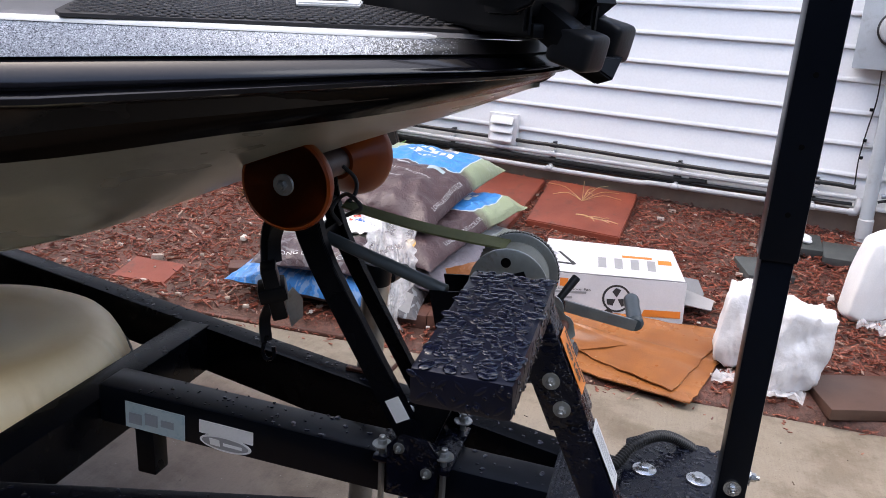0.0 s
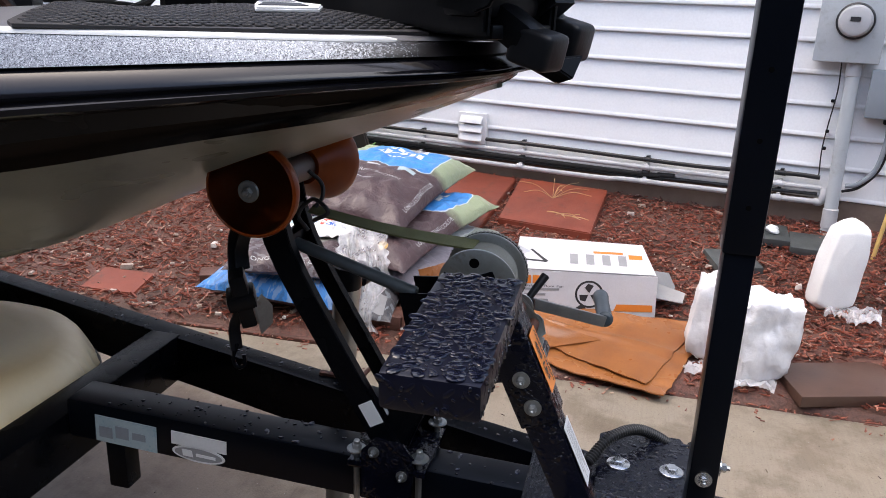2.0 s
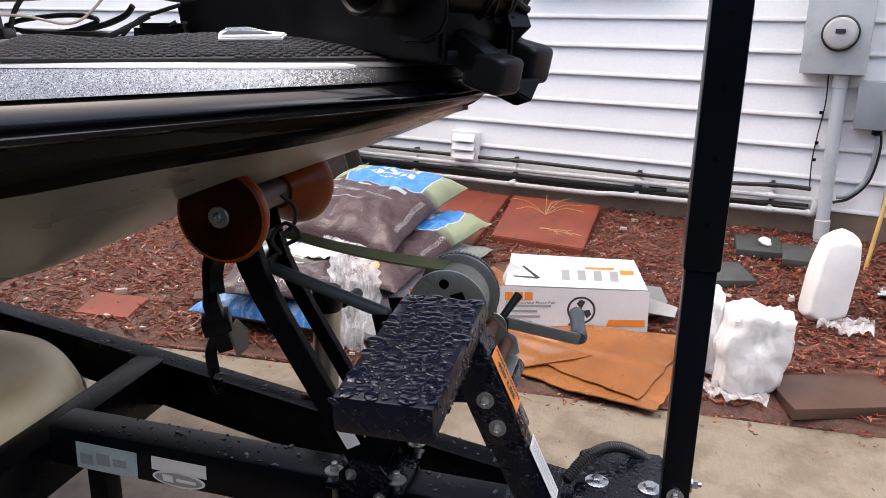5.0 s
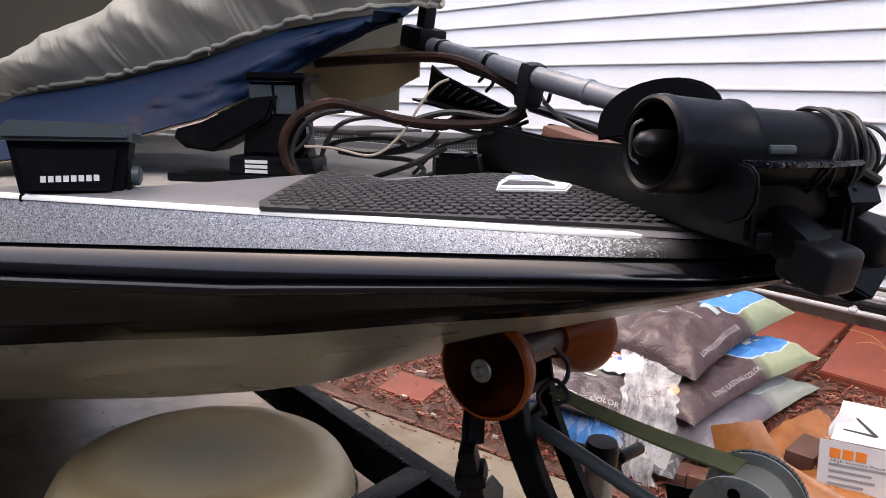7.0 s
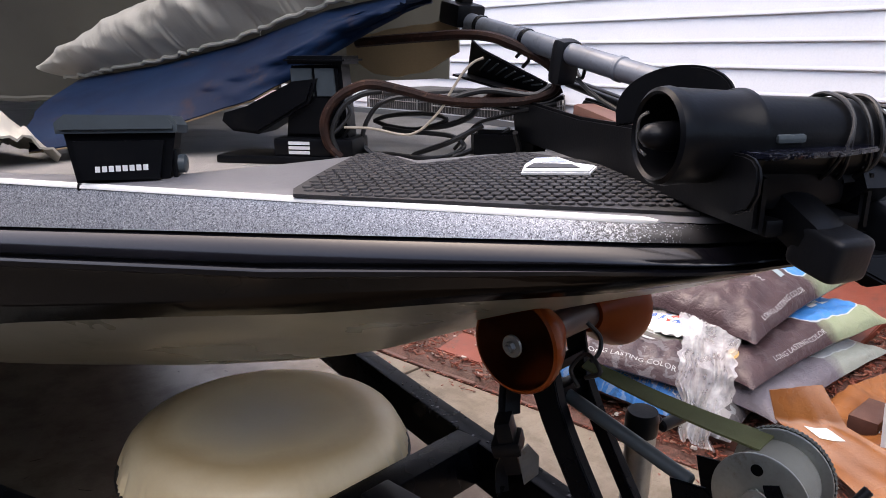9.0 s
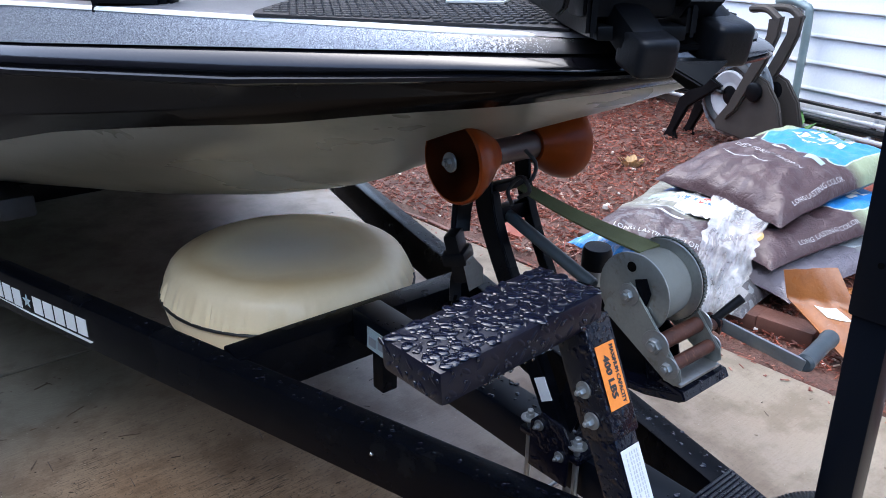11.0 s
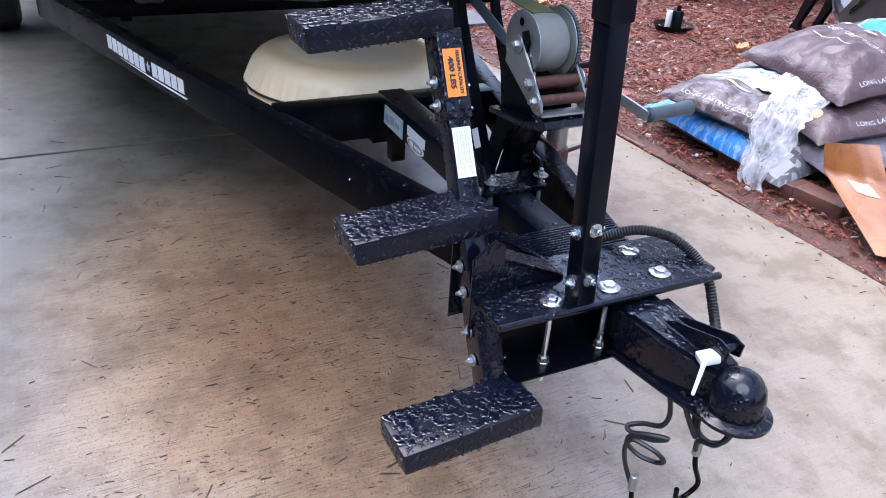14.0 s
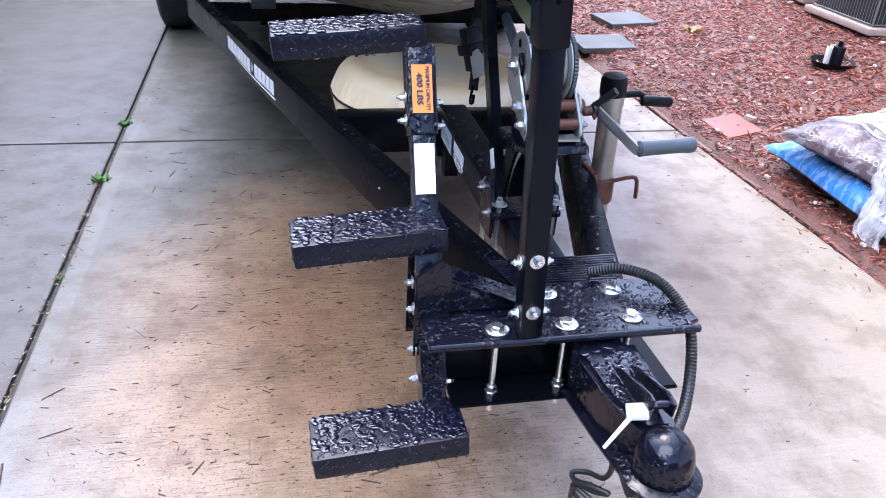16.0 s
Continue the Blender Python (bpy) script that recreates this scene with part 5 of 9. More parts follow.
# the steps droop a little outboard: x ahead, y inboard, z up from the inner front top corner
for zt, uf, vi in ((0.985, -0.231, -0.262), (0.708, -0.067, -0.246), (0.435, 0.102, -0.232)):
    SM = pose(uf, vi, zt, 4.2, 0, 0)
    lo, hi = (-0.1, -0.243, -0.041), (0, 0, 0)
    bm = bmesh.new()
    box(bm, lo, hi, 0.007, SM)
    step = part("step", bm, STEP_MAT, ladder, "tread-plate step beaded with rain")
    bm = bmesh.new()
    # raised lozenge lugs on top and on the front edge
    for i in range(12):
        for j in range(5):
            y = lo[1] + 0.014 + i * 0.0192
            x = lo[0] + 0.013 + j * 0.0187
            turn = 45 if (i + j) % 2 else -45
            mm = pose(x, y, 0, 0, 0, turn) @ Matrix.Diagonal((0.0095, 0.0036, 0.0014, 1))
            lathe(bm, [(1, -0.1), (0.75, 0.6), (0, 1)], mm, 6)
        for j in range(2):
            turn = 45 if (i + j) % 2 else -45
            mm = Matrix.Translation((0, lo[1] + 0.014 + i * 0.0192, -0.012 - 0.017 * j)) @ pose(0, 0, 0, 0, 90, 0) @ pose(0, 0, 0, 0, 0, turn) @ Matrix.Diagonal((0.0085, 0.0032, 0.0009, 1))
            lathe(bm, [(1, -0.1), (0.75, 0.6), (0, 1)], mm, 6)
    for i in range(5):
        for j in range(2):
            turn = 45 if (i + j) % 2 else -45
            mm = Matrix.Translation((lo[0] + 0.013 + i * 0.0187, lo[1], -0.012 - 0.017 * j)) @ pose(0, 0, 0, 90, 0, 0) @ pose(0, 0, 0, 0, 0, turn) @ Matrix.Diagonal((0.0085, 0.0032, 0.0009, 1))
            lathe(bm, [(1, -0.1), (0.75, 0.6), (0, 1)], mm, 6)
    bm.transform(SM)
    part("raised_tread", bm, STEP_MAT, step, kind="stuff")
    bm = bmesh.new()
    scatter_beads(bm, 420, rng, lambda a, b: ((lo[0] + 0.005 + 0.09 * a, lo[1] + 0.006 + 0.231 * b, 0.0006), (0, 0, 1)), 0.0014, 0.0075)
    scatter_beads(bm, 40, rng, lambda a, b: ((0.0004, lo[1] + 0.006 + 0.231 * b, -0.039 + 0.035 * a), (1, 0, 0)), 0.0012, 0.0036)
    scatter_beads(bm, 16, rng, lambda a, b: ((lo[0] + 0.098 * b, lo[1] - 0.0004, -0.039 + 0.035 * a), (0, -1, 0)), 0.0012, 0.0036)
    bm.transform(SM)
    part("rain_water", bm, POOL, step, kind="stuff")
    bm = bmesh.new()
    scatter_beads(bm, 22, rng, lambda a, b: ((-0.004 + 0.003 * a, lo[1] + 0.24 * b, -0.0408), (0, 0, -1)), 0.0016, 0.0032)
    bm.transform(SM)
    part("hanging_drop", bm, WATER, step, kind="stuff")
# labels on the post's front
PF = Matrix(((0, -0.425, 0.905, face_u(0.925)), (1, 0, 0, -0.2715), (0, 0.905, 0.425, 0.925), (0, 0, 0, 1)))      # x across, y up the post, z out of it


def on_post(x, y, z=0.0):
    return PF @ Vector((x, y, 0.0042 + z))


bm = bmesh.new()
plate(bm, [(-0.0165, -0.076), (0.0165, -0.076), (0.0165, 0.0), (-0.0165, 0.0)], PF @ pose(0, 0, 0.0034), 0.0008, 0)
tag = part("warning_label", bm, LABEL_ORANGE, ladder, "orange capacity label with black lettering")
bm = bmesh.new()
for k, (dx, dy) in enumerate(((0, 0), (0.0005, 0.0003), (-0.0005, -0.0003))):      # heavy type
    letters(bm, "MAXIMUM CAPACITY", lambda x, y: on_post(0.009 + y + dy, -0.038 - x - dx, 0.0004 + 0.0001 * k), 0.069, 0.0062)
    letters(bm, "400 LBS", lambda x, y: on_post(-0.004 + y + 2 * dy, -0.038 - x - 2 * dx, 0.0004 + 0.0001 * k), 0.05, 0.0098)
part("lettering", bm, INK_DARK, tag)
bm = bmesh.new()
plate(bm, [(-0.0165, -0.205), (0.0165, -0.205), (0.0165, -0.124), (-0.0165, -0.124)], PF @ pose(0, 0, 0.0005), 0.0008, 0)
tag2 = part("maker_label", bm, LABEL_WHITE, ladder, "white maker label with faint print")
bm = bmesh.new()
for k, x in enumerate((0.0095, 0.0055, 0.0005, -0.0035, -0.0095)):
    for j in range(13 - 2 * (k % 3)):
        c = -0.129 - j * 0.0056
        plate(bm, [(x - 0.0009, c - 0.0042), (x + 0.0009, c - 0.0042), (x + 0.0009, c), (x - 0.0009, c)], PF @ pose(0, 0, 0.0014), 0.0003, 0)
part("print", bm, PALE_GREY, tag2)
for z in (0.872, 0.838, 0.60, 0.56, 0.50, 0.455):
    bm = bmesh.new()
    u = face_u(z) - 0.026
    bolt(bm, (u, -0.294, z), (0, -1, 0), 0.0055)
    part("post_bolt", bm, ZINC, ladder)
    bm = bmesh.new()
    bolt(bm, (u, -0.246, z - 0.01), (0, 1, 0), 0.006)
    part("post_bolt", bm, BRIGHT, ladder)
# clamp: plates above and below the tongue, carrier tube, gusset
bm = bmesh.new()
plate(bm, [(-0.125, -0.29), (0.034, -0.29), (0.034, 0.13), (0.015, 0.172), (-0.1, 0.172), (-0.125, 0.15)], pose(0, 0, 0.553), 0.009, 0.002)
top_plate = part("clamp_plate", bm, BLACK_WET, ladder)
bm = bmesh.new()
rod(bm, (0.034, -0.29, 0.5565), (0.034, 0.165, 0.5565), 0.007)
part("plate_edge", bm, BLACK_WET, ladder)
bm = bmesh.new()
plate(bm, [(-0.125, -0.245), (0.034, -0.245), (0.034, 0.15), (-0.125, 0.15)], pose(0, 0, 0.432), 0.008, 0.002)
part("clamp_plate", bm, BLACK_STEEL, ladder)
bm = bmesh.new()
beam(bm, (-0.055, -0.25, 0.497), (-0.055, -0.056, 0.497), 0.062, 0.1, 0.004)
part("carrier_tube", bm, BLACK_STEEL, ladder)
bm = bmesh.new()
plate(bm, [(-0.245, 0.563), (-0.112, 0.563), (-0.112, 0.567), (-0.245, 0.628)], Matrix(((0, 0, 1, -0.112), (1, 0, 0, 0), (0, 1, 0, 0), (0, 0, 0, 1))), 0.062, 0.004)
part("clamp_gusset", bm, BLACK_WET, ladder)
for u0 in (-0.118, -0.046):
    bm = bmesh.new()
    plate(bm, [(-0.30, 0.49), (-0.243, 0.49), (-0.243, 0.655), (-0.262, 0.668), (-0.30, 0.64)], Matrix(((0, 0, 1, u0), (1, 0, 0, 0), (0, 1, 0, 0), (0, 0, 0, 1))), 0.006, 0.0015)
    part("clamp_cheek", bm, BLACK_WET, ladder)
for u, v in ((0.006, -0.175), (0.004, -0.058), (-0.004, 0.058), (-0.09, 0.056), (-0.09, -0.062)):
    bm = bmesh.new()
    lathe(bm, [(0.0195, 0), (0.0195, 0.0022), (0.0185, 0.0028), (0.006, 0.0028)], pose(u, v, 0.5625), 28)
    lathe(bm, [(0.0105, 0.0028), (0.0105, 0.009), (0.009, 0.0105), (0, 0.0105)], pose(u, v, 0.5625), 6)
    rod(bm, (u, v, 0.5625), (u, v, 0.402), 0.0055, seg=10)
    lathe(bm, [(0.0115, 0), (0.0115, 0.0025), (0.0095, 0.003), (0.0095, 0.012)], pose(u, v, 0.4405), 6)
    lathe(bm, [(0.0095, 0), (0.0095, 0.009)], pose(u, v, 0.4215), 6)
    part("clamp_bolt", bm, BRIGHT, ladder, "bright zinc clamp bolt with washer")
bm = bmesh.new()
scatter_beads(bm, 130, rng, lambda a, b: ((-0.12 + 0.145 * a, -0.28 + 0.44 * b, 0.5622), (0, 0, 1)), 0.0014, 0.006)
part("rain_water", bm, POOL, top_plate, kind="stuff")

# ---- guide post standing on the clamp ----
post = thing("guide_post", (0.0, -0.13, 0.562), "black square steel post with row of holes", "guide post")
P0, P1, P2 = Vector((0.017, -0.128, 0.562)), Vector((0.016, -0.148, 1.015)), Vector((0.014, -0.182, 1.75))
bm = bmesh.new()
beam(bm, P0, P1 + (P1 - P0) * 0.1, 0.036, 0.038, 0.004, (1, 0, 0))
part("lower_tube", bm, SATIN, post)
bm = bmesh.new()
beam(bm, P1, P2, 0.043, 0.045, 0.005, (1, 0, 0))
upper = part("upper_tube", bm, SATIN, post)
UM = along(P1, P2, (1, 0, 0))
for k in range(9):
    bm = bmesh.new()
    a = 0.06 + k * 0.08
    for side in (-1, 1):
        lathe(bm, [(0.0032, 0), (0.0032, 0.0006)], axis(UM @ Vector((a, side * 0.0216, 0)), UM @ Vector((a, side * 0.06, 0))), 12)
        part("hole", bm, VOID, upper)
        bm = bmesh.new()
    lathe(bm, [(0.0032, 0), (0.0032, 0.0006)], axis(UM @ Vector((a, 0, 0.0226)), UM @ Vector((a, 0, 0.06))), 12)
    part("hole", bm, VOID, upper)
bm = bmesh.new()
bolt(bm, UM @ Vector((0.39, -0.0217, 0)), UM.to_3x3() @ Vector((0, -1, 0)), 0.013)
part("post_bolt", bm, BRIGHT, upper)
for z in (0.612, 0.702):
    bm = bmesh.new()
    q = P0.lerp(P1, (z - P0.z) / (P1.z - P0.z))
    bolt(bm, (q.x + 0.0192, q.y, z), (1, 0, 0), 0.0062)
    part("post_bolt", bm, BRIGHT, post)
    for k, r in ((1, 0.006), (-1, 0.006)):
        bm = bmesh.new()
        bolt(bm, (q.x, q.y + k * 0.0182, z - 0.011), (0, k, 0), r)
        part("post_bolt", bm, BRIGHT, post)

# ---- jack, leaning a little ahead ----
jack = thing("trailer_jack", (-0.64, 0.29, 0.0), "grey galvanised swing-up trailer jack", "trailer jack", T @ pose(-0.70, 0.305, 0) @ Vector((0, 0, 1)).rotation_difference(Vector((0.049, -0.04, 0.785))).to_matrix().to_4x4() @ pose(0.64, -0.29, 0))
bm = bmesh.new()
lathe(bm, [(0.024, 0.18), (0.027, 0.185), (0.027, 0.71), (0.029, 0.715), (0.029, 0.74)], pose(-0.64, 0.29, 0), 24)
part("outer_tube", bm, ZINC, jack)
bm = bmesh.new()
lathe(bm, [(0.03, 0.738), (0.031, 0.742), (0.031, 0.772), (0.027, 0.783), (0, 0.785)], pose(-0.64, 0.29, 0), 24)
part("cap", bm, PLASTIC, jack, "black plastic cap")
bm = bmesh.new()
lathe(bm, [(0.02, 0.012), (0.02, 0.19)], pose(-0.64, 0.29, 0), 20)
part("inner_tube", bm, ZINC, jack)
bm = bmesh.new()
lathe(bm, [(0.075, 0.0), (0.076, 0.004), (0.06, 0.012), (0.022, 0.018)], pose(-0.64, 0.29, 0), 28)
part("foot", bm, ZINC, jack)
bm = bmesh.new()
rod(bm, (-0.64, 0.315, 0.735), (-0.64, 0.36, 0.735), 0.008)
tube(bm, [(-0.64, 0.355, 0.737), (-0.64, 0.365, 0.73), (-0.63, 0.372, 0.715)], 0.007)
lathe(bm, [(0.008, 0), (0.0125, 0.004), (0.0125, 0.07), (0.009, 0.075)], axis((-0.635, 0.36, 0.72), (-0.62, 0.45, 0.715)), 16)
part("crank", bm, PLASTIC, jack)
bm = bmesh.new()
box(bm, (-0.68, 0.252, 0.43), (-0.6, 0.266, 0.55), 0.004)
lathe(bm, [(0.031, 0.46), (0.034, 0.465), (0.034, 0.52), (0.031, 0.525)], pose(-0.64, 0.29, 0), 24)
tube(bm, [(-0.6, 0.3, 0.53), (-0.585, 0.335, 0.545), (-0.58, 0.355, 0.54), (-0.58, 0.36, 0.49)], 0.005)
part("swivel_bracket", bm, RUST, jack, "rusty red swivel bracket")

# ---- spare wheel in its cover ----
spare = thing("spare_wheel", (-1.49, 0.0, 0.41), "spare wheel in stained cream vinyl cover, lying flat", "spare wheel")


def cover_profile():
    return [(0.0, 0.574), (0.08, 0.576), (0.16, 0.578), (0.2, 0.582), (0.24, 0.585), (0.276, 0.579), (0.300, 0.565), (0.311, 0.552), (0.318, 0.538), (0.324, 0.524), (0.329, 0.511), (0.333, 0.50), (0.336, 0.49)]


bm = bmesh.new()
seg = 288
rows = []
for r, z in cover_profile():
    ring = []
    for k in range(seg):
        a = 2 * math.pi * k / seg
        w = 0.013 * (abs(math.sin(a * 29 + 4 * math.sin(a * 7) + 2 * math.sin(a * 17))) - 0.6) * (0.35 + abs(noise.noise((4 * math.cos(a), 4 * math.sin(a), 2.0)))) * max(0, (0.57 - z) / 0.06) + 0.003 * noise.noise((3 * math.cos(a), 3 * math.sin(a), r * 12))
        ring.append(bm.verts.new((-1.49 + (r + w) * math.cos(a), 0.02 + (r + w) * math.sin(a), z + 0.25 * w)))
    rows.append(ring)
for a, b in zip(rows, rows[1:]):
    for k in range(seg):
        bm.faces.new((a[k], b[k], b[(k + 1) % seg], a[(k + 1) % seg]))
bmesh.ops.remove_doubles(bm, verts=rows[0], dist=0.012)
part("cover_top", bm, VINYL, spare, "cream vinyl cover top, puckered at the seam")
bm = bmesh.new()
lathe(bm, [(0.332, 0.488), (0.334, 0.47), (0.325, 0.43), (0.3, 0.415), (0.2, 0.413)], pose(-1.49, 0.02, 0), 64)
part("cover_side", bm, VINYL, spare)
bm = bmesh.new()
tube(bm, [(-1.49 + 0.3385 * math.cos(2 * math.pi * k / 48), 0.02 + 0.3385 * math.sin(2 * math.pi * k / 48)  , 0.489) for k in range(49)], 0.004, 8, 1)
part("piping", bm, WIRE_BLACK, spare, "thin black piping at the seam")
bm = bmesh.new()
beam(bm, (-1.16, 0.0, 0.40), (-1.80, 0.0, 0.40), 0.06, 0.03)
part("carrier_bar", bm, BLACK_STEEL, spare)


# ---- boat ----
boat = thing("bass_boat", (-3.0, 0, 0.5), "black and silver-flake bass boat with cream bottom", "boat")


def curve(pairs):
    us, vs = [p[0] for p in pairs], [p[1] for p in pairs]

    def f(u):
        return sum(float(np.interp(u + d, us, vs)) * w for d, w in ((-0.05, 0.2), (0, 0.6), (0.05, 0.2))) if u < -0.45 else float(np.interp(u, us, vs))
    return f


half = curve([(-6, 1.03), (-3.2, 1.0), (-2.3, 0.9), (-1.7, 0.765), (-1.2, 0.58), (-0.8, 0.397), (-0.40, 0.212), (-0.365, 0.19), (-0.335, 0.155), (-0.312, 0.11), (-0.298, 0.06), (-0.292, 0.025), (-0.29, 0.0)])
z_band = curve([(-6, 1.02), (-3, 1.1), (-1.2, 1.185), (-0.375, 1.228), (-0.14, 1.236)])
z_grey = curve([(-6, 0.76), (-2.2, 0.9), (-1.31, 1.047), (-0.97, 1.092), (-0.78, 1.124), (-0.57, 1.152), (-0.3, 1.192), (-0.14, 1.211)])
z_chine = curve([(-6, 0.54), (-3, 0.63), (-2.2, 0.8), (-1.7, 0.915), (-1.3, 1.012), (-1.04, 1.053), (-0.82, 1.083), (-0.66, 1.115), (-0.5, 1.142), (-0.4, 1.163), (-0.3, 1.182), (-0.14, 1.209)])
z_keel = curve([(-6, 0.44), (-3, 0.49), (-2.17, 0.6), (-1.8, 0.665), (-1.43, 0.752), (-1.17, 0.83), (-1.02, 0.885), (-0.85, 0.962), (-0.65, 1.047), (-0.5, 1.105), (-0.3, 1.175), (-0.2, 1.2), (-0.14, 1.208)])
z_deck = curve([(-6, 1.16), (-3, 1.21), (-1.2, 1.25), (-0.14, 1.25)])
STATIONS = [-0.29, -0.292, -0.295, -0.298, -0.305, -0.312, -0.323, -0.335, -0.35, -0.36] + [-0.372 - 0.047 * k for k in range(46)] + [-2.7, -3.2, -3.9, -4.8, -5.8]


def crown(u, v):
    """Rise of the foredeck towards the middle."""
    h = max(half(u), 0.02)
    return z_deck(u) + 0.024 * max(0.0, 1 - (v / h) ** 2) * min(1.0, max(0.0, (-0.29 - u) / 0.1))


def out(u, off):
    """Half width off metres outboard of the deck edge, measured square to it."""
    h = half(u)
    return max(h + off * (1.1 if h > 0.1 else 1.0), 0.0) if h > 0.02 or off > 0 else 0.0


def strip(name, rows, material, label="", close=True, both=True):
    """A skin of the hull: rows(u) gives the points of one side of a station, outboard positive."""
    bm = bmesh.new()
    for side in (-1, 1):
        prev = None
        for u in STATIONS:
            ring = [bm.verts.new((p[0] if len(p) == 3 else u, side * p[-2], p[-1])) for p in rows(u)]
            if prev:
                for k in range(len(ring) - 1):
                    f = (prev[k], prev[k + 1], ring[k + 1], ring[k])
                    bm.faces.new(f if side < 0 else tuple(reversed(f)))
            prev = ring
    bmesh.ops.remove_doubles(bm, verts=bm.verts, dist=0.0004)
    bmesh.ops.recalc_face_normals(bm, faces=bm.faces)
    return part(name, bm, material, boat, label)


def nose(u, off):
    """Stations shift ahead a little where a skin stands proud at the stem."""
    return u + (off if u > -0.31 else off * max(0.0, (u + 0.45) / 0.14)) * 0.8


def bottom(u):
    zc, zk, hc = z_chine(u), z_keel(u), out(u, -0.06)
    return [(nose(u, -0.03), hc * (1 - w), zk + (zc - zk) * (1 - w) ** 1.55 - 0.012 * math.sin(math.pi * min(1, w * 3)) * (1 if u < -0.9 else 0)) for w in [k / 12 for k in range(13)]]


def rail_scale(u):
    """The rail is slimmer where the sides close in at the stem."""
    return min(1.0, max(0.45, (z_band(u) - z_grey(u)) / 0.085))


strip("hull_bottom", bottom, CREAM_HULL, "cream gelcoat hull bottom with soft V")
strip("hull_side", lambda u: [(nose(u, 0.0), out(u, 0.002), z_band(u) - 0.018), (nose(u, 0.0), out(u, 0.0), z_band(u) - 0.024), (nose(u, -0.005), out(u, -0.01), 0.6 * z_band(u) + 0.4 * z_grey(u) - 0.02), (nose(u, -0.01), out(u, -0.02), z_grey(u)), (nose(u, -0.02), out(u, -0.045), 0.35 * z_grey(u) + 0.65 * z_chine(u)), (nose(u, -0.03), out(u, -0.06), z_chine(u))], BLACK_GEL, "glossy black hull side")
strip("side_stripe", lambda u: [(nose(u, 0.002), out(u, 0.0012), z_band(u) - 0.053 * rail_scale(u)), (nose(u, -0.004), out(u, -0.0095), 0.35 * z_band(u) + 0.65 * z_grey(u) - 0.002), (nose(u, -0.008), out(u, -0.0175), z_grey(u) + 0.003)], GREY_GEL, "dark bronze stripe along the side")
strip("rub_rail", lambda u: [(nose(u, a), out(u, a), z_band(u) + b * rail_scale(u)) for a, b in ((0.004, 0.003), (0.010, 0.001), (0.0165, -0.004), (0.0225, -0.0105), (0.028, -0.018), (0.032, -0.0255), (0.0325, -0.0295), (0.029, -0.0325), (0.0255, -0.0335), (0.0255, -0.0355), (0.0285, -0.0375), (0.0315, -0.042), (0.030, -0.049), (0.02, -0.054), (0.0, -0.055))], RUB, "black double-ribbed rub rail")
strip("flake_band", lambda u: [(nose(u, 0.0), out(u, 0.0), z_deck(u) - 0.004), (nose(u, 0.004), out(u, 0.008), 0.5 * z_deck(u) + 0.5 * z_band(u) + 0.002), (nose(u, 0.01), out(u, 0.016), z_band(u) + 0.002)], FLAKE, "silver metal-flake band fading to black at the stem")
strip("pinstripe", lambda u: [(nose(u, -0.006), out(u, -0.004), z_deck(u) + 0.001), (nose(u, -0.003), out(u, -0.0015), z_deck(u) + 0.0006), (nose(u, 0.001), out(u, 0.0012), z_deck(u) - 0.002), (nose(u, 0.002), out(u, 0.002), z_deck(u) - 0.0055)] if u < -0.4 else [(u, out(u, -0.004), z_deck(u) - 0.006)] * 4, PIN, "white pinstripe at the gunwale")


def inner(u):
    """The raised gunwale's inner edge, from which the foredeck recess falls."""
    return float(np.interp(u, [-6, -2.3, -1.25, -1.01, -0.983, -0.936, -0.889, -0.842, -0.795, -0.765, -0.748, -0.7], [0.97, 0.86, 0.566, 0.442, 0.38, 0.292, 0.178, 0.16, 0.17, 0.15, 0.08, 0.0]))


def deck_row(u):
    edge = out(u, -0.006)
    w = max(min(inner(u), edge), 0.0)
    row = [(nose(u, 0.0), out(u, 0.0), z_deck(u) - 0.003)] + [(u, edge + (w - edge) * k / 6, crown(u, edge + (w - edge) * k / 6)) for k in range(7)]
    return row + [(u, max(w - 0.012, 0.0), crown(u, w) - (0.04 if w > 0.001 else 0.0))]


strip("gunwale_deck", deck_row, DECK_GEL, "grey gelcoat gunwale and foredeck")
strip("foredeck_floor", lambda u: [(u, out(u, -0.02), z_deck(u) - 0.012), (u, 0.0, z_deck(u) - 0.012)] if u < -0.6 else [(-0.6, 0.1, 1.238), (-0.6, 0.0, 1.238)], CARPET, "taupe carpet in the foredeck recess")
bm = bmesh.new()
box(bm, (-5.8, -0.99, 0.56), (-5.78, 0.99, 1.14), 0)
part("transom", bm, BLACK_GEL, boat)

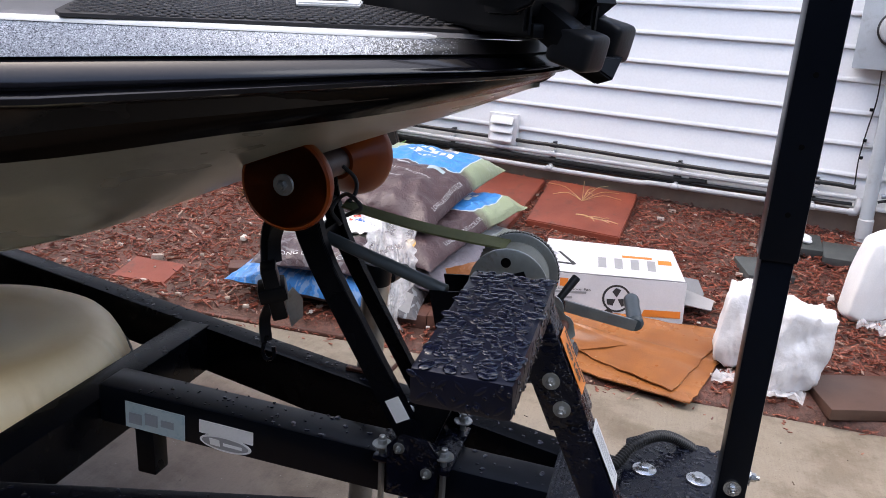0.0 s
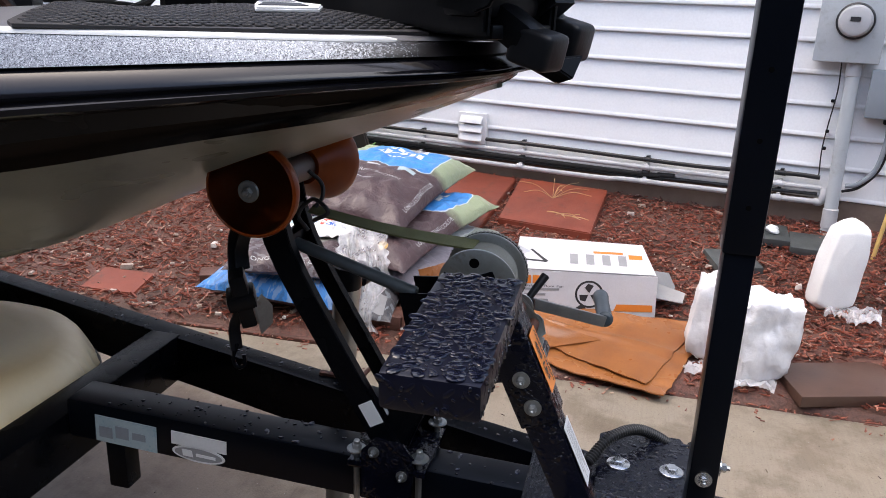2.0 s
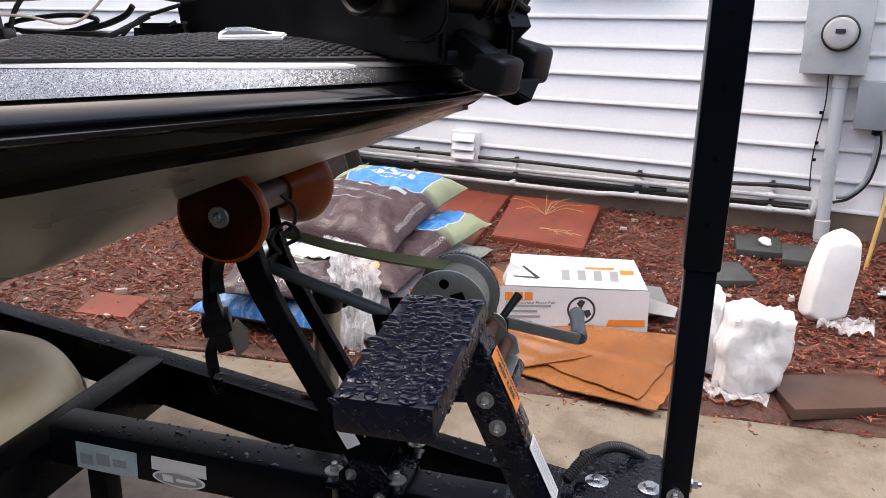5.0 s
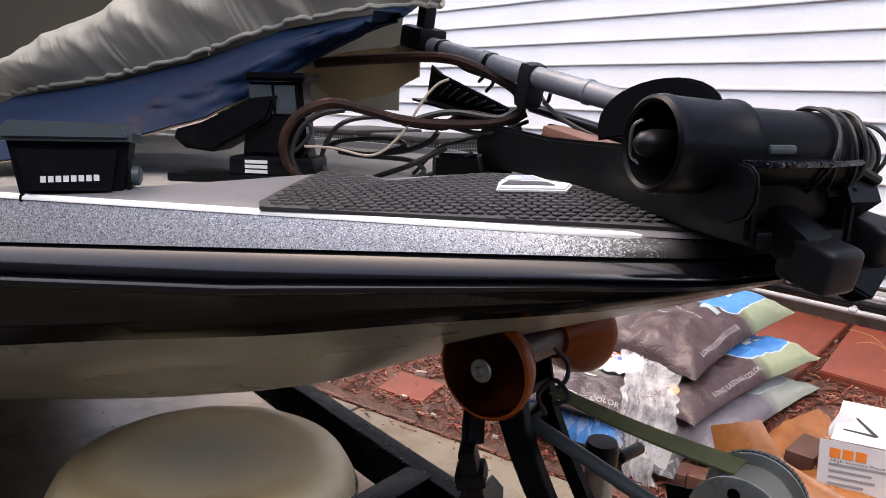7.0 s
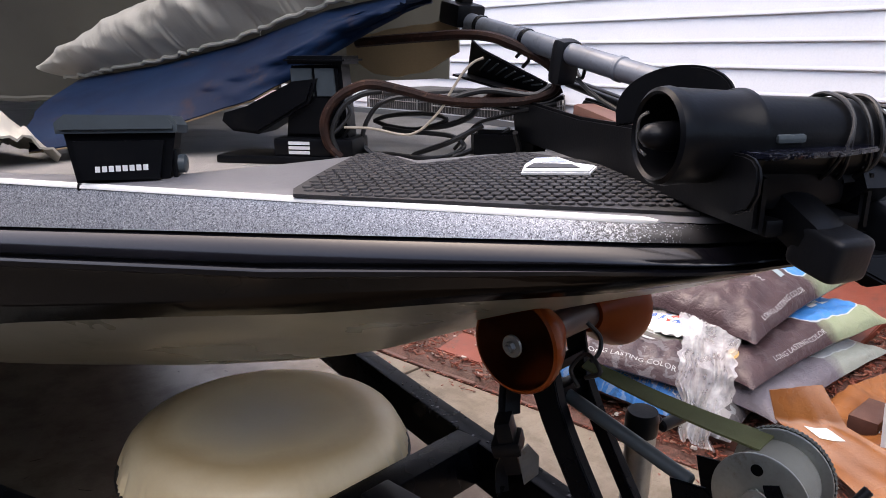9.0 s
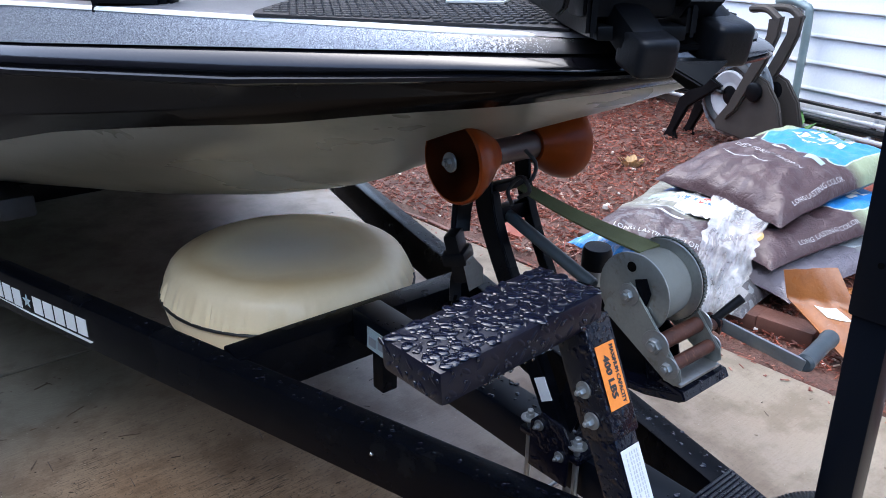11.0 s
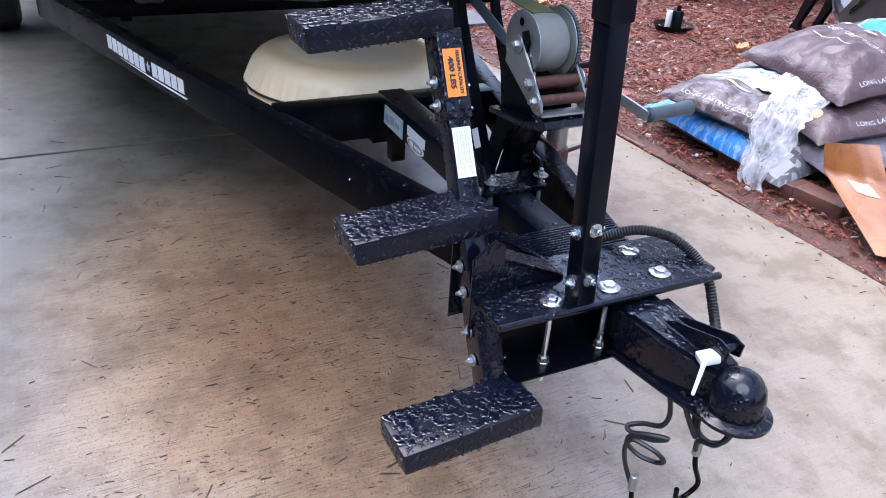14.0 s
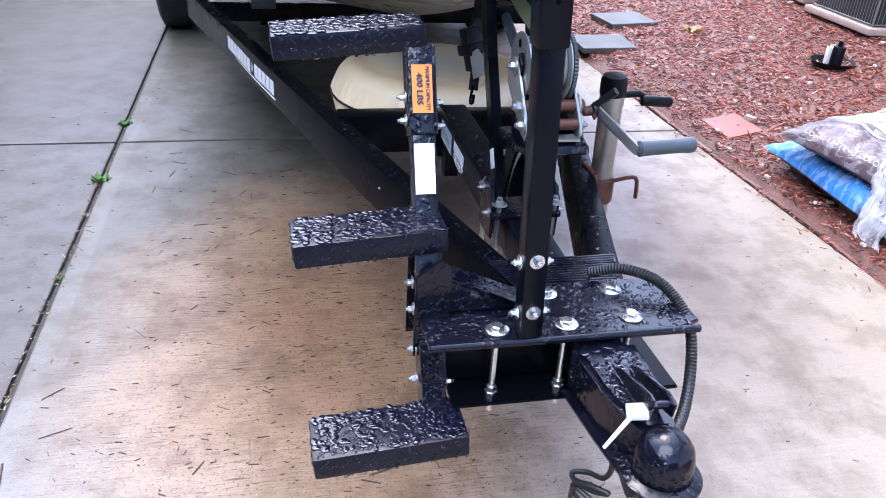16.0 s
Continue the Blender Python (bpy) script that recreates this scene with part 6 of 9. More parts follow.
# hexagon-grip mats on both bow quarters
for side in (-1, 1):
    bm = bmesh.new()
    outline = [(-0.80, 0.378), (-0.782, 0.392), (-0.375, 0.186), (-0.39, 0.15), (-0.60, 0.06), (-0.7, 0.05), (-0.76, 0.20), (-0.87, 0.17), (-0.885, 0.2)]
    poly = [(u, side * v) for u, v in outline]
    plate(bm, poly if side > 0 else list(reversed(poly)), pose(0, 0, 0.0006), 0.004, 0)
    bmesh.ops.subdivide_edges(bm, edges=list(bm.edges), cuts=3, use_grid_fill=True)
    bmesh.ops.triangulate(bm, faces=list(bm.faces))
    for w in bm.verts:
        w.co.z += crown(w.co.x, w.co.y)
    mat = part("grip_mat", bm, MAT_BLACK, boat, "black hexagon-textured grip mat")
    bm = bmesh.new()

    def inside(u, v):
        c = False
        for (u0, v0), (u1, v1) in zip(outline, outline[1:] + outline[:1]):
            if (v0 > v) != (v1 > v) and u < (u1 - u0) * (v - v0) / (v1 - v0) + u0:
                c = not c
        return c

    r = 0.0078
    for i in range(64):
        for j in range(30):
            u, v = -0.9 + i * r * 1.56, 0.02 + j * r * 1.8 + (i % 2) * r * 0.9
            if all(inside(u + a, v + b) for a, b in ((r, 0), (-r, 0), (0, r), (0, -r))):
                lathe(bm, [(r * 0.86, 0), (r * 0.8, 0.0014), (r * 0.6, 0.0018)], pose(u, side * v, crown(u, v) + 0.0044), 6)
    part("hexagon_relief", bm, MAT_BLACK, mat, kind="stuff", smooth=20)
EM = along((-0.6, -0.19, crown(-0.6, -0.19) + 0.006), (-0.525, -0.12, crown(-0.525, -0.12) + 0.006)) @ Matrix.Diagonal((0.6, 0.68, 0.8, 1))
bm = bmesh.new()
plate(bm, [(0.0, 0.0), (0.135, -0.016), (0.155, 0.012), (0.115, 0.03), (0.085, 0.062), (0.035, 0.062), (0.012, 0.036)], EM @ pose(0, 0, 0, 12, 0, 0), 0.008, 0.002)
emblem = part("bow_emblem", bm, LABEL_WHITE, boat, "white and chrome winged bow emblem")
bm = bmesh.new()
plate(bm, [(0.012, 0.014), (0.118, 0.002), (0.105, 0.02), (0.03, 0.032)], EM @ pose(0, 0, 0, 12, 0, 0) @ pose(0, 0, 0.0082), 0.001, 0)
part("emblem_inlay", bm, INK_DARK, emblem)
bm = bmesh.new()
plate(bm, [(0.02, 0.038), (0.1, 0.03), (0.08, 0.055), (0.04, 0.056)], EM @ pose(0, 0, 0, 12, 0, 0) @ pose(0, 0, 0.0082), 0.001, 0)
part("emblem_inlay", bm, BRIGHT, emblem)

# ---- trolling motor stowed on the bow ----
tm = thing("trolling_motor", (-0.5, 0.0, 1.25), "black bow-mount trolling motor folded on its bracket", "trolling motor")
MB = along((-0.80, 0.155, 1.275), (-0.26, -0.2, 1.258))
ln = (Vector((-0.80, 0.155, 0)) - Vector((-0.26, -0.2, 0))).length
bm = bmesh.new()
for y in (-0.062, 0.05):
    plate(bm, [(0.0, 0.0), (ln, 0.0), (ln, 0.05), (ln - 0.1, 0.075), (0.25, 0.062), (0.02, 0.066), (-0.012, 0.04)], MB @ Matrix(((1, 0, 0, 0), (0, 0, 1, y), (0, 1, 0, 0), (0, 0, 0, 1))), 0.012, 0.004)
box(bm, (0.0, -0.05, -0.004), (ln, 0.05, 0.012), 0.003, MB)
part("mount_bracket", bm, PLASTIC, tm)
bm = bmesh.new()
box(bm, (0.2, -0.05, 0.05), (0.42, -0.015, 0.078), 0.006, MB @ pose(0, 0, 0.012, 0, 4, 0))
part("rest_pad", bm, PAD_RED, tm, "red-brown rest pad")
bm = bmesh.new()
for y in (0.02, 0.036):
    rod(bm, MB @ Vector((0.02, y, 0.09)), MB @ Vector((0.5, y, 0.05)), 0.006)
part("guide_rail", bm, PLASTIC, tm)
# shaft
S0, S1 = Vector((-0.98, 0.15, 1.466)), Vector((-0.40, -0.0, 1.348))
bm = bmesh.new()
rod(bm, S0, S0.lerp(S1, 0.92), 0.0165, seg=20)
shaft = part("shaft", bm, PVC_GREY, tm, "weathered grey shaft")
for k, a in enumerate((0.06, 0.24, 0.27, 0.62)):
    bm = bmesh.new()
    d = (S1 - S0).normalized()
    rod(bm, S0.lerp(S1, a), S0.lerp(S1, a) + d * 0.014, 0.0185, seg=20)
    part("collar", bm, PVC_GREY if k % 2 else PLASTIC, shaft)
bm = bmesh.new()
box(bm, (-0.05, -0.03, -0.01), (0.012, 0.03, 0.03), 0.008, along(S0, S1))
box(bm, (-0.035, -0.008, 0.0), (-0.01, 0.016, 0.065), 0.004, along(S0, S1))
part("head_clamp", bm, PLASTIC, tm)
# strap round shaft and loom
bm = bmesh.new()
box(bm, (-0.015, -0.021, -0.05), (0.015, 0.021, 0.0205), 0.013, along(S0.lerp(S1, 0.44), S1))
part("tie_strap", bm, RUBBER, tm, "black hook-and-loop strap")
# lower unit
M0, M1 = Vector((-0.36, -0.312, 1.346)), Vector((-0.235, -0.10, 1.336))
ma = axis(M0, M1)
bm = bmesh.new()
lathe(bm, [(0.030, 0.045), (0.0345, 0.03), (0.036, -0.003), (0.0385, -0.006), (0.042, -0.003), (0.0432, 0.004), (0.042, 0.012), (0.0405, 0.07), (0.043, 0.074), (0.043, 0.08), (0.037, 0.084), (0.037, 0.19), (0.034, 0.212), (0.025, 0.238), (0.01, 0.249), (0, 0.25)], ma, 40)
housing = part("motor_housing", bm, PLASTIC, tm)
bm = bmesh.new()
lathe(bm, [(0.0125, 0.044), (0.0135, 0.01), (0.0125, -0.004), (0.010, -0.014), (0.005, -0.019), (0, -0.02)], ma, 24)
part("prop_nut", bm, RUBBER, housing)
bm = bmesh.new()
tube(bm, [ma @ Vector((0.004, 0.02, -0.012)), ma @ Vector((0.014, 0.012, -0.014)), ma @ Vector((0.016, -0.01, -0.012)), ma @ Vector((0.008, -0.018, -0.008))], 0.0016, 6)
part("shear_pin", bm, BRIGHT, housing)
bm = bmesh.new()
bl = [(0.14 * (0.5 - 0.5 * math.cos(math.pi * k / 16)) , 0.05 * math.sin(math.pi * k / 16) ** 0.7) for k in range(17)]
plate(bm, bl, along((-0.465, -0.20, 1.340), (-0.33, -0.22, 1.366)) @ pose(0, 0, 0, 90, 0, 0), 0.007, 0.002)
part("skeg", bm, PLASTIC, tm, "black curved skeg fin")
lashing = part("cord_knot", tube(bmesh.new(), [ma @ Vector((0.036, 0.018, 0.15)), ma @ Vector((0.043, 0.0, 0.19)), ma @ Vector((0.034, -0.018, 0.23)), ma @ Vector((0.012, -0.03, 0.25))], 0.0035, 8), WIRE_BLACK, tm, "black cord lashed round the motor nose")
for k in range(7):
    hh, rr = 0.165 + 0.0115 * k, (0.0405, 0.0405, 0.0405, 0.0395, 0.0375, 0.034, 0.03)[k]
    bm = bmesh.new()
    tube(bm, [ma @ Vector((rr * math.cos(b), rr * math.sin(b), hh + 0.007 * math.sin(b + 1.9 * k) + 0.003 * math.sin(3 * b + k))) for b in [2 * math.pi * j / 12 for j in range(13)]], 0.002, 7, 3)
    part("cord", bm, WIRE_BLACK, lashing)
# bow end: two bumpers on sloping arms, a tray with a drooping lip between them
BX = MB @ pose(0.636, 0.066, -0.022)     # between the bumpers; x along the bracket, y across, z up
def rounded_block(bm, m, half_size, e=0.5, nu=28, nv=16):
    """A pillow-like block with softly rounded sides."""
    def bend(c):
        return math.copysign(abs(c) ** e, c)
    rows = []
    for j in range(nv + 1):
        b = -math.pi / 2 + math.pi * j / nv
        rows.append([bm.verts.new(m @ Vector((half_size[0] * bend(math.cos(b)) * bend(math.cos(2 * math.pi * i / nu)), half_size[1] * bend(math.cos(b)) * bend(math.sin(2 * math.pi * i / nu)), half_size[2] * bend(math.sin(b))))) for i in range(nu)])
    for j in range(nv):
        for i in range(nu):
            bm.faces.new((rows[j][i], rows[j][(i + 1) % nu], rows[j + 1][(i + 1) % nu], rows[j + 1][i]))
    bmesh.ops.remove_doubles(bm, verts=bm.verts, dist=0.0003)
    bmesh.ops.recalc_face_normals(bm, faces=bm.faces)


for c, top, hs in (((-0.240, -0.216, 1.246), (-0.298, -0.194, 1.292), (0.028, 0.024, 0.0215)), ((-0.222, -0.108, 1.254), (-0.278, -0.092, 1.294), (0.031, 0.025, 0.024))):
    bm = bmesh.new()
    rounded_block(bm, pose(*c, 0, 12, -24), hs, 0.3)
    part("bow_bumper", bm, RUBBER, tm, "black moulded rubber bow bumper", smooth=70)
    bm = bmesh.new()
    beam(bm, Vector(c) + Vector((0.0, 0.0, 0.002)), Vector(top) + Vector((-0.03, 0.008, 0.012)), 0.046, 0.04, 0.014)
    part("bumper_arm", bm, PLASTIC, tm)
bm = bmesh.new()
plate(bm, [(-0.15, -0.03), (-0.004, -0.03), (-0.004, 0.03), (-0.15, 0.03)], BX @ pose(0, 0, 0.004, 0, 10, 0), 0.008, 0.002)
part("tray", bm, PLASTIC, tm)
bm = bmesh.new()
vs = [bm.verts.new(BX @ Vector(p)) for p in ((-0.03, -0.045, -0.006), (-0.03, 0.03, -0.006), (0.028, 0.03, 0.0), (0.026, -0.046, -0.002), (0.024, -0.012, -0.034), (0.041, -0.002, -0.026))]
for f in ((0, 1, 2, 3), (3, 2, 5), (0, 3, 5, 4), (1, 0, 4), (2, 1, 4, 5)):
    bm.faces.new([vs[k] for k in f])
bmesh.ops.recalc_face_normals(bm, faces=bm.faces)
bmesh.ops.bevel(bm, geom=list(bm.edges), offset=0.002, segments=2, affect="EDGES")
part("drooping_lip", bm, PLASTIC, tm)
# shelf plate beside the motor with a hanging skirt whose free corner is rounded
SK = Matrix(((0.861, 0, -0.508, -0.3346), (-0.508, 0, -0.861, -0.269), (0, 1, 0, 0), (0, 0, 0, 1)))      # x out from the motor, y up
bm = bmesh.new()
plate(bm, [(-0.012, 1.288), (0.045, 1.282), (0.066, 1.29), (0.0745, 1.304), (0.0755, 1.318), (0.073, 1.327), (0.066, 1.333), (0.055, 1.335), (-0.012, 1.335)], SK, 0.006, 0.002)
part("skirt_plate", bm, PLASTIC, tm)
SH = Matrix(((0.861, -0.508, 0, -0.3346), (-0.508, -0.861, 0, -0.269), (0, 0, -1, 1.336), (0, 0, 0, 1)))      # x out from the motor, y back against its nose
bm = bmesh.new()
plate(bm, [(-0.01, 0.0), (0.062, 0.0), (0.07, -0.01), (0.068, -0.085), (0.05, -0.14), (0.0, -0.15)], SH, 0.005, 0.0015)
shelf = part("stay_plate", bm, BLACK_WET, tm, "wet black shelf plate beside the motor")
bm = bmesh.new()
box(bm, (0.02, -0.07, -0.012), (0.04, -0.04, -0.004), 0.003, SH)
part("buckle", bm, GREY_GRIP, shelf, "grey buckle")
bm = bmesh.new()
box(bm, (-0.04, -0.14, 0.005), (0.02, -0.03, 0.06), 0.012, SH)
part("motor_rest", bm, PLASTIC, tm)
bm = bmesh.new()
tube(bm, [(-0.30, -0.215, 1.33), (-0.265, -0.185, 1.335), (-0.235, -0.155, 1.328), (-0.215, -0.13, 1.315)], 0.005, 8)
part("pull_cord", bm, WIRE_BLACK, tm)
bm = bmesh.new()
prof = [(-0.02, -0.03), (0.05, -0.035), (0.075, -0.015), (0.06, 0.012), (0.02, 0.028), (-0.02, 0.022)]
plate(bm, prof, BX @ Matrix(((1, 0, 0, -0.06), (0, 0, 1, -0.03), (0, 1, 0, 0.075), (0, 0, 0, 1))), 0.06, 0.012)
part("cradle_pad", bm, RUBBER, tm)

# steering loom and cables
cables = thing("steering_cables", (-0.85, 0.05, 1.24), "brown corrugated steering loom and loose black cables", "cables")
for pts, r, mat_, nm in (
        ([(-1.109, 0.002, 1.43), (-1.042, 0.023, 1.435), (-0.977, 0.042, 1.439), (-0.911, 0.063, 1.442), (-0.861, 0.078, 1.437), (-0.816, 0.092, 1.42), (-0.771, 0.105, 1.396), (-0.756, 0.11, 1.374)], 0.0085, LOOM, "loom"),
        ([(-0.748, 0.098, 1.372), (-0.755, 0.092, 1.354), (-0.786, 0.064, 1.341), (-0.837, 0.018, 1.338), (-0.889, -0.028, 1.343), (-0.927, -0.063, 1.356), (-0.965, -0.097, 1.366), (-0.99, -0.12, 1.357), (-1.01, -0.138, 1.337), (-1.021, -0.148, 1.306), (-1.017, -0.144, 1.272), (-1.003, -0.131, 1.251)], 0.0078, LOOM, "loom"),
        ([(-0.755, 0.092, 1.363), (-0.777, 0.072, 1.349), (-0.825, 0.029, 1.356), (-0.851, 0.006, 1.352), (-0.879, -0.02, 1.34)], 0.005, WIRE_BLACK, "cable"),
        ([(-0.751, 0.112, 1.359), (-0.773, 0.092, 1.345), (-0.821, 0.049, 1.352), (-0.85, 0.03, 1.335), (-0.9, -0.01, 1.34)], 0.008, LOOM, "loom"),
        ([(-0.952, -0.086, 1.356), (-0.978, -0.109, 1.349), (-1, -0.129, 1.328), (-1.012, -0.14, 1.289), (-1.006, -0.134, 1.259)], 0.0045, WIRE_BLACK, "cable"),
        ([(-0.996, -0.126, 1.341), (-0.99, -0.12, 1.323), (-0.999, -0.129, 1.303), (-1.01, -0.138, 1.29)], 0.003, WIRE_BLACK, "cable"),
        ([(-1.238, 0.16, 1.277), (-1.194, 0.16, 1.289), (-1.105, 0.16, 1.298), (-1.048, 0.16, 1.295), (-1.045, 0.16, 1.285), (-1.118, 0.16, 1.267), (-1.194, 0.16, 1.268), (-1.238, 0.16, 1.276)], 0.0045, WIRE_BLACK, "cable"),
        ([(-0.962, 0.16, 1.316), (-0.982, 0.16, 1.298), (-1.034, 0.16, 1.28), (-1.097, 0.16, 1.27)], 0.0055, WIRE_BLACK, "cable"),
        ([(-1.066, -0.049, 1.2425), (-1.036, -0.046, 1.2425), (-1.026, -0.009, 1.2425), (-0.963, -0.008, 1.2425), (-0.925, 0.019, 1.2425), (-0.956, 0.101, 1.2425), (-0.961, 0.121, 1.252), (-0.988, 0.121, 1.265), (-1.041, 0.121, 1.267), (-1.104, 0.121, 1.266), (-1.17, 0.121, 1.269)], 0.0045, WIRE_BLACK, "cable"),
        ([(-0.85, 0.04, 1.30), (-0.9, 0.01, 1.27), (-1.0, 0.03, 1.236), (-0.93, 0.12, 1.236), (-0.82, 0.09, 1.25), (-0.8, 0.06, 1.29)], 0.0045, WIRE_BLACK, "cable"),
        ([(-0.84, 0.1, 1.29), (-0.93, 0.06, 1.24), (-0.98, -0.06, 1.235), (-0.9, -0.09, 1.235), (-0.84, -0.02, 1.235)], 0.0045, WIRE_BLACK, "cable"),
        ([(-0.998, -0.127, 1.299), (-0.964, -0.097, 1.297), (-0.929, -0.065, 1.287), (-0.91, -0.048, 1.293), (-0.894, -0.034, 1.311), (-0.881, -0.021, 1.333), (-0.871, -0.013, 1.356), (-0.858, -0.001, 1.383), (-0.846, 0.01, 1.399), (-0.834, 0.02, 1.406)], 0.0021, WIRE_TAN, "rope"),
        ([(-0.8, 0.14, 1.42), (-0.76, 0.15, 1.4), (-0.72, 0.12, 1.375), (-0.7, 0.1, 1.39)], 0.003, WIRE_BLACK, "cable"),
        ([(-0.95, 0.15, 1.47), (-0.9, 0.14, 1.43), (-0.84, 0.15, 1.41), (-0.78, 0.12, 1.39)], 0.0035, WIRE_BLACK, "cable"),
        ([(-1.0, -0.11, 1.3), (-1.02, -0.12, 1.27), (-1.0, -0.14, 1.25), (-0.98, -0.12, 1.236)], 0.003, WIRE_BLACK, "cable")):
    bm = bmesh.new()
    tube(bm, pts, r, 8, 16 if nm == "loom" else 10, 0.03 if nm == "loom" else 0)
    part(nm, bm, mat_, cables)
bm = bmesh.new()
TR = along((-1.02, 0.205, 1.375), (-0.83, 0.185, 1.342)) @ pose(0, 0, 0, 90, 0, 0)
plate(bm, [(0.0, 0.0), (0.19, 0.0), (0.195, 0.022), (0.03, 0.05), (0.0, 0.062)], TR, 0.008, 0.002)
plate(bm, [(0.0, -0.004), (0.195, -0.004), (0.195, 0.0), (0.0, 0.0)], TR, 0.045, 0.0015)
tray = part("cable_tray", bm, PLASTIC, cables, "black slotted cable tray")
for k in range(7):
    bm = bmesh.new()
    beam(bm, TR @ Vector((0.035 + 0.022 * k, 0.012, 0.010)), TR @ Vector((0.058 + 0.022 * k, 0.036 - 0.003 * k, 0.010)), 0.004, 0.003, 0.001)
    part("tray_rib", bm, GREY_GRIP, tray)
for pts, r in (([(-0.93, 0.15, 1.455), (-0.89, 0.12, 1.44), (-0.86, 0.13, 1.445), (-0.85, 0.155, 1.43), (-0.87, 0.15, 1.405)], 0.003),
               ([(-0.845, 0.12, 1.425), (-0.835, 0.1, 1.44), (-0.815, 0.1, 1.43), (-0.82, 0.12, 1.405), (-0.84, 0.13, 1.39)], 0.003),
               ([(-0.75, 0.1, 1.335), (-0.8, 0.06, 1.325), (-0.87, 0.05, 1.335), (-0.95, 0.0, 1.345), (-1.0, -0.05, 1.33), (-1.02, -0.07, 1.27), (-0.99, -0.05, 1.235)], 0.004),
               ([(-0.75, 0.12, 1.345), (-0.79, 0.11, 1.33), (-0.86, 0.1, 1.31), (-0.93, 0.12, 1.29), (-1.0, 0.14, 1.24)], 0.0035),
               ([(-0.70, 0.08, 1.375), (-0.66, 0.06, 1.355), (-0.60, 0.035, 1.335), (-0.54, 0.015, 1.322)], 0.0035)):
    bm = bmesh.new()
    tube(bm, pts, r, 7, 8)
    part("cable", bm, WIRE_BLACK, cables)

# fish finder
finder = thing("fish_finder", (-0.975, -0.435, 1.25), "black fish finder display with grey cover", "fish finder")
FM = along((-1.09, -0.522, 1.240), (-0.99, -0.412, 1.240)) @ pose(0, 0, 0, -6, 0, 0) @ Matrix.Diagonal((0.96, 0.96, 1.16, 1))
bm = bmesh.new()
plate(bm, [(0.016, 0.002), (0.136, 0.002), (0.148, 0.064), (0.001, 0.064)], FM @ pose(0, 0.034, 0, 90, 0, 0), 0.06, 0.011)
part("body", bm, PLASTIC, finder)
bm = bmesh.new()
plate(bm, [(-0.005, 0.063), (0.153, 0.063), (0.154, 0.072), (0.146, 0.082), (0.008, 0.084), (-0.006, 0.075)], FM @ pose(0, 0.04, 0, 90, 0, 0), 0.072, 0.005)
part("cover", bm, GREY_GRIP, finder, "dark grey snap-on cover")
bm = bmesh.new()
for k in range(8):
    plate(bm, [(0.043 + k * 0.009, 0.020 + k * 0.0003), (0.0495 + k * 0.009, 0.020 + k * 0.0003), (0.0495 + k * 0.009, 0.0265 + k * 0.0003), (0.043 + k * 0.009, 0.0265 + k * 0.0003)], FM @ pose(0, -0.0262, 0, 90, 0, 0), 0.0004, 0)
part("print", bm, LABEL_WHITE, finder)
bm = bmesh.new()
lathe(bm, [(0.010, 0), (0.0125, 0.002), (0.0125, 0.010), (0.009, 0.012)], axis(FM @ Vector((0.145, 0.004, 0.028)), FM @ Vector((0.25, 0.004, 0.028))), 18)
part("tilt_knob", bm, GREY_GRIP, finder)
bm = bmesh.new()
box(bm, (0.014, -0.018, -0.001), (0.142, 0.02, 0.008), 0.003, FM)
box(bm, (0.141, -0.01, 0.0), (0.147, 0.02, 0.045), 0.002, FM)
part("gimbal", bm, PLASTIC, finder)

# foot pedal
pedal = thing("foot_pedal", (-1.07, -0.15, 1.238), "black foot pedal for the trolling motor, tipped up", "foot pedal")
PM = along((-1.20, -0.20, 1.238), (-0.99, -0.075, 1.238)) @ Matrix.Diagonal((0.9, 0.9, 0.94, 1))
bm = bmesh.new()
box(bm, (-0.01, -0.055, 0), (0.27, 0.055, 0.014), 0.004, PM)
box(bm, (0.1, -0.048, 0.012), (0.25, 0.048, 0.045), 0.006, PM)
base = part("base", bm, PLASTIC, pedal)
bm = bmesh.new()
plate(bm, [(0.0, 0.072), (0.02, 0.055), (0.07, 0.05), (0.17, 0.105), (0.185, 0.145), (0.14, 0.14), (0.05, 0.098), (0.005, 0.086)], PM @ Matrix(((1, 0, 0, 0), (0, 0, 1, -0.046), (0, 1, 0, 0), (0, 0, 0, 1))), 0.09, 0.005)
part("tread", bm, PLASTIC, pedal)
bm = bmesh.new()
plate(bm, [(0.118, 0.045), (0.235, 0.045), (0.225, 0.168), (0.132, 0.166)], PM @ Matrix(((1, 0, 0, 0), (0, 0, 1, -0.03), (0, 1, 0, 0), (0, 0, 0, 1))), 0.06, 0.006)
cheek = part("side_cheek", bm, PLASTIC, pedal)
for x0, x1 in ((0.137, 0.177), (0.182, 0.218)):
    bm = bmesh.new()
    plate(bm, [(x0, 0.115), (x1, 0.115), (x1 - 0.004, 0.162), (x0 - 0.004, 0.162)], PM @ Matrix(((1, 0, 0, 0), (0, 0, 1, -0.034), (0, 1, 0, 0), (0, 0, 0, 1))), 0.004, 0.001)
    part("grip_panel", bm, GREY_GRIP, cheek)
bm = bmesh.new()
plate(bm, [(0.126, -0.045), (0.238, -0.045), (0.243, 0.045), (0.126, 0.045)], PM @ pose(0, 0, 0.168), 0.014, 0.005)
part("toe_cap", bm, PLASTIC, pedal)
for k in range(3):
    bm = bmesh.new()
    box(bm, (0.13, -0.0496, 0.018 + 0.008 * k), (0.17, -0.0486, 0.0235 + 0.008 * k), 0, PM)
    part("print_bar", bm, LABEL_WHITE, base)
bm = bmesh.new()
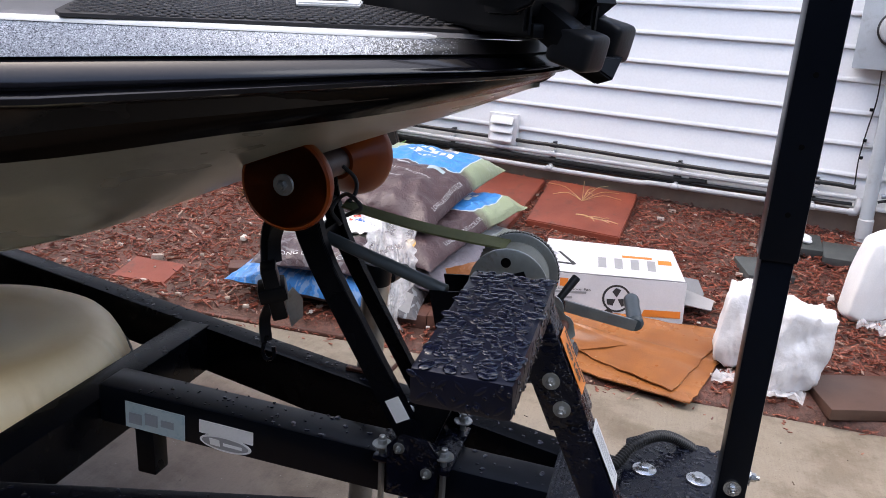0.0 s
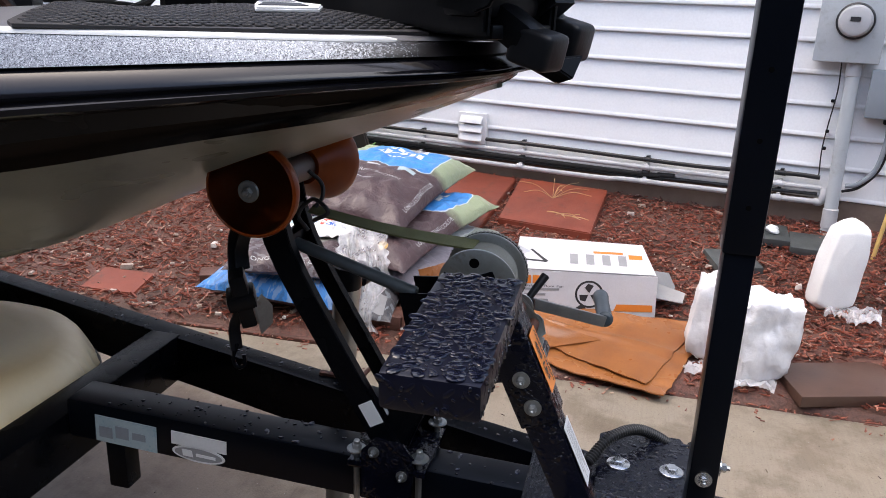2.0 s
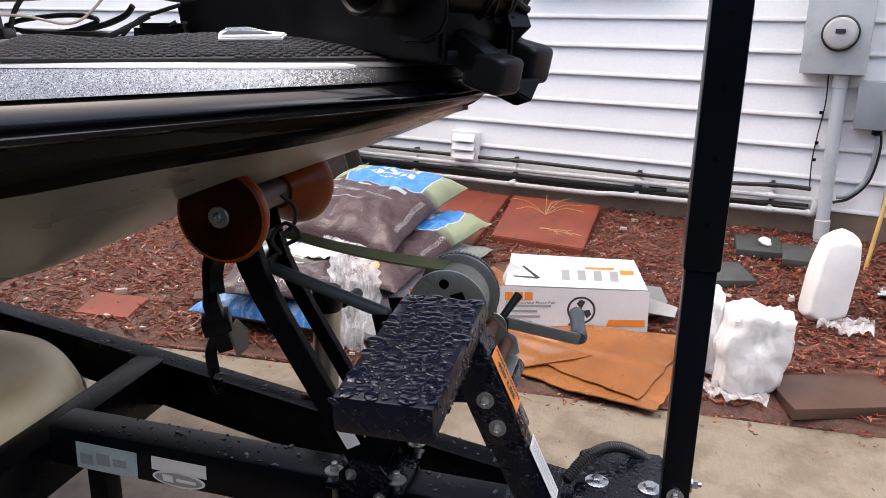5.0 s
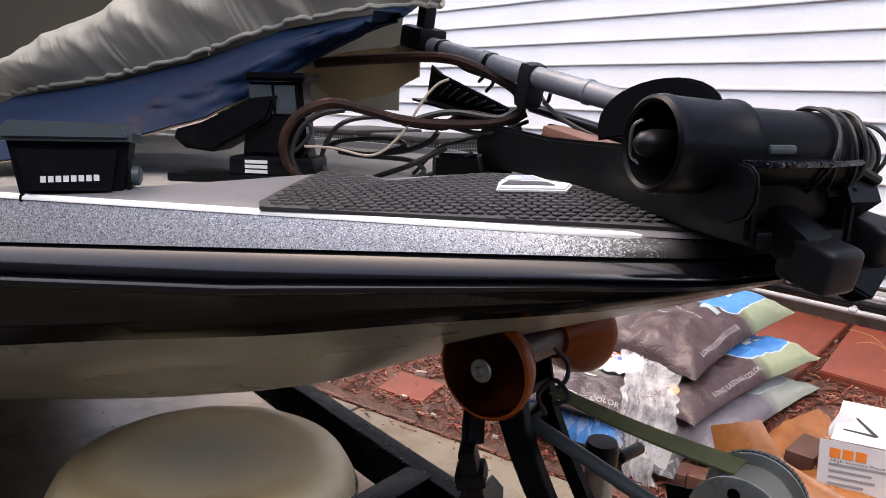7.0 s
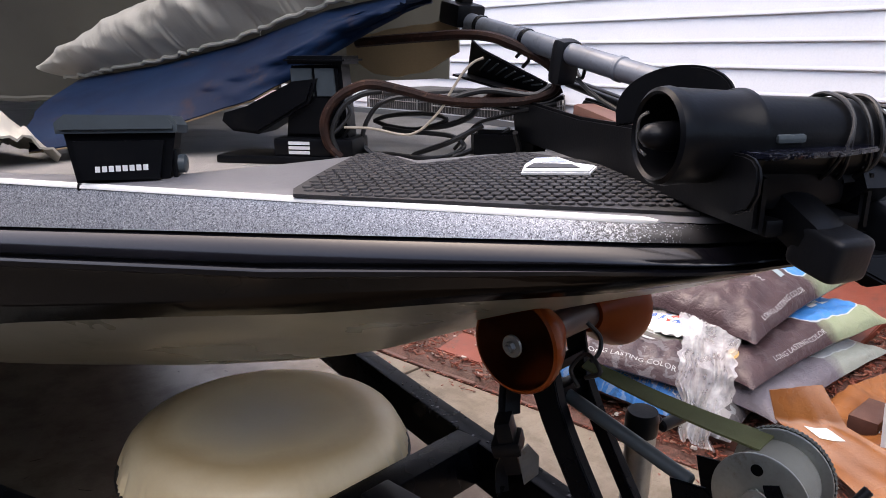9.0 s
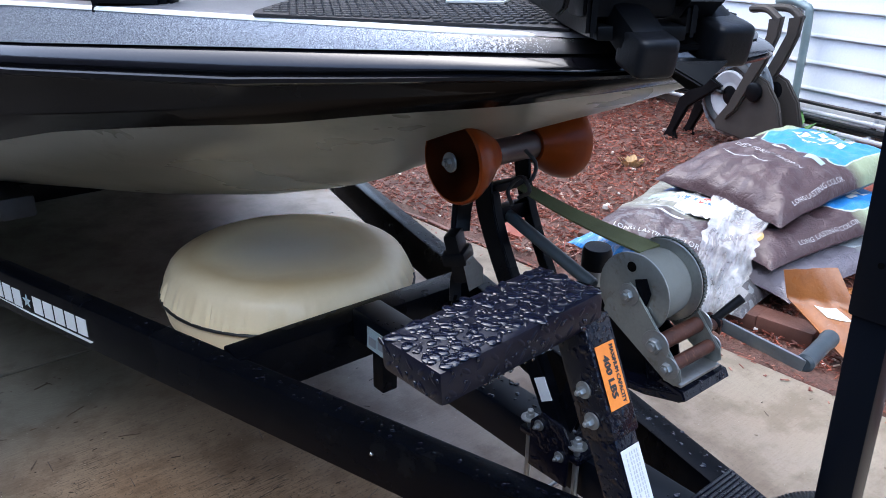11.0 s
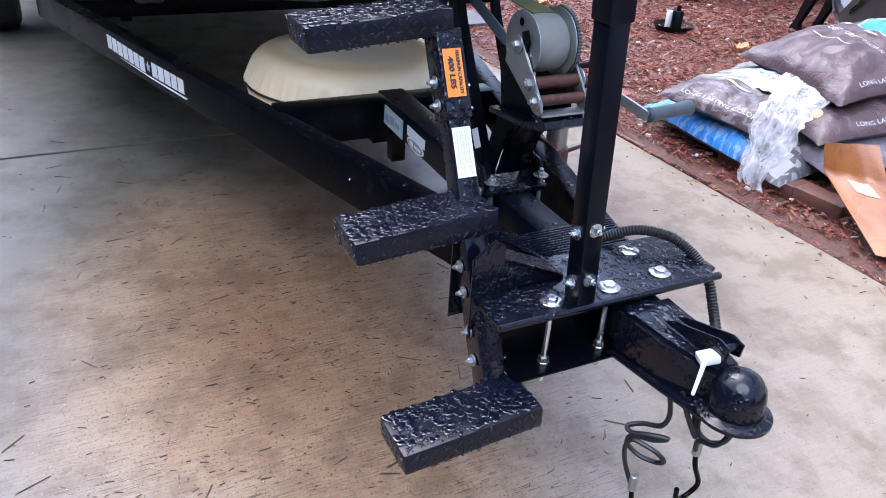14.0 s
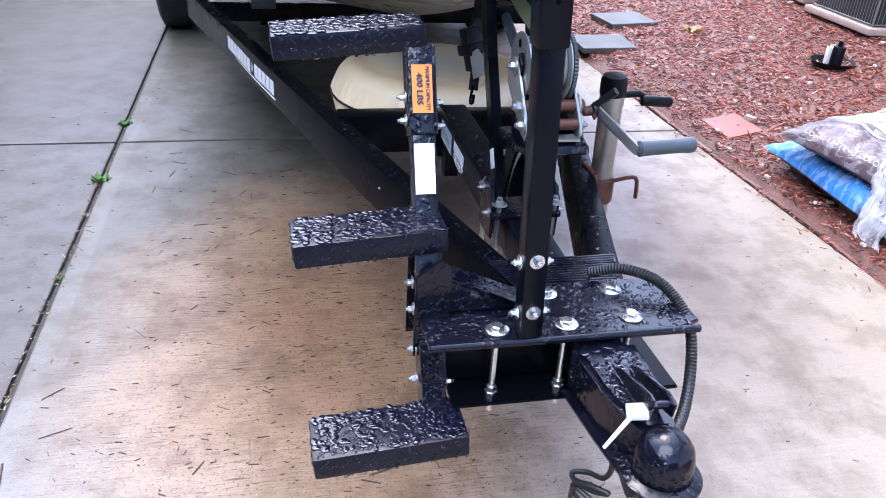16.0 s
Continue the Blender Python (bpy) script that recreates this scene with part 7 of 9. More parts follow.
plate(bm, [(-0.908, 0.078), (-0.888, 0.062), (-0.80, 0.11), (-0.80, 0.17), (-0.86, 0.18)], pose(0, 0, 1.2385), 0.05, 0.008)
solid("hatch_block", bm, PLASTIC, (-0.85, 0.1, 1.2385), "small black plastic block on the foredeck", "deck fitting")

# boat cover rolled back at the bow, its rear part raised over the cockpit, blue tarp below
def hem(s):
    """Lower hem of the rolled cover from the outboard corner up to the shaft's head."""
    u = -1.95 + 1.13 * s
    return Vector((u, -0.16 + 0.17 * s ** 0.8, 1.357 + 0.145 * s + float(np.interp(s, [0, 0.3, 0.5, 0.7, 0.9, 1], [0, 0, 0.01, 0.036, 0.032, 0.012]))))


def cover_point(s, t):
    s *= 0.985
    p = hem(s)
    h = float(np.interp(s, [0, 0.06, 0.14, 0.35, 0.55, 0.9, 1], [0.04, 0.08, 0.11, 0.15, 0.195, 0.22, 0.17])) * (1 + 0.08 * noise.noise((s * 7, 0, 4)))
    a = min(t / 0.72, 1.0)
    z = h * math.sin(a * math.pi / 2) - (0.35 * h * ((t - 0.72) / 0.28) ** 1.5 if t > 0.72 else 0.0)
    v = -0.055 * math.sin(math.pi * min(t / 0.5, 1.0)) + 0.30 * max(0.0, t - 0.38) ** 1.2
    ridge = 1 - abs(noise.noise((s * 8 + t * 2.6, t * 0.9, 3.0))) * 2.2
    fold = 0.013 * ridge + noise.noise((s * 17 + t * 4, t * 2.4, 8.0)) * 0.014 + noise.noise((s * 50, t * 12, 1.0)) * 0.004 - 0.012
    fold *= min(1.0, 0.25 + s * 6)
    g = max(0.0, 1 - t * 3.2)
    pucker = 0.0055 * math.sin(s * 330 + 14 * math.sin(s * 31) + 9 * noise.noise((s * 12, 0, 0))) * g * (0.5 + abs(noise.noise((s * 26, 1, 0))))
    return p + Vector((-0.10 * t + 0.2 * fold, v - fold * (0.4 + 0.6 * min(t * 4, 1)) - pucker, z + 0.5 * pucker + 0.3 * fold * a))


bm = bmesh.new()
sheet(bm, cover_point, 260, 64, 0.004)
rolled = solid("boat_cover", bm, CANVAS, (-1.4, 0.0, 1.36), "taupe canvas boat cover rolled back with a gathered hem", "boat cover", smooth=80)
bm = bmesh.new()
tube(bm, [cover_point(k / 110, 0.0) + Vector((0, -0.003, -0.001)) for k in range(111)], 0.0042, 8, 2)
part("hem", bm, CANVAS, rolled, "gathered elastic hem")
bm = bmesh.new()


def tent_point(s, t):
    """The cover's rear part, propped up over the cockpit and leaning outboard at the side."""
    u = -5.7 + 4.1 * s
    w = float(np.interp(s, [0, 0.42, 0.7, 0.85, 1.0], [0.85, 0.8, 0.45, 0.12, -0.2]))
    low = 1.2 + 0.13 * s ** 1.5
    prof = [(-w, low), (-w - 0.22, low + 0.5), (-w - 0.36, low + 0.85), (-w - 0.1, low + 1.02), (0.35, low + 1.12), (0.75, low + 0.9), (0.8, low + 0.4), (0.8, low)]
    k = min(int(t * 7), 6)
    f = t * 7 - k
    v, z = prof[k][0] * (1 - f) + prof[k + 1][0] * f, prof[k][1] * (1 - f) + prof[k + 1][1] * f
    q = 0.03 * noise.noise((u * 2.2, z * 2.5, v)) + 0.012 * noise.noise((u * 9, z * 3, 7.0 + v))
    return Vector((u + 0.1 * t * (1 - t), v - q, z + 0.5 * q))


sheet(bm, tent_point, 90, 56, 0.004)
tent = solid("boat_cover", bm, SHADED_CANVAS, (-3.0, -0.4, 1.2), "canvas boat cover raised over the cockpit, coloured dark olive for its shade", "boat cover", smooth=80)
for t0 in (0.0, 0.29, 0.43):
    bm = bmesh.new()
    tube(bm, [tent_point(k / 60, t0) + Vector((0, -0.004, 0.0)) for k in range(61)], 0.005 if t0 else 0.008, 6, 1)
    part("seam" if t0 else "hem", bm, SHADED_CANVAS, tent)
bm = bmesh.new()


def tarp_point(s, t):
    s *= 0.95
    top = hem(0.02 + 0.95 * s) + Vector((0.0, 0.015, -0.012))
    low = Vector([float(np.interp(s, (0, 0.25, 0.5, 0.75, 1), r)) for r in ((-1.45, -1.339, -1.2, -1.085, -0.87), (-0.44, -0.27, -0.149, -0.045, -0.04), (1.25, 1.28, 1.335, 1.414, 1.492))])
    p = top.lerp(low, t * (1 - 0.55 * (s / 0.95) ** 5))
    w = 0.018 * noise.noise((s * 7, t * 3, 3.0)) + 0.007 * noise.noise((s * 22, t * 9, 5.0))
    return p + Vector((0.02 * math.sin(math.pi * t), -0.05 * math.sin(math.pi * t) * (1 - 0.5 * s) + w, 0.4 * w))


sheet(bm, tarp_point, 90, 24, 0.004)
tarp = solid("blue_tarp", bm, BLUE_CLOTH, (-1.3, -0.3, 1.27), "wet navy blue tarp hanging under the cover's hem", "tarp", smooth=80)
bm = bmesh.new()
tube(bm, [tarp_point(k / 40, 1.0) for k in range(41)], 0.0016, 7, 2)
part("seam", bm, TAN_CLOTH, tarp, "pale stitched seam along the edge")
bm = bmesh.new()
sheet(bm, lambda s, t: Vector((-1.25 + 0.24 * s, 0.1 + 0.06 * s, 1.402 + 0.04 * t + 0.012 * s - 0.04 * math.sin(math.pi * s) * (1 - t) + 0.02 * s * t + 0.006 * noise.noise((s * 6, t * 4, 0)))), 24, 14, 0.006)
solid("tan_lining", bm, TAN_CLOTH, (-1.0, 0.12, 1.3), "tan cloth lining sagging below the tarp", "cloth", smooth=80)
bm = bmesh.new()
sheet(bm, lambda s, t: Vector((-1.40 - 0.35 * s, -0.58 + 0.17 * t, 1.245 + 0.085 * math.sin(math.pi * t) * math.sin(math.pi * (0.15 + 0.85 * s)) + 0.02 * noise.noise((s * 9, t * 9, 1))), ), 24, 16, 0.004)
solid("cover_end", bm, CANVAS, (-1.35, -0.5, 1.25), "bunched end of the taupe cover on the gunwale", "boat cover", smooth=80)


# ---- things on the planting bed and against the house ----
def on_bed(x, y):
    return bed_z(x, y) + 0.004


# sacks of mulch
def sack(base, rz, sx, sy, th, material, label, tilt=(0, 0), seed=1, sag=0.0, lines=(), bars=(), spot=None):
    """A filled polythene sack: a pillow with crimped ends; lines: printed words at (x, y, width, height, turn); bars: unreadable print."""
    m = pose(*base, tilt[0], tilt[1], rz)
    name = "mulch_sack"
    ob = thing(name, (0, 0, 0), label, "sack", m, "sacks in the stack")

    def top(a, b):
        x, y = 2 * a - 1, 2 * b - 1
        px = sx / 2 * x * (1 - 0.07 * (1 - y * y))
        py = sy / 2 * y * (1 - 0.05 * (1 - x * x))
        prof = max(0.0, (1 - abs(x) ** 3.2)) ** 0.55 * max(0.0, (1 - abs(y) ** 3.6)) ** 0.55
        w = 0.020 * noise.noise((px * 7, py * 7, seed)) + 0.009 * noise.noise((px * 22, py * 22, seed + 7)) + 0.010 * (1 - 2.4 * abs(noise.noise((px * 9 + 3 * py, py * 5 - 2 * px, seed + 3)))) * (0.3 + abs(x * y) + 0.5 * abs(y) ** 3) + 0.006 * math.sin(px * 60 + 5 * noise.noise((px * 5, py * 9, seed))) * max(0, abs(y) - 0.55)
        return px, py, prof, w

    def upper(a, b, lift=0.0):
        px, py, prof, w = top(a, b)
        return Vector((px, py, th * (0.36 + 0.64 * prof) + w * (0.3 + prof) - sag * (px * px + py * py) + lift))

    def lower(a, b):
        px, py, prof, w = top(a, b)
        return Vector((px, py, th * 0.36 * (1 - prof) + 0.3 * w * (1 - prof) - sag * (px * px + py * py)))

    bm = bmesh.new()
    sheet(bm, upper, 64, 76)
    part("sack_front", bm, material, ob, smooth=80)
    bm = bmesh.new()
    sheet(bm, lower, 30, 36)
    bmesh.ops.reverse_faces(bm, faces=bm.faces)
    part("sack_back", bm, BAG_BROWN if material == BAG_SOIL else material, ob, smooth=80)
    for text, cx, cy, w, h, turn in lines:
        bm = bmesh.new()
        c, s = math.cos(radians(turn)), math.sin(radians(turn))
        letters(bm, text, lambda x, y: upper(cx + (x * c - y * s) / sx, cy + (x * s + y * c) / sy, 0.0025), w, h)
        part("lettering", bm, PALE_GREY, ob)
    for k, (cx, cy, w, h, turn, mat_) in enumerate(bars):
        bm = bmesh.new()
        c, s = math.cos(radians(turn)), math.sin(radians(turn))

        def place(a, b):
            x, y = (a - 0.5) * w, (b - 0.5) * h
            return upper(cx + (x * c - y * s) / sx, cy + (x * s + y * c) / sy, 0.002)
        sheet(bm, place, 8, 3)
        part("print_bar", bm, mat_, ob)
    if spot:
        bm = bmesh.new()
        sheet(bm, lambda a, b: upper(spot[0] + 0.022 * b / sx * math.cos(6.2832 * a), spot[1] + 0.022 * b / sy * math.sin(6.2832 * a), 0.0028), 18, 3)
        part("round_badge", bm, YELLOW, ob)
    return ob


def badge(rows):
    """Two lines of short bars on the badge, in place of its name."""
    return [(0.54 + w * (k - (n - 1) / 2) / 0.62, cy, w * 0.72, h, 0, LABEL_WHITE) for cy, n, w, h in rows for k in range(n)]


sack((-1.545, 2.76, 0.088), 14.5, 0.84, 0.56, 0.135, BAG_SOIL, "blue-headed brown soil sack at the bottom of the stack", (5, 3), 3,
     lines=[("PREVENT WEEDS", 0.62, 0.12, 0.3, 0.035, 0)], bars=[(0.12 + 0.045 * k, 0.34 + 0.04 * (k % 3), 0.026, 0.1, 20, LABEL_WHITE if k % 2 else LABEL_BLUE) for k in range(9)] + [(0.28, 0.18, 0.2, 0.03, 0, LABEL_WHITE), (0.74, 0.3, 0.3, 0.16, 0, BOX_GREY), (0.8, 0.3, 0.14, 0.03, 0, INK_DARK), (0.9, 0.12, 0.1, 0.1, 0, BOX_GREY)])
sack((-1.34, 3.14, 0.135), 4, 0.62, 0.84, 0.135, BAG_GREY, "grey printed sack under the others", (4, 0), 5,
     bars=[(0.3, 0.3, 0.2, 0.04, 0, LABEL_WHITE), (0.32, 0.2, 0.24, 0.025, 0, LABEL_WHITE), (0.66, 0.12, 0.16, 0.03, 0, INK_DARK)])
sack((-1.64, 2.86, 0.215), 27, 0.58, 0.84, 0.135, BAG_PRINT, "brown and blue printed mulch sack under crumpled film", (3, 4), 8, 0.05,
     lines=[("LONG LASTING COLOR", 0.46, 0.045, 0.36, 0.017, 0)], bars=[(0.30, 0.40, 0.15, 0.07, 8, LABEL_BLUE), (0.30, 0.52, 0.10, 0.05, -10, INK_BLUE), (0.55, 0.46, 0.16, 0.035, 12, BOX_GREY), (0.35, 0.25, 0.22, 0.014, 0, PALE_GREY), (0.42, 0.20, 0.16, 0.012, 0, PALE_GREY), (0.62, 0.30, 0.12, 0.05, 5, LABEL_BLUE)])
sack((-1.395, 3.17, 0.255), -1, 0.62, 0.88, 0.135, BAG_BROWN, "brown mulch sack with blue badge under the top one", (6, -1), 11, 0.06,
     lines=[("LONG LASTING COLOR", 0.955, 0.38, 0.32, 0.018, 90)], bars=badge([(0.79, 6, 0.042, 0.038), (0.71, 6, 0.042, 0.042), (0.635, 5, 0.026, 0.014)]), spot=(0.78, 0.07))
sack((-1.535, 3.23, 0.395), 6, 0.64, 0.87, 0.17, BAG_BROWN, "dark brown mulch sack lying on top of the stack", (7, 2), 14, 0.08,
     lines=[("DEEP FOREST BROWN", 0.5, 0.36, 0.36, 0.021, -4), ("LONG LASTING COLOR", 0.955, 0.31, 0.32, 0.019, 90)],
     bars=badge([(0.79, 6, 0.042, 0.038), (0.71, 6, 0.042, 0.042), (0.635, 5, 0.026, 0.014)]) + [(0.42, 0.27, 0.26, 0.008, -4, PALE_GREY), (0.22, 0.47, 0.05, 0.035, 0, PALE_GREY), (0.76, 0.46, 0.09, 0.03, 0, LABEL_BLUE), (0.48, 0.46, 0.07, 0.014, 0, PALE_GREY)])

# crumpled film lying over the sacks
bm = bmesh.new()


def film_point(s, t):
    c = Vector((-1.40, 2.84, 0.40)).lerp(Vector((-1.215, 2.62, 0.30)), min(t / 0.5, 1)) if t < 0.5 else Vector((-1.215, 2.62, 0.30)).lerp(Vector((-1.17, 2.53, 0.055)), (t - 0.5) * 2)
    half_w = 0.12 - 0.05 * t + 0.035 * noise.noise((0.3, t * 4, s * 2 + 1.0)) + 0.03 * noise.noise((2.3, t * 13, s * 2 + 4.0))
    c = c + Vector((0.9, 0.35, -0.08)) * (s - 0.5) * 2 * half_w
    w = noise.noise((s * 5, t * 3, 3.0)) * 0.032 + (0.5 - abs(noise.noise((s * 12 + t * 2, t * 4, 5.0)))) * 0.024
    w *= min(1.0, 0.25 + 2.5 * t)
    return Vector((c.x + 0.5 * w, c.y - 0.7 * w, max(c.z + w, on_bed(c.x, c.y) + 0.01)))


sheet(bm, film_point, 46, 46)
solid("plastic_film", bm, FILM, (-1.4, 2.7, 0.2), "crumpled clear plastic film draped over sacks", "plastic film", I4, smooth=50)


def scrap_point(s, t, lift=0.0):
    """A torn wrapper lying crumpled on the second sack, its free edge hanging down."""
    x, y = -1.66 + 0.27 * s + 0.03 * noise.noise((t * 4, s * 2, 9.0)), 2.80 - 0.17 * t + 0.12 * s + 0.02 * noise.noise((s * 5, 3.0, t))
    w = 0.026 * noise.noise((s * 4, t * 3, 1.0)) + 0.02 * (0.5 - abs(noise.noise((s * 7 + 3 * t, t * 3, 6.0))))
    return Vector((x, y, 0.388 - 0.05 * t ** 2 - 0.02 * (1 - s) + w + lift))


bm = bmesh.new()
sheet(bm, scrap_point, 40, 30, 0.002)
scrap = solid("wrapper_scrap", bm, WHITE_PLASTIC, (-1.5, 2.8, 0.38), "torn white wrapper with blue and red print", "wrapper", I4, smooth=60)
for s0, s1, t0, t1, mat_ in ((0.12, 0.42, 0.35, 0.62, INK_BLUE), (0.5, 0.58, 0.1, 0.7, INK_RED), (0.3, 0.5, 0.08, 0.16, INK_RED), (0.62, 0.85, 0.55, 0.68, INK_BLUE), (0.66, 0.9, 0.2, 0.26, INK_GREY), (0.66, 0.84, 0.32, 0.37, INK_GREY)):
    bm = bmesh.new()
    sheet(bm, lambda s, t: scrap_point(s0 + (s1 - s0) * s + 0.12 * t * (s1 - s0), t0 + (t1 - t0) * t, 0.003), 14, 10)
    part("print", bm, mat_, scrap)

# loose bricks below the sacks
brick_m = None
for k, (x, y, rz) in enumerate(((-0.97, 2.72, 20), (-1.16, 2.66, 16), (-1.36, 2.62, 13), (-0.86, 3.1, 100), (-1.95, 2.62, 40))):
    if brick_m is None:
        bm = bmesh.new()
        box(bm, (-0.1, -0.05, 0), (0.1, 0.05, 0.06), 0.006)
        brick_m = solid("brick", bm, BROWN_BRICK, (0, 0, 0), "loose wet brown brick beside the sacks", "brick", pose(x, y, on_bed(x, y) - 0.012, 0, 0, rz), "loose bricks")
    else:
        copy_thing(brick_m, pose(x, y, on_bed(x, y) - 0.012, 2, 0, rz))

# red slabs at the wall
for pts, lift in ((((-1.12, 3.68), (-0.645, 3.70), (-0.735, 4.235), (-1.235, 4.225)), 0.0), (((-1.96, 3.5), (-1.14, 3.40), (-1.26, 4.22), (-1.98, 4.24)), -0.004), (((-2.46, 2.27), (-2.2, 2.34), (-2.26, 2.52), (-2.52, 2.46)), -0.029)):
    bm = bmesh.new()
    base = [Vector((x, y, on_bed(x, y) + lift)) for x, y in pts]
    lo = [bm.verts.new(p - Vector((0, 0, 0.02))) for p in base]
    hi = [bm.verts.new(p + Vector((0, 0, 0.035))) for p in base]
    bm.faces.new(list(reversed(lo)))
    bm.faces.new(hi)
    for k in range(4):
        bm.faces.new((lo[k], lo[(k + 1) % 4], hi[(k + 1) % 4], hi[k]))
    bmesh.ops.recalc_face_normals(bm, faces=bm.faces)
    bmesh.ops.bevel(bm, geom=list(bm.edges), offset=0.005, segments=2, affect="EDGES")
    solid("red_slab", bm, RED_BOARD, base[0], "wet brick-red rubber slab bedded in the mulch", "slab", I4, "red slabs")
bm = bmesh.new()
r2 = random.Random(3)
for k in range(9):
    a = r2.random() * 6.28
    p = Vector((-0.93, 3.93, 0.335))
    q = p + Vector((math.cos(a) * (0.1 + 0.12 * r2.random()), math.sin(a) * 0.1, 0.02 + 0.07 * r2.random()))
    tube(bm, [p, p.lerp(q, 0.5) + Vector((0, 0, 0.025)), q], 0.0016, 5, 4)
for k in range(8):
    a = r2.random() * 6.28
    p = Vector((-0.86 + 0.1 * r2.random(), 3.76, 0.302))
    tube(bm, [p, p + Vector((math.cos(a) * 0.06, math.sin(a) * 0.03, 0.006)), p + Vector((math.cos(a) * 0.11, math.sin(a) * 0.05, 0.002))], 0.002, 5, 4)
solid("dry_grass", bm, DRY_GRASS, (-0.93, 3.93, 0.33), "tuft of dry straw growing between slabs", "dry grass", I4, kind="stuff")

# fan carton
carton = thing("fan_carton", (-0.47, 3.05, 0.085), "crushed white printed fan carton lying on cardboard", "cardboard box", I4)
CM = along((-0.745, 2.95, 0.083), (-0.24, 3.165, 0.105)) @ Matrix.Diagonal((1.09, 1, 1, 1))


def panel(name, poly, mat_, lift=0.0, m=CM, label="", t=0.004):
    bm = bmesh.new()
    plate(bm, poly, m @ pose(0, 0, lift), t, 0)
    return part(name, bm, mat_, carton, label)


FR = CM @ pose(0, 0, 0, 82, 0, 0)
front = panel("front_panel", [(0.0, 0.0), (0.55, 0.0), (0.555, 0.165), (0.0, 0.185)], BOX_WHITE, 0, FR)
TP = CM @ pose(0, 0.028, 0.184, 17, 2.0, 0)
top_p = panel("top_panel", [(0.03, 0.0), (0.55, 0.0), (0.52, 0.21), (0.05, 0.23)], BOX_WHITE, 0, TP)
panel("left_flap", [(0.0, 0.0), (0.07, 0.12), (0.055, 0.30), (0.0, 0.2)], BOX_WHITE, 0, CM @ pose(0.0, 0.02, 0.0, 0, -88, 8))
panel("left_flap", [(0.0, 0.0), (0.03, 0.06), (0.09, 0.035), (0.07, -0.08), (0.0, -0.03)], BOX_WHITE, 0, CM @ pose(0.02, 0.1, 0.2, 62, 10, 20))
panel("back_panel", [(0.0, 0.0), (0.5, 0.0), (0.5, 0.17), (0.0, 0.17)], BOX_WHITE, 0, CM @ pose(0.03, 0.23, 0, 90, 0, 0))
panel("bottom_panel", [(0.0, 0.0), (0.55, 0.0), (0.5, 0.22), (0.03, 0.23)], CARD, 0.002, CM)
panel("crushed_end", [(0.5, 0.0), (0.62, 0.02), (0.66, 0.08), (0.64, 0.14), (0.54, 0.16)], BOX_GREY, 0, CM @ pose(0, 0.01, 0.0, 66, 0, 10), "crushed grey printed end")
panel("crushed_end", [(0.5, 0.0), (0.66, -0.01), (0.68, 0.07), (0.52, 0.14)], BOX_GREY, 0.0, CM @ pose(0, 0.04, 0.155, 12, 9, 0))


def ink(m, poly, mat_, parent, lift=0.0042):
    bm = bmesh.new()
    plate(bm, poly, m @ pose(0, 0, lift), 0.0006, 0)
    return part("print", bm, mat_, parent)


FRN = FR @ pose(0, 0, 0.0012)
for k in range(3):
    ink(FRN, [(0.03 + 0.036 * k, 0.128), (0.06 + 0.036 * k, 0.127), (0.06 + 0.036 * k, 0.16), (0.03 + 0.036 * k, 0.161)], INK_ORANGE, front, 0.0042 - 0.0006)
for k, w in enumerate((0.17, 0.12, 0.13, 0.1)):
    ink(FRN, [(0.03, 0.1 - 0.022 * k), (0.03 + w, 0.1 - 0.022 * k), (0.03 + w, 0.109 - 0.022 * k), (0.03, 0.109 - 0.022 * k)], INK_GREY, front, 0.0036)
bm = bmesh.new()
letters(bm, "High Velocity Floor Fan", lambda x, y: FRN @ Vector((0.125 + x, 0.116 + y, 0.0036)), 0.18, 0.013)
part("lettering", bm, INK_DARK, front)
bm = bmesh.new()
pts = ring_poly(30, 0.052, 0.056, 0.31, 0.088)
pin = ring_poly(30, 0.044, 0.048, 0.31, 0.088)
vo, vi = [bm.verts.new(FRN @ Vector((x, y, 0.0034))) for x, y in pts], [bm.verts.new(FRN @ Vector((x, y, 0.0034))) for x, y in pin]
for k in range(30):
    bm.faces.new((vo[k], vo[(k + 1) % 30], vi[(k + 1) % 30], vi[k]))
part("print", bm, INK_DARK, front)
for k in range(3):
    a = radians(90 + 120 * k)
    ink(FRN, [(0.31 + 0.04 * math.cos(a + d) * f, 0.088 + 0.044 * math.sin(a + d) * f) for d, f in ((0, 0.1), (-0.45, 0.9), (0.1, 1.0), (0.6, 0.75))], INK_DARK, front, 0.0035)
ink(FRN, [(0.27, 0.02), (0.3, 0.03), (0.285, 0.05), (0.262, 0.03)], INK_DARK, front, 0.0035)
ink(FRN, [(0.40, 0.022), (0.54, 0.022), (0.54, 0.05), (0.41, 0.05)], INK_ORANGE, front, 0.0035)
for k in range(4):
    ink(TP, [(0.24 + 0.06 * k, 0.05), (0.27 + 0.06 * k, 0.05), (0.27 + 0.06 * k, 0.12), (0.24 + 0.06 * k, 0.12)], INK_GREY, top_p)
ink(TP, [(0.06, 0.06), (0.15, 0.05), (0.16, 0.058), (0.1, 0.14), (0.09, 0.138), (0.14, 0.063), (0.06, 0.068)], INK_DARK, top_p)
ink(TP, [(0.46, 0.1), (0.51, 0.1), (0.51, 0.13), (0.46, 0.13)], INK_ORANGE, top_p)
ink(TP, [(0.33, 0.13), (0.44, 0.13), (0.44, 0.145), (0.33, 0.145)], INK_ORANGE, top_p)

# flattened cardboard
flat = thing("flattened_carton", (-0.5, 2.95, 0.03), "wet brown cardboard carton opened out flat", "cardboard", I4)
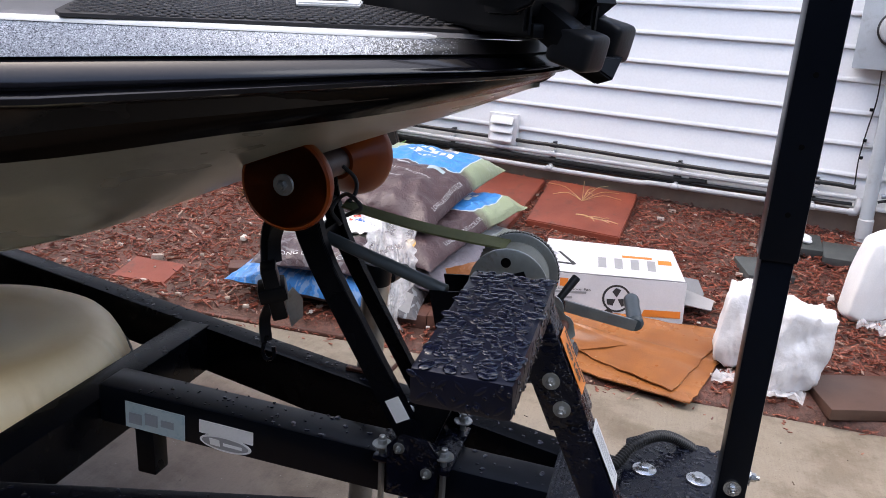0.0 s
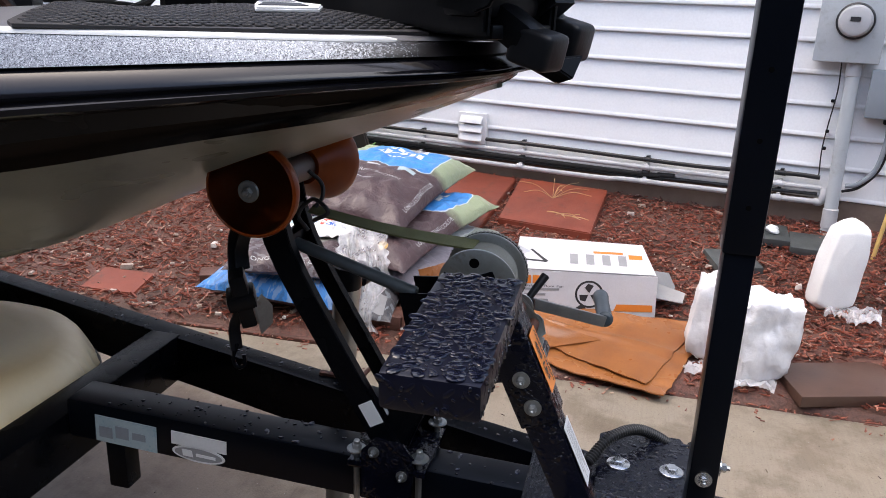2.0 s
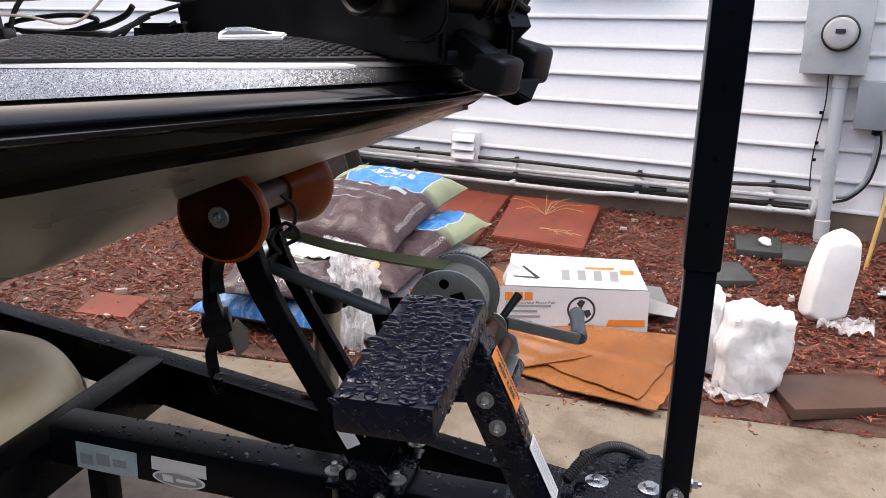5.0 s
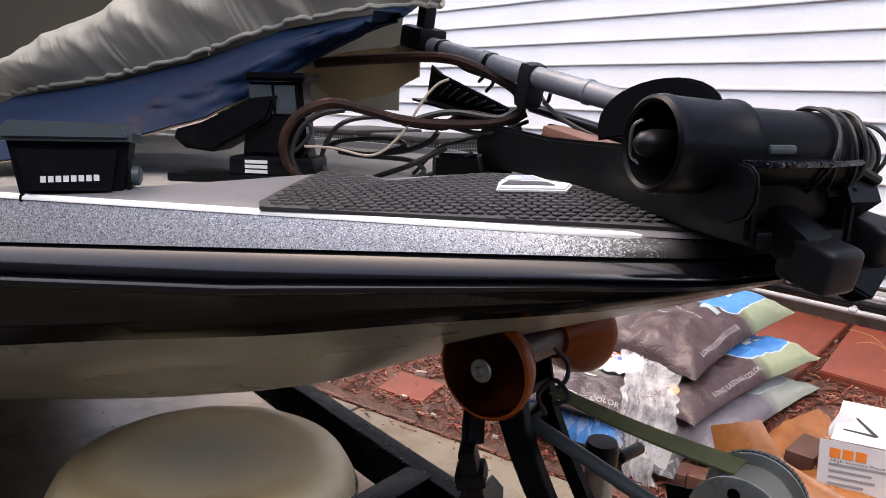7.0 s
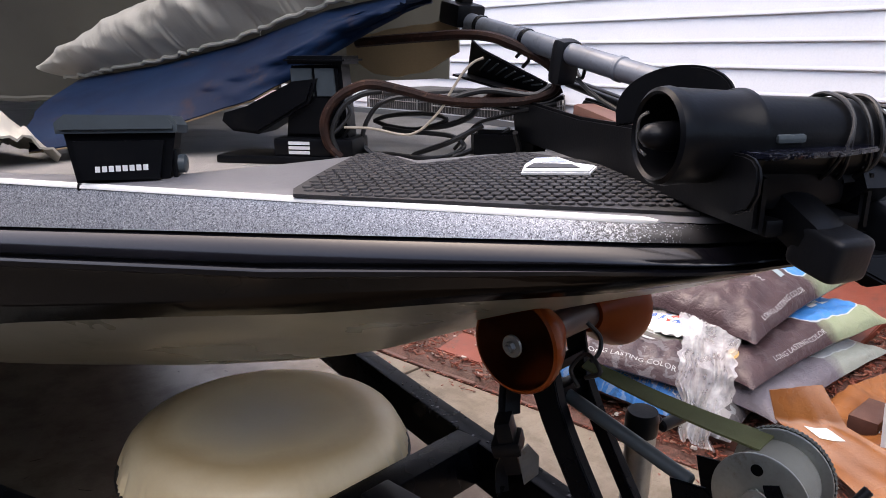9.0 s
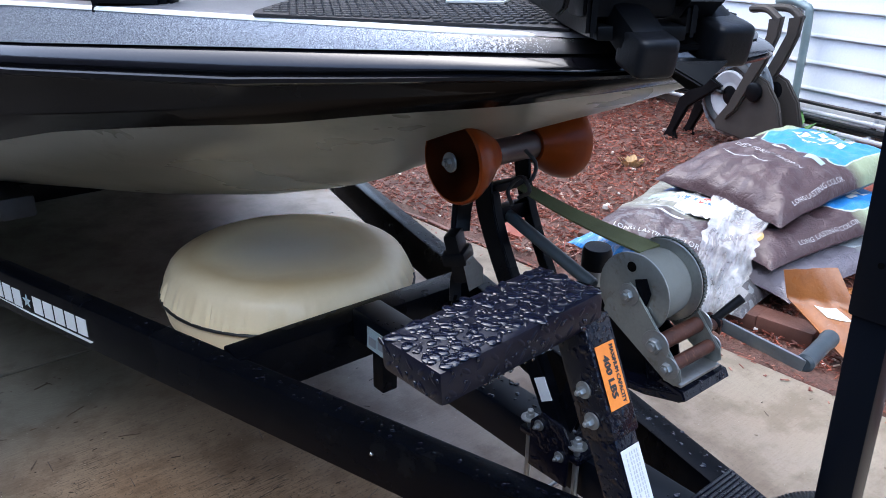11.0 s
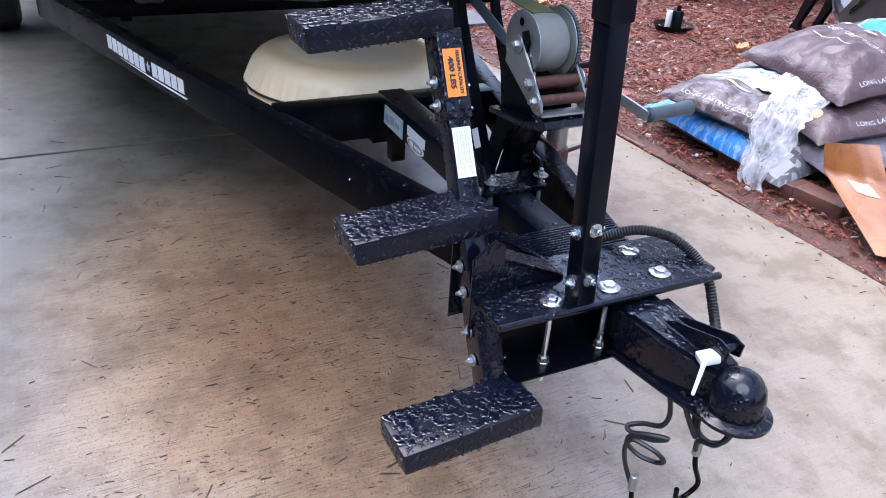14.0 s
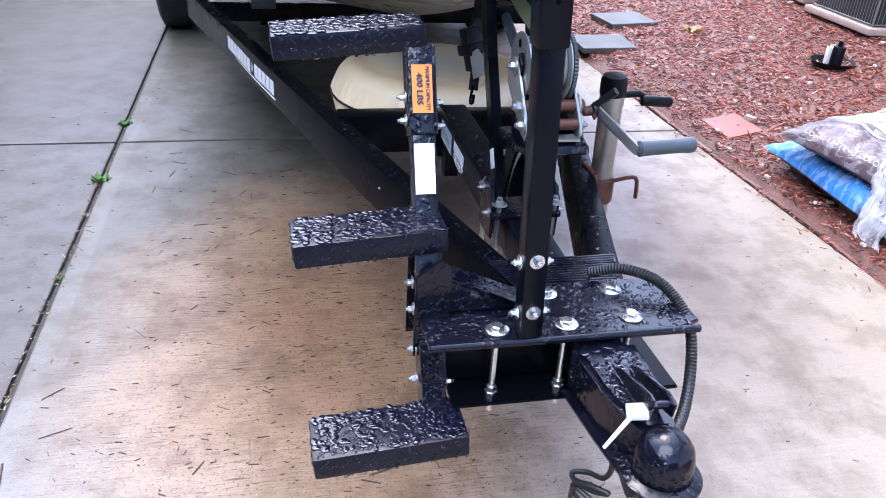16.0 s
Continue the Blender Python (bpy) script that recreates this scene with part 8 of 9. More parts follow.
for pts, lift, bend in ((((-0.62, 2.70), (-0.03, 2.685), (0.02, 3.22), (-0.78, 2.98)), 0.012, 0.006), (((-0.66, 2.82), (-0.1, 2.72), (-0.02, 3.16), (-0.72, 3.02)), 0.022, 0.008), (((-1.03, 3.06), (-0.70, 2.92), (-0.60, 3.36), (-0.98, 3.42)), 0.014, 0.02)):
    bm = bmesh.new()
    q = [Vector((x, y, 0)) for x, y in pts]

    def flat_point(s, t):
        p = q[0].lerp(q[1], s).lerp(q[3].lerp(q[2], s), t)
        rag = 0.008 * noise.noise((p.x * 25, p.y * 25, 2)) * (1 if min(s, t, 1 - s, 1 - t) < 0.02 else 0)
        return Vector((p.x + rag, p.y + rag, on_bed(p.x, p.y) + lift + bend * math.sin(s * 9 + t * 3) * 0.7 + 0.014 * max(0.0, 1 - abs(t - 0.42 - 0.1 * s) * 14) + 0.011 * noise.noise((p.x * 6, p.y * 6, 5)) + 0.006 * (0.5 - abs(noise.noise((p.x * 5 + p.y * 9, p.y * 16, 7))))))
    sheet(bm, flat_point, 30, 20, 0.005)
    part("cardboard_panel", bm, CARD, flat, smooth=60)
bm = bmesh.new()


def flap_point(s, t):
    if t < 0.3:
        k = t / 0.3
        p = Vector((-0.992 + 0.03 * k, 2.664 + 0.007 * k, 0.305 - 0.10 * k)) + s * Vector((0.10 + 0.07 * k, 0.14, 0.02 - 0.02 * k))
    else:
        k = (t - 0.3) / 0.7
        p = Vector((-0.962 + 0.36 * k, 2.671 - 0.005 * k, 0.205 - 0.15 * k)) + s * Vector((0.17 + 0.14 * k, 0.14 + 0.12 * k, 0.0))
    p.z += 0.008 * noise.noise((s * 4, t * 4, 8))
    return Vector((p.x, p.y, max(p.z, on_bed(p.x, p.y) + 0.02)))


sheet(bm, flap_point, 20, 24, 0.005)
flap = part("cardboard_flap", bm, CARD, flat, "raised flap leaning on the sacks", smooth=60)
bm = bmesh.new()
sheet(bm, lambda s, t: flap_point(0.3 + 0.3 * s, 0.34 + 0.1 * t) + Vector((0.004, -0.003, 0.006)), 4, 4)
part("paper_label", bm, LABEL_WHITE, flap)
bm = bmesh.new()
sheet(bm, lambda s, t: Vector((0.02 + 0.16 * s, 3.23 + 0.06 * s + 0.16 * t, on_bed(0.1, 3.3) + 0.02 + 0.03 * s + 0.02 * t)), 8, 8, 0.005)
part("cardboard_panel", bm, CARD, flat)

# white foam packing in film
def foam(name, base, m, size, label, seed, taper=0.0, lean=0.0, rough=1.0, material=None, boxy=0.72):
    bm = bmesh.new()
    bmesh.ops.create_icosphere(bm, subdivisions=5, radius=1.0)
    for v in bm.verts:
        c = v.co.copy()
        k = max(abs(c.x), abs(c.y), abs(c.z))
        c = c.lerp(c / k * 0.8, boxy)
        top = (c.z + 1) / 2
        c.x *= 1 - taper * top
        c.y *= 1 - taper * 0.6 * top
        crease = 0.5 - abs(noise.noise((c.x * 3.5 + c.z, c.y * 3.5, c.z * 2.2 + seed)))
        c += c.normalized() * rough * (0.16 * noise.noise((c.x * 1.6, c.y * 1.6, c.z * 1.6 + seed)) + 0.09 * crease + 0.022 * noise.noise((c.x * 7, c.y * 7, c.z * 5 + seed)) + 0.012 * noise.noise((c.x * 15, c.y * 15, c.z * 11 + seed)))
        v.co = Vector((c.x * size[0] / 2 + lean * top, c.y * size[1] / 2, max((c.z + 0.86) * size[2] / 1.72, 0)))
    return solid(name, bm, material or FOAM, base, label, "packing foam", m, smooth=60)


foam("foam_bag", (0, 0, 0), pose(0.025, 3.03, on_bed(0.025, 3.03) - 0.005, 0, 0, 12), (0.17, 0.18, 0.31), "white foam packing in a thin crumpled bag", 3, 0.2, 0.02, 1.2, FOAM_FILM)
foam("foam_bag", (0, 0, 0), pose(0.205, 2.985, on_bed(0.205, 2.985) - 0.003, 0, 0, 24), (0.25, 0.2, 0.30), "white foam packing in a torn bag by the drive", 7, -0.06, 0.02, 1.5, FOAM_FILM)
foam("foam_block", (0, 0, 0), pose(0.40, 3.56, on_bed(0.40, 3.56) - 0.01, 0, 0, 25), (0.22, 0.17, 0.36), "upright smooth wedge of white packing foam", 11, 0.26, 0.045, 0.3, None, 0.5)
for (x, y), (w, d), sd in (((0.50, 3.50), (0.2, 0.16), 4.0), ((0.15, 2.90), (0.3, 0.1), 6.0)):
    bm = bmesh.new()
    sheet(bm, lambda s, t: Vector((x + w * (s - 0.5), y + d * (t - 0.5) + 0.02 * math.sin(9 * s), on_bed(x, y) + 0.016 + 0.04 * abs(noise.noise((s * 5, t * 5, sd))) + 0.02 * noise.noise((s * 13, t * 13, sd)))), 26, 20)
    solid("plastic_film", bm, FILM, (x, y, on_bed(x, y)), "crumpled clear plastic film on the ground", "plastic film", I4, smooth=50)

# brown paver on the drive's edge
bm = bmesh.new()
m = along((0.385, 2.86, 0.030), (1.225, 3.40, 0.034))
box(bm, (0, 0, 0.0), (0.40, 0.225, 0.042), 0.004, m @ pose(0, 0, 0, 4, 0, 0))
solid("brown_paver", bm, BROWN_BOARD, (0.45, 3.05, 0.0), "dark brown rectangular paver lying on the drive's edge", "paver", I4)

# grey pavers near the conduit, and two farther along the bed
pav = None
for x, y, rz, s in ((0.09, 4.06, 12, 0.2), (0.30, 4.03, 8, 0.2), (0.0, 3.74, 30, 0.2), (-3.9, 1.97, 10, 0.36), (-4.5, 2.2, 18, 0.36)):
    mm = pose(x, y, on_bed(x, y) - 0.006, 6 if y > 2.5 else 2, 0, rz) @ Matrix.Diagonal((s / 0.2, s / 0.2, 1, 1))
    if pav is None:
        bm = bmesh.new()
        box(bm, (-0.1, -0.1, 0), (0.1, 0.1, 0.035), 0.004)
        pav = solid("grey_paver", bm, SLATE, (0, 0, 0), "dark grey square paver set in mulch", "paver", mm, "grey pavers")
    else:
        o = copy_thing(pav, mm.normalized() if s == 0.2 else mm)
        o.matrix_basis = mm
bm = bmesh.new()
bmesh.ops.create_icosphere(bm, subdivisions=3, radius=0.03)
for v in bm.verts:
    v.co *= 1 + 0.5 * noise.noise(v.co * 40)
    v.co.z = max(v.co.z * 0.7 + 0.015, 0)
solid("foam_crumb", bm, FOAM, (0, 0, 0), "small lump of white foam on a paver", "packing foam", pose(0.12, 4.05, on_bed(0.1, 4.05) + 0.03))

# litter by the wall
bottle = thing("water_bottle", (0, 0, 0), "empty crushed clear water bottle with blue label", "bottle", pose(0.63, 4.1, on_bed(0.63, 4.1) + 0.016, 0, 86, -20))
bm = bmesh.new()
lathe(bm, [(0.028, 0), (0.032, 0.006), (0.031, 0.06), (0.028, 0.09), (0.032, 0.12), (0.03, 0.15), (0.013, 0.185), (0.012, 0.2)], I4, 20)
part("bottle_body", bm, FILM, bottle)
bm = bmesh.new()
lathe(bm, [(0.033, 0.06), (0.0335, 0.062), (0.0335, 0.11), (0.033, 0.112)], I4, 20)
part("bottle_label", bm, BAG_BLUE, bottle)
bm = bmesh.new()
lathe(bm, [(0.014, 0.2), (0.0145, 0.202), (0.0145, 0.214), (0, 0.215)], I4, 16)
part("cap", bm, WHITE_PLASTIC, bottle)
bm = bmesh.new()
sheet(bm, lambda s, t: Vector((0.60 + 0.24 * s, 3.78 + 0.12 * t - 0.05 * s, on_bed(0.65, 3.8) + 0.012 + 0.02 * abs(noise.noise((s * 4, t * 4, 3))))), 16, 10, 0.002)
solid("litter_wrapper", bm, LABEL_BLUE, (0.7, 3.8, 0.25), "blue and white printed wrapper on the mulch", "wrapper", I4, smooth=60)

# dryer vent
vent = thing("dryer_vent", (-1.56, WALL_Y, 0.58), "white louvred dryer vent hood on the siding", "vent", I4)
bm = bmesh.new()
box(bm, (-1.66, WALL_Y - 0.05, 0.5), (-1.48, WALL_Y - 0.016, 0.675), 0.006)
part("vent_frame", bm, TRIM, vent)
for k in range(3):
    bm = bmesh.new()
    box(bm, (-1.64, -0.004, -0.022), (-1.50, 0.004, 0.022), 0.002, pose(0, WALL_Y - 0.062, 0.538 + 0.05 * k, -28, 0, 0))
    part("louvre", bm, TRIM, vent)

# pipes along the foot of the wall
for pts, r, mat_, label in (
        ([(-9.2, 4.262, 0.52), (-2.2, 4.262, 0.53), (-1.2, 4.262, 0.535), (-0.3, 4.262, 0.53), (0.12, 4.262, 0.55), (0.27, 4.255, 0.55)], 0.011, WIRE_BLACK, "thin black cable run clipped along the wall"),
        ([(-9.2, 4.25, 0.48), (-2.0, 4.25, 0.485), (-0.8, 4.25, 0.49), (0.28, 4.25, 0.50)], 0.0125, PALE_GREY, "pale conduit run along the foot of the wall"),
        ([(-9.2, 4.258, 0.445), (-1.4, 4.258, 0.45), (-0.4, 4.26, 0.465)], 0.012, WIRE_BLACK, "black cable run along the foot of the wall"),
        ([(-9.2, 4.262, 0.425), (-1.4, 4.262, 0.43), (-0.4, 4.262, 0.448), (0.27, 4.255, 0.47)], 0.008, WIRE_BLACK, "black cable run along the foot of the wall"),
        ([(-9.2, 4.235, 0.395), (-1.7, 4.235, 0.402), (-0.6, 4.235, 0.42), (0.2, 4.235, 0.435), (0.26, 4.235, 0.437)], 0.0135, PALE_GREY, "white plastic pipe along the foot of the wall")):
    run = thing("wall_pipe", pts[0], label, "pipe", I4)
    bm = bmesh.new()
    tube(bm, pts, r, 10, 6)
    part("pipe", bm, mat_, run)
    for x in (-7.5, -5.5, -3.5, -1.9, -1.25, -0.55, 0.1):
        if x < pts[-1][0] and x > pts[0][0]:
            bm = bmesh.new()
            j = next(i for i in range(len(pts) - 1) if pts[i][0] <= x <= pts[i + 1][0])
            c = Vector(pts[j]).lerp(Vector(pts[j + 1]), (x - pts[j][0]) / (pts[j + 1][0] - pts[j][0]))
            rod(bm, c - Vector((0.02, 0, 0)), c + Vector((0.02, 0, 0)), r * 1.2, seg=12)
            box(bm, (c.x - 0.008, c.y, c.z - 0.004), (c.x + 0.008, WALL_Y - 0.002, c.z + r + 0.008), 0.001)
            part("clip", bm, mat_, run)
bm = bmesh.new()
tube(bm, [(0.262, 4.235, 0.437), (0.29, 4.235, 0.44), (0.30, 4.235, 0.47), (0.30, 4.25, 0.5)], 0.018, 12, 6)
solid("pipe_elbow", bm, PALE_GREY, (0.28, 4.24, 0.44), "pale plastic pipe elbow", "pipe", I4)

# electricity meter, conduit, junction box, outlet
meter = thing("electric_meter", (0.275, WALL_Y, 1.08), "pale grey electricity meter box with round glass meter", "electric meter", I4)
bm = bmesh.new()
box(bm, (0.15, WALL_Y - 0.12, 1.085), (0.42, WALL_Y - 0.017, 1.52), 0.008)
part("meter_box", bm, GREY_PLASTIC, meter)
bm = bmesh.new()
mm = axis((0.297, WALL_Y - 0.12, 1.262), (0.297, 4.0, 1.262))
lathe(bm, [(0.076, 0), (0.078, 0.004), (0.078, 0.014), (0.072, 0.018), (0.07, 0.01)], mm, 40)
part("meter_ring", bm, INK_DARK, meter, "black meter ring")
bm = bmesh.new()
lathe(bm, [(0.070, 0.006), (0.068, 0.03), (0.06, 0.046), (0.048, 0.05), (0, 0.051)], mm, 36)
part("meter_face", bm, PALE_GREY, meter)
bm = bmesh.new()
box(bm, (0.277, WALL_Y - 0.1745, 1.262), (0.317, WALL_Y - 0.170, 1.28), 0)
part("meter_window", bm, INK_DARK, meter)
conduit = thing("meter_conduit", (0.345, 4.24, 0.3), "grey conduit dropping from the meter into the ground", "conduit", I4)
bm = bmesh.new()
rod(bm, (0.325, 4.235, 1.09), (0.345, 4.225, 0.2), 0.03, seg=22)
part("pipe", bm, GREY_PLASTIC, conduit)
bm = bmesh.new()
rod(bm, (0.343, 4.226, 0.32), (0.341, 4.227, 0.42), 0.034, seg=22)
part("coupling", bm, PALE_GREY, conduit)
bm = bmesh.new()
rod(bm, (0.325, 4.235, 1.02), (0.325, 4.235, 1.088), 0.034, seg=22)
part("coupling", bm, PALE_GREY, conduit)
bm = bmesh.new()
tube(bm, [(0.27, 4.26, 1.08), (0.275, 4.268, 0.95), (0.262, 4.268, 0.8), (0.255, 4.268, 0.68), (0.262, 4.268, 0.55)], 0.003, 8)
part("earth_wire", bm, WIRE_BLACK, conduit)
for z in (0.9, 0.76, 0.68):
    bm = bmesh.new()
    box(bm, (0.255, 4.257, z), (0.271, 4.283, z + 0.014), 0.003)
    part("clip", bm, PLASTIC, conduit)
jb = thing("junction_box", (0.48, WALL_Y, 0.84), "mid-grey junction box on the siding", "junction box", I4)
bm = bmesh.new()
box(bm, (0.40, WALL_Y - 0.1, 0.85), (0.55, WALL_Y - 0.017, 1.06), 0.008)
part("box", bm, MID_GREY, jb)
bm = bmesh.new()
tube(bm, [(0.5, 4.24, 0.85), (0.51, 4.24, 0.76), (0.49, 4.24, 0.62), (0.43, 4.235, 0.545), (0.38, 4.23, 0.53)], 0.011, 12)
part("flexible_conduit", bm, MID_GREY, jb)
bm = bmesh.new()
tube(bm, [(0.515, 4.25, 0.85), (0.525, 4.25, 0.76), (0.505, 4.25, 0.62), (0.44, 4.245, 0.53), (0.37, 4.24, 0.50)], 0.007, 10)
part("cable", bm, WIRE_BLACK, jb)
bm = bmesh.new()
rod(bm, (0.5, 4.24, 0.86), (0.5, 4.24, 0.825), 0.02)
part("gland", bm, PLASTIC, jb)
outlet = thing("outdoor_outlet", (0.63, WALL_Y, 0.5), "white outdoor outlet with a small tap", "outlet", I4)
bm = bmesh.new()
box(bm, (0.57, WALL_Y - 0.03, 0.49), (0.69, WALL_Y - 0.016, 0.60), 0.004)
part("plate", bm, PALE_GREY, outlet)
bm = bmesh.new()
box(bm, (0.6, WALL_Y - 0.06, 0.515), (0.66, WALL_Y - 0.031, 0.575), 0.006)
part("cover", bm, MID_GREY, outlet)
bm = bmesh.new()
rod(bm, (0.645, 4.24, 0.56), (0.645, 4.2, 0.59), 0.013)
part("knob", bm, PLASTIC, outlet)
broom = thing("broom_handle", (0.55, 4.05, 0.3), "yellow wooden broom handle leaning on the wall", "broom handle", I4)
bm = bmesh.new()
rod(bm, (0.545, 4.02, bed_z(0.545, 4.02)), (0.70, 4.262, 1.62), 0.009, seg=14)
part("pole", bm, YELLOW, broom)
brush = thing("brush_handle", (0.62, 4.27, 1.22), "yellow and black handle hung on the wall", "brush", I4)
bm = bmesh.new()
rod(bm, (0.53, 4.265, 1.262), (0.95, 4.265, 1.225), 0.013, seg=14)
part("handle", bm, YELLOW, brush)
bm = bmesh.new()
rod(bm, (0.49, 4.265, 1.2655), (0.535, 4.265, 1.2615), 0.015, seg=14)
part("end_cap", bm, PLASTIC, brush)
gbox = thing("phone_box", (0.72, WALL_Y, 0.9), "beige utility box on the siding", "utility box", I4)
bm = bmesh.new()
box(bm, (0.64, WALL_Y - 0.08, 0.90), (0.86, WALL_Y - 0.017, 1.16), 0.008)
part("box", bm, TAN_PAD, gbox)

# condensers
def condenser(m, label):
    ob = thing("air_conditioner", (0, 0, 0), label, "air conditioner", m, "condensers at the wall")
    s, h = 0.33, 0.80
    bm = bmesh.new()
    box(bm, (-s - 0.05, -s - 0.05, 0), (s + 0.05, s + 0.05, 0.045), 0.012)
    part("pad", bm, TAN_PAD, ob, "tan plastic pad")
    bm = bmesh.new()
    box(bm, (-s, -s, 0.046), (s, s, h), 0.02)
    part("coil", bm, AC_DARK, ob)
    bm = bmesh.new()
    box(bm, (-s - 0.012, -s - 0.012, h), (s + 0.012, s + 0.012, h + 0.04), 0.012)
    part("top_cover", bm, AC_DARK, ob)
    for k in range(4):
        bm = bmesh.new()
        mm = pose(0, 0, 0, 0, 0, 90 * k)
        for j in range(22):
            x = -s + 0.02 + j * (2 * s - 0.04) / 21
            rod(bm, mm @ Vector((x, -s - 0.01, 0.05)), mm @ Vector((x, -s - 0.01, h)), 0.0022, seg=5)
        for j in range(5):
            z = 0.06 + j * 0.175
            rod(bm, mm @ Vector((-s, -s - 0.014, z)), mm @ Vector((s, -s - 0.014, z)), 0.004, seg=6)
        rod(bm, mm @ Vector((-s - 0.008, -s - 0.008, 0.046)), mm @ Vector((-s - 0.008, -s - 0.008, h)), 0.007, seg=8)
        part("grille", bm, AC_WIRE, ob)
    return ob


condenser(pose(-4.13, 3.87, bed_z(-4.13, 3.87) - 0.01, 0, 0, 10), "dark air conditioner condenser behind a wire grille")
condenser(pose(-5.1, 3.85, bed_z(-5.1, 3.85) - 0.01, 0, 0, 6), "second dark condenser on a tan pad")

# hose reel cart
reel = thing("hose_reel", (-2.45, 3.85, 0.26), "taupe plastic hose reel cart with grey spool", "hose reel", I4)


def upright_plate(bm, poly, y, t, bevel=0.008):
    """A plate standing along the wall: outline in x and z."""
    return plate(bm, poly, Matrix(((1, 0, 0, 0), (0, 0, 1, y), (0, 1, 0, 0), (0, 0, 0, 1))), t, bevel)


for y in (3.77, 3.91):
    bm = bmesh.new()
    upright_plate(bm, [(-2.52, 0.43), (-2.44, 0.53), (-2.35, 0.66), (-2.28, 0.72), (-2.19, 0.69), (-2.10, 0.59), (-2.06, 0.48), (-2.10, 0.28), (-2.18, 0.27), (-2.24, 0.36), (-2.36, 0.37), (-2.50, 0.38)], y, 0.03)
    cheek = part("side_cheek", bm, REEL_BROWN, reel)
    bm = bmesh.new()
    upright_plate(bm, [(-2.23, 1.0), (-2.145, 1.02), (-2.155, 0.92), (-2.21, 0.78), (-2.36, 0.51), (-2.43, 0.45), (-2.41, 0.56), (-2.29, 0.79), (-2.23, 0.92)], y - 0.018, 0.03)
    part("side_arm", bm, REEL_BROWN, reel)
    bm = bmesh.new()
    upright_plate(bm, [(-2.60, 0.66), (-2.50, 0.62), (-2.74, 0.46), (-2.83, 0.30), (-2.80, 0.22), (-2.96, 0.19), (-2.88, 0.33), (-2.82, 0.50)], y + 0.002, 0.028)
    part("front_leg", bm, PLASTIC, reel)
    bm = bmesh.new()
    lathe(bm, [(0.04, 0), (0.05, 0.004), (0.05, 0.02), (0.04, 0.026), (0, 0.027)], axis((-2.25, y - 0.002, 0.63), (-2.25, y - 0.2 if y < 3.9 else y + 0.2, 0.63)), 20)
    part("hub_knob", bm, PLASTIC, reel)
bm = bmesh.new()
beam(bm, (-2.87, 3.74, 0.235), (-2.87, 3.96, 0.25), 0.07, 0.05, 0.014)
part("foot_bar", bm, REEL_BROWN, reel)
bm = bmesh.new()
tube(bm, [(-2.17, 3.77, 1.0), (-2.26, 3.775, 1.045), (-2.37, 3.79, 1.04), (-2.40, 3.84, 1.035), (-2.38, 3.90, 1.04), (-2.26, 3.925, 1.045), (-2.17, 3.925, 1.0)], 0.02, 10)
part("handle", bm, REEL_BROWN, reel)
for y in (3.81, 3.875):
    bm = bmesh.new()
    lathe(bm, [(0.05, 0.0), (0.21, 0.0), (0.225, 0.006), (0.225, 0.018), (0.21, 0.024), (0.05, 0.024)], axis((-2.46, y, 0.575), (-2.46, y + 1, 0.575)), 40)
    disc_part = part("spool_disc", bm, MID_GREY, reel, "dusty grey spool disc")
    for k in range(16):
        a = 2 * math.pi * k / 16
        bm = bmesh.new()
        beam(bm, (-2.46 + 0.13 * math.cos(a), y - 0.004, 0.575 + 0.13 * math.sin(a)), (-2.46 + 0.215 * math.cos(a), y - 0.004, 0.575 + 0.215 * math.sin(a)), 0.012, 0.012, 0.003)
        part("spool_rib", bm, MID_GREY, disc_part)
bm = bmesh.new()
lathe(bm, [(0.10, 0.0), (0.15, 0.004), (0.16, 0.014), (0.15, 0.026), (0.1, 0.03)], axis((-2.46, 3.84, 0.575), (-2.46, 5, 0.575)), 32)
part("hose", bm, WIRE_BLACK, reel, "black hose on the spool")
bm = bmesh.new()
lathe(bm, [(0.135, 0.0), (0.145, 0.012), (0.165, 0.02), (0.185, 0.012), (0.195, 0.0)], axis((-2.46, 3.806, 0.575), (-2.46, 2.8, 0.575)), 40)
part("hose_coil", bm, WIRE_BLACK, reel, "black hose wound on the spool")
bm = bmesh.new()
lathe(bm, [(0.05, -0.006), (0.075, 0.002), (0.125, 0.012), (0.135, 0.006), (0.135, 0.0)], axis((-2.46, 3.804, 0.575), (-2.46, 2.8, 0.575)), 40)
part("spool_dish", bm, PALE_GREY, reel, "pale dished spool centre")
bm = bmesh.new()
lathe(bm, [(0.0, 0.004), (0.04, 0.004), (0.052, 0.0)], axis((-2.46, 3.804, 0.575), (-2.46, 2.8, 0.575)), 24)
part("spool_bore", bm, PLASTIC, reel)
bm = bmesh.new()
tube(bm, [(-2.84, 3.8, 0.70), (-2.72, 3.79, 0.80), (-2.55, 3.79, 0.86), (-2.38, 3.78, 0.84), (-2.25, 3.77, 0.78)], 0.012, 8)
part("hose_guide", bm, PLASTIC, reel)
bm = bmesh.new()
box(bm, (-2.95, 3.76, 0.64), (-2.83, 3.87, 0.74), 0.01)
part("guide_block", bm, PLASTIC, reel)
bm = bmesh.new()
tube(bm, [(-2.9, 3.8, 0.68), (-2.78, 3.79, 0.64), (-2.62, 3.79, 0.60), (-2.5, 3.79, 0.585)], 0.012, 8)
part("hose_end", bm, WIRE_BLACK, reel)
tap = thing("tap_pipe", (-2.45, 4.2, 0.3), "grey-green standpipe bent along the wall", "pipe", I4)
bm = bmesh.new()
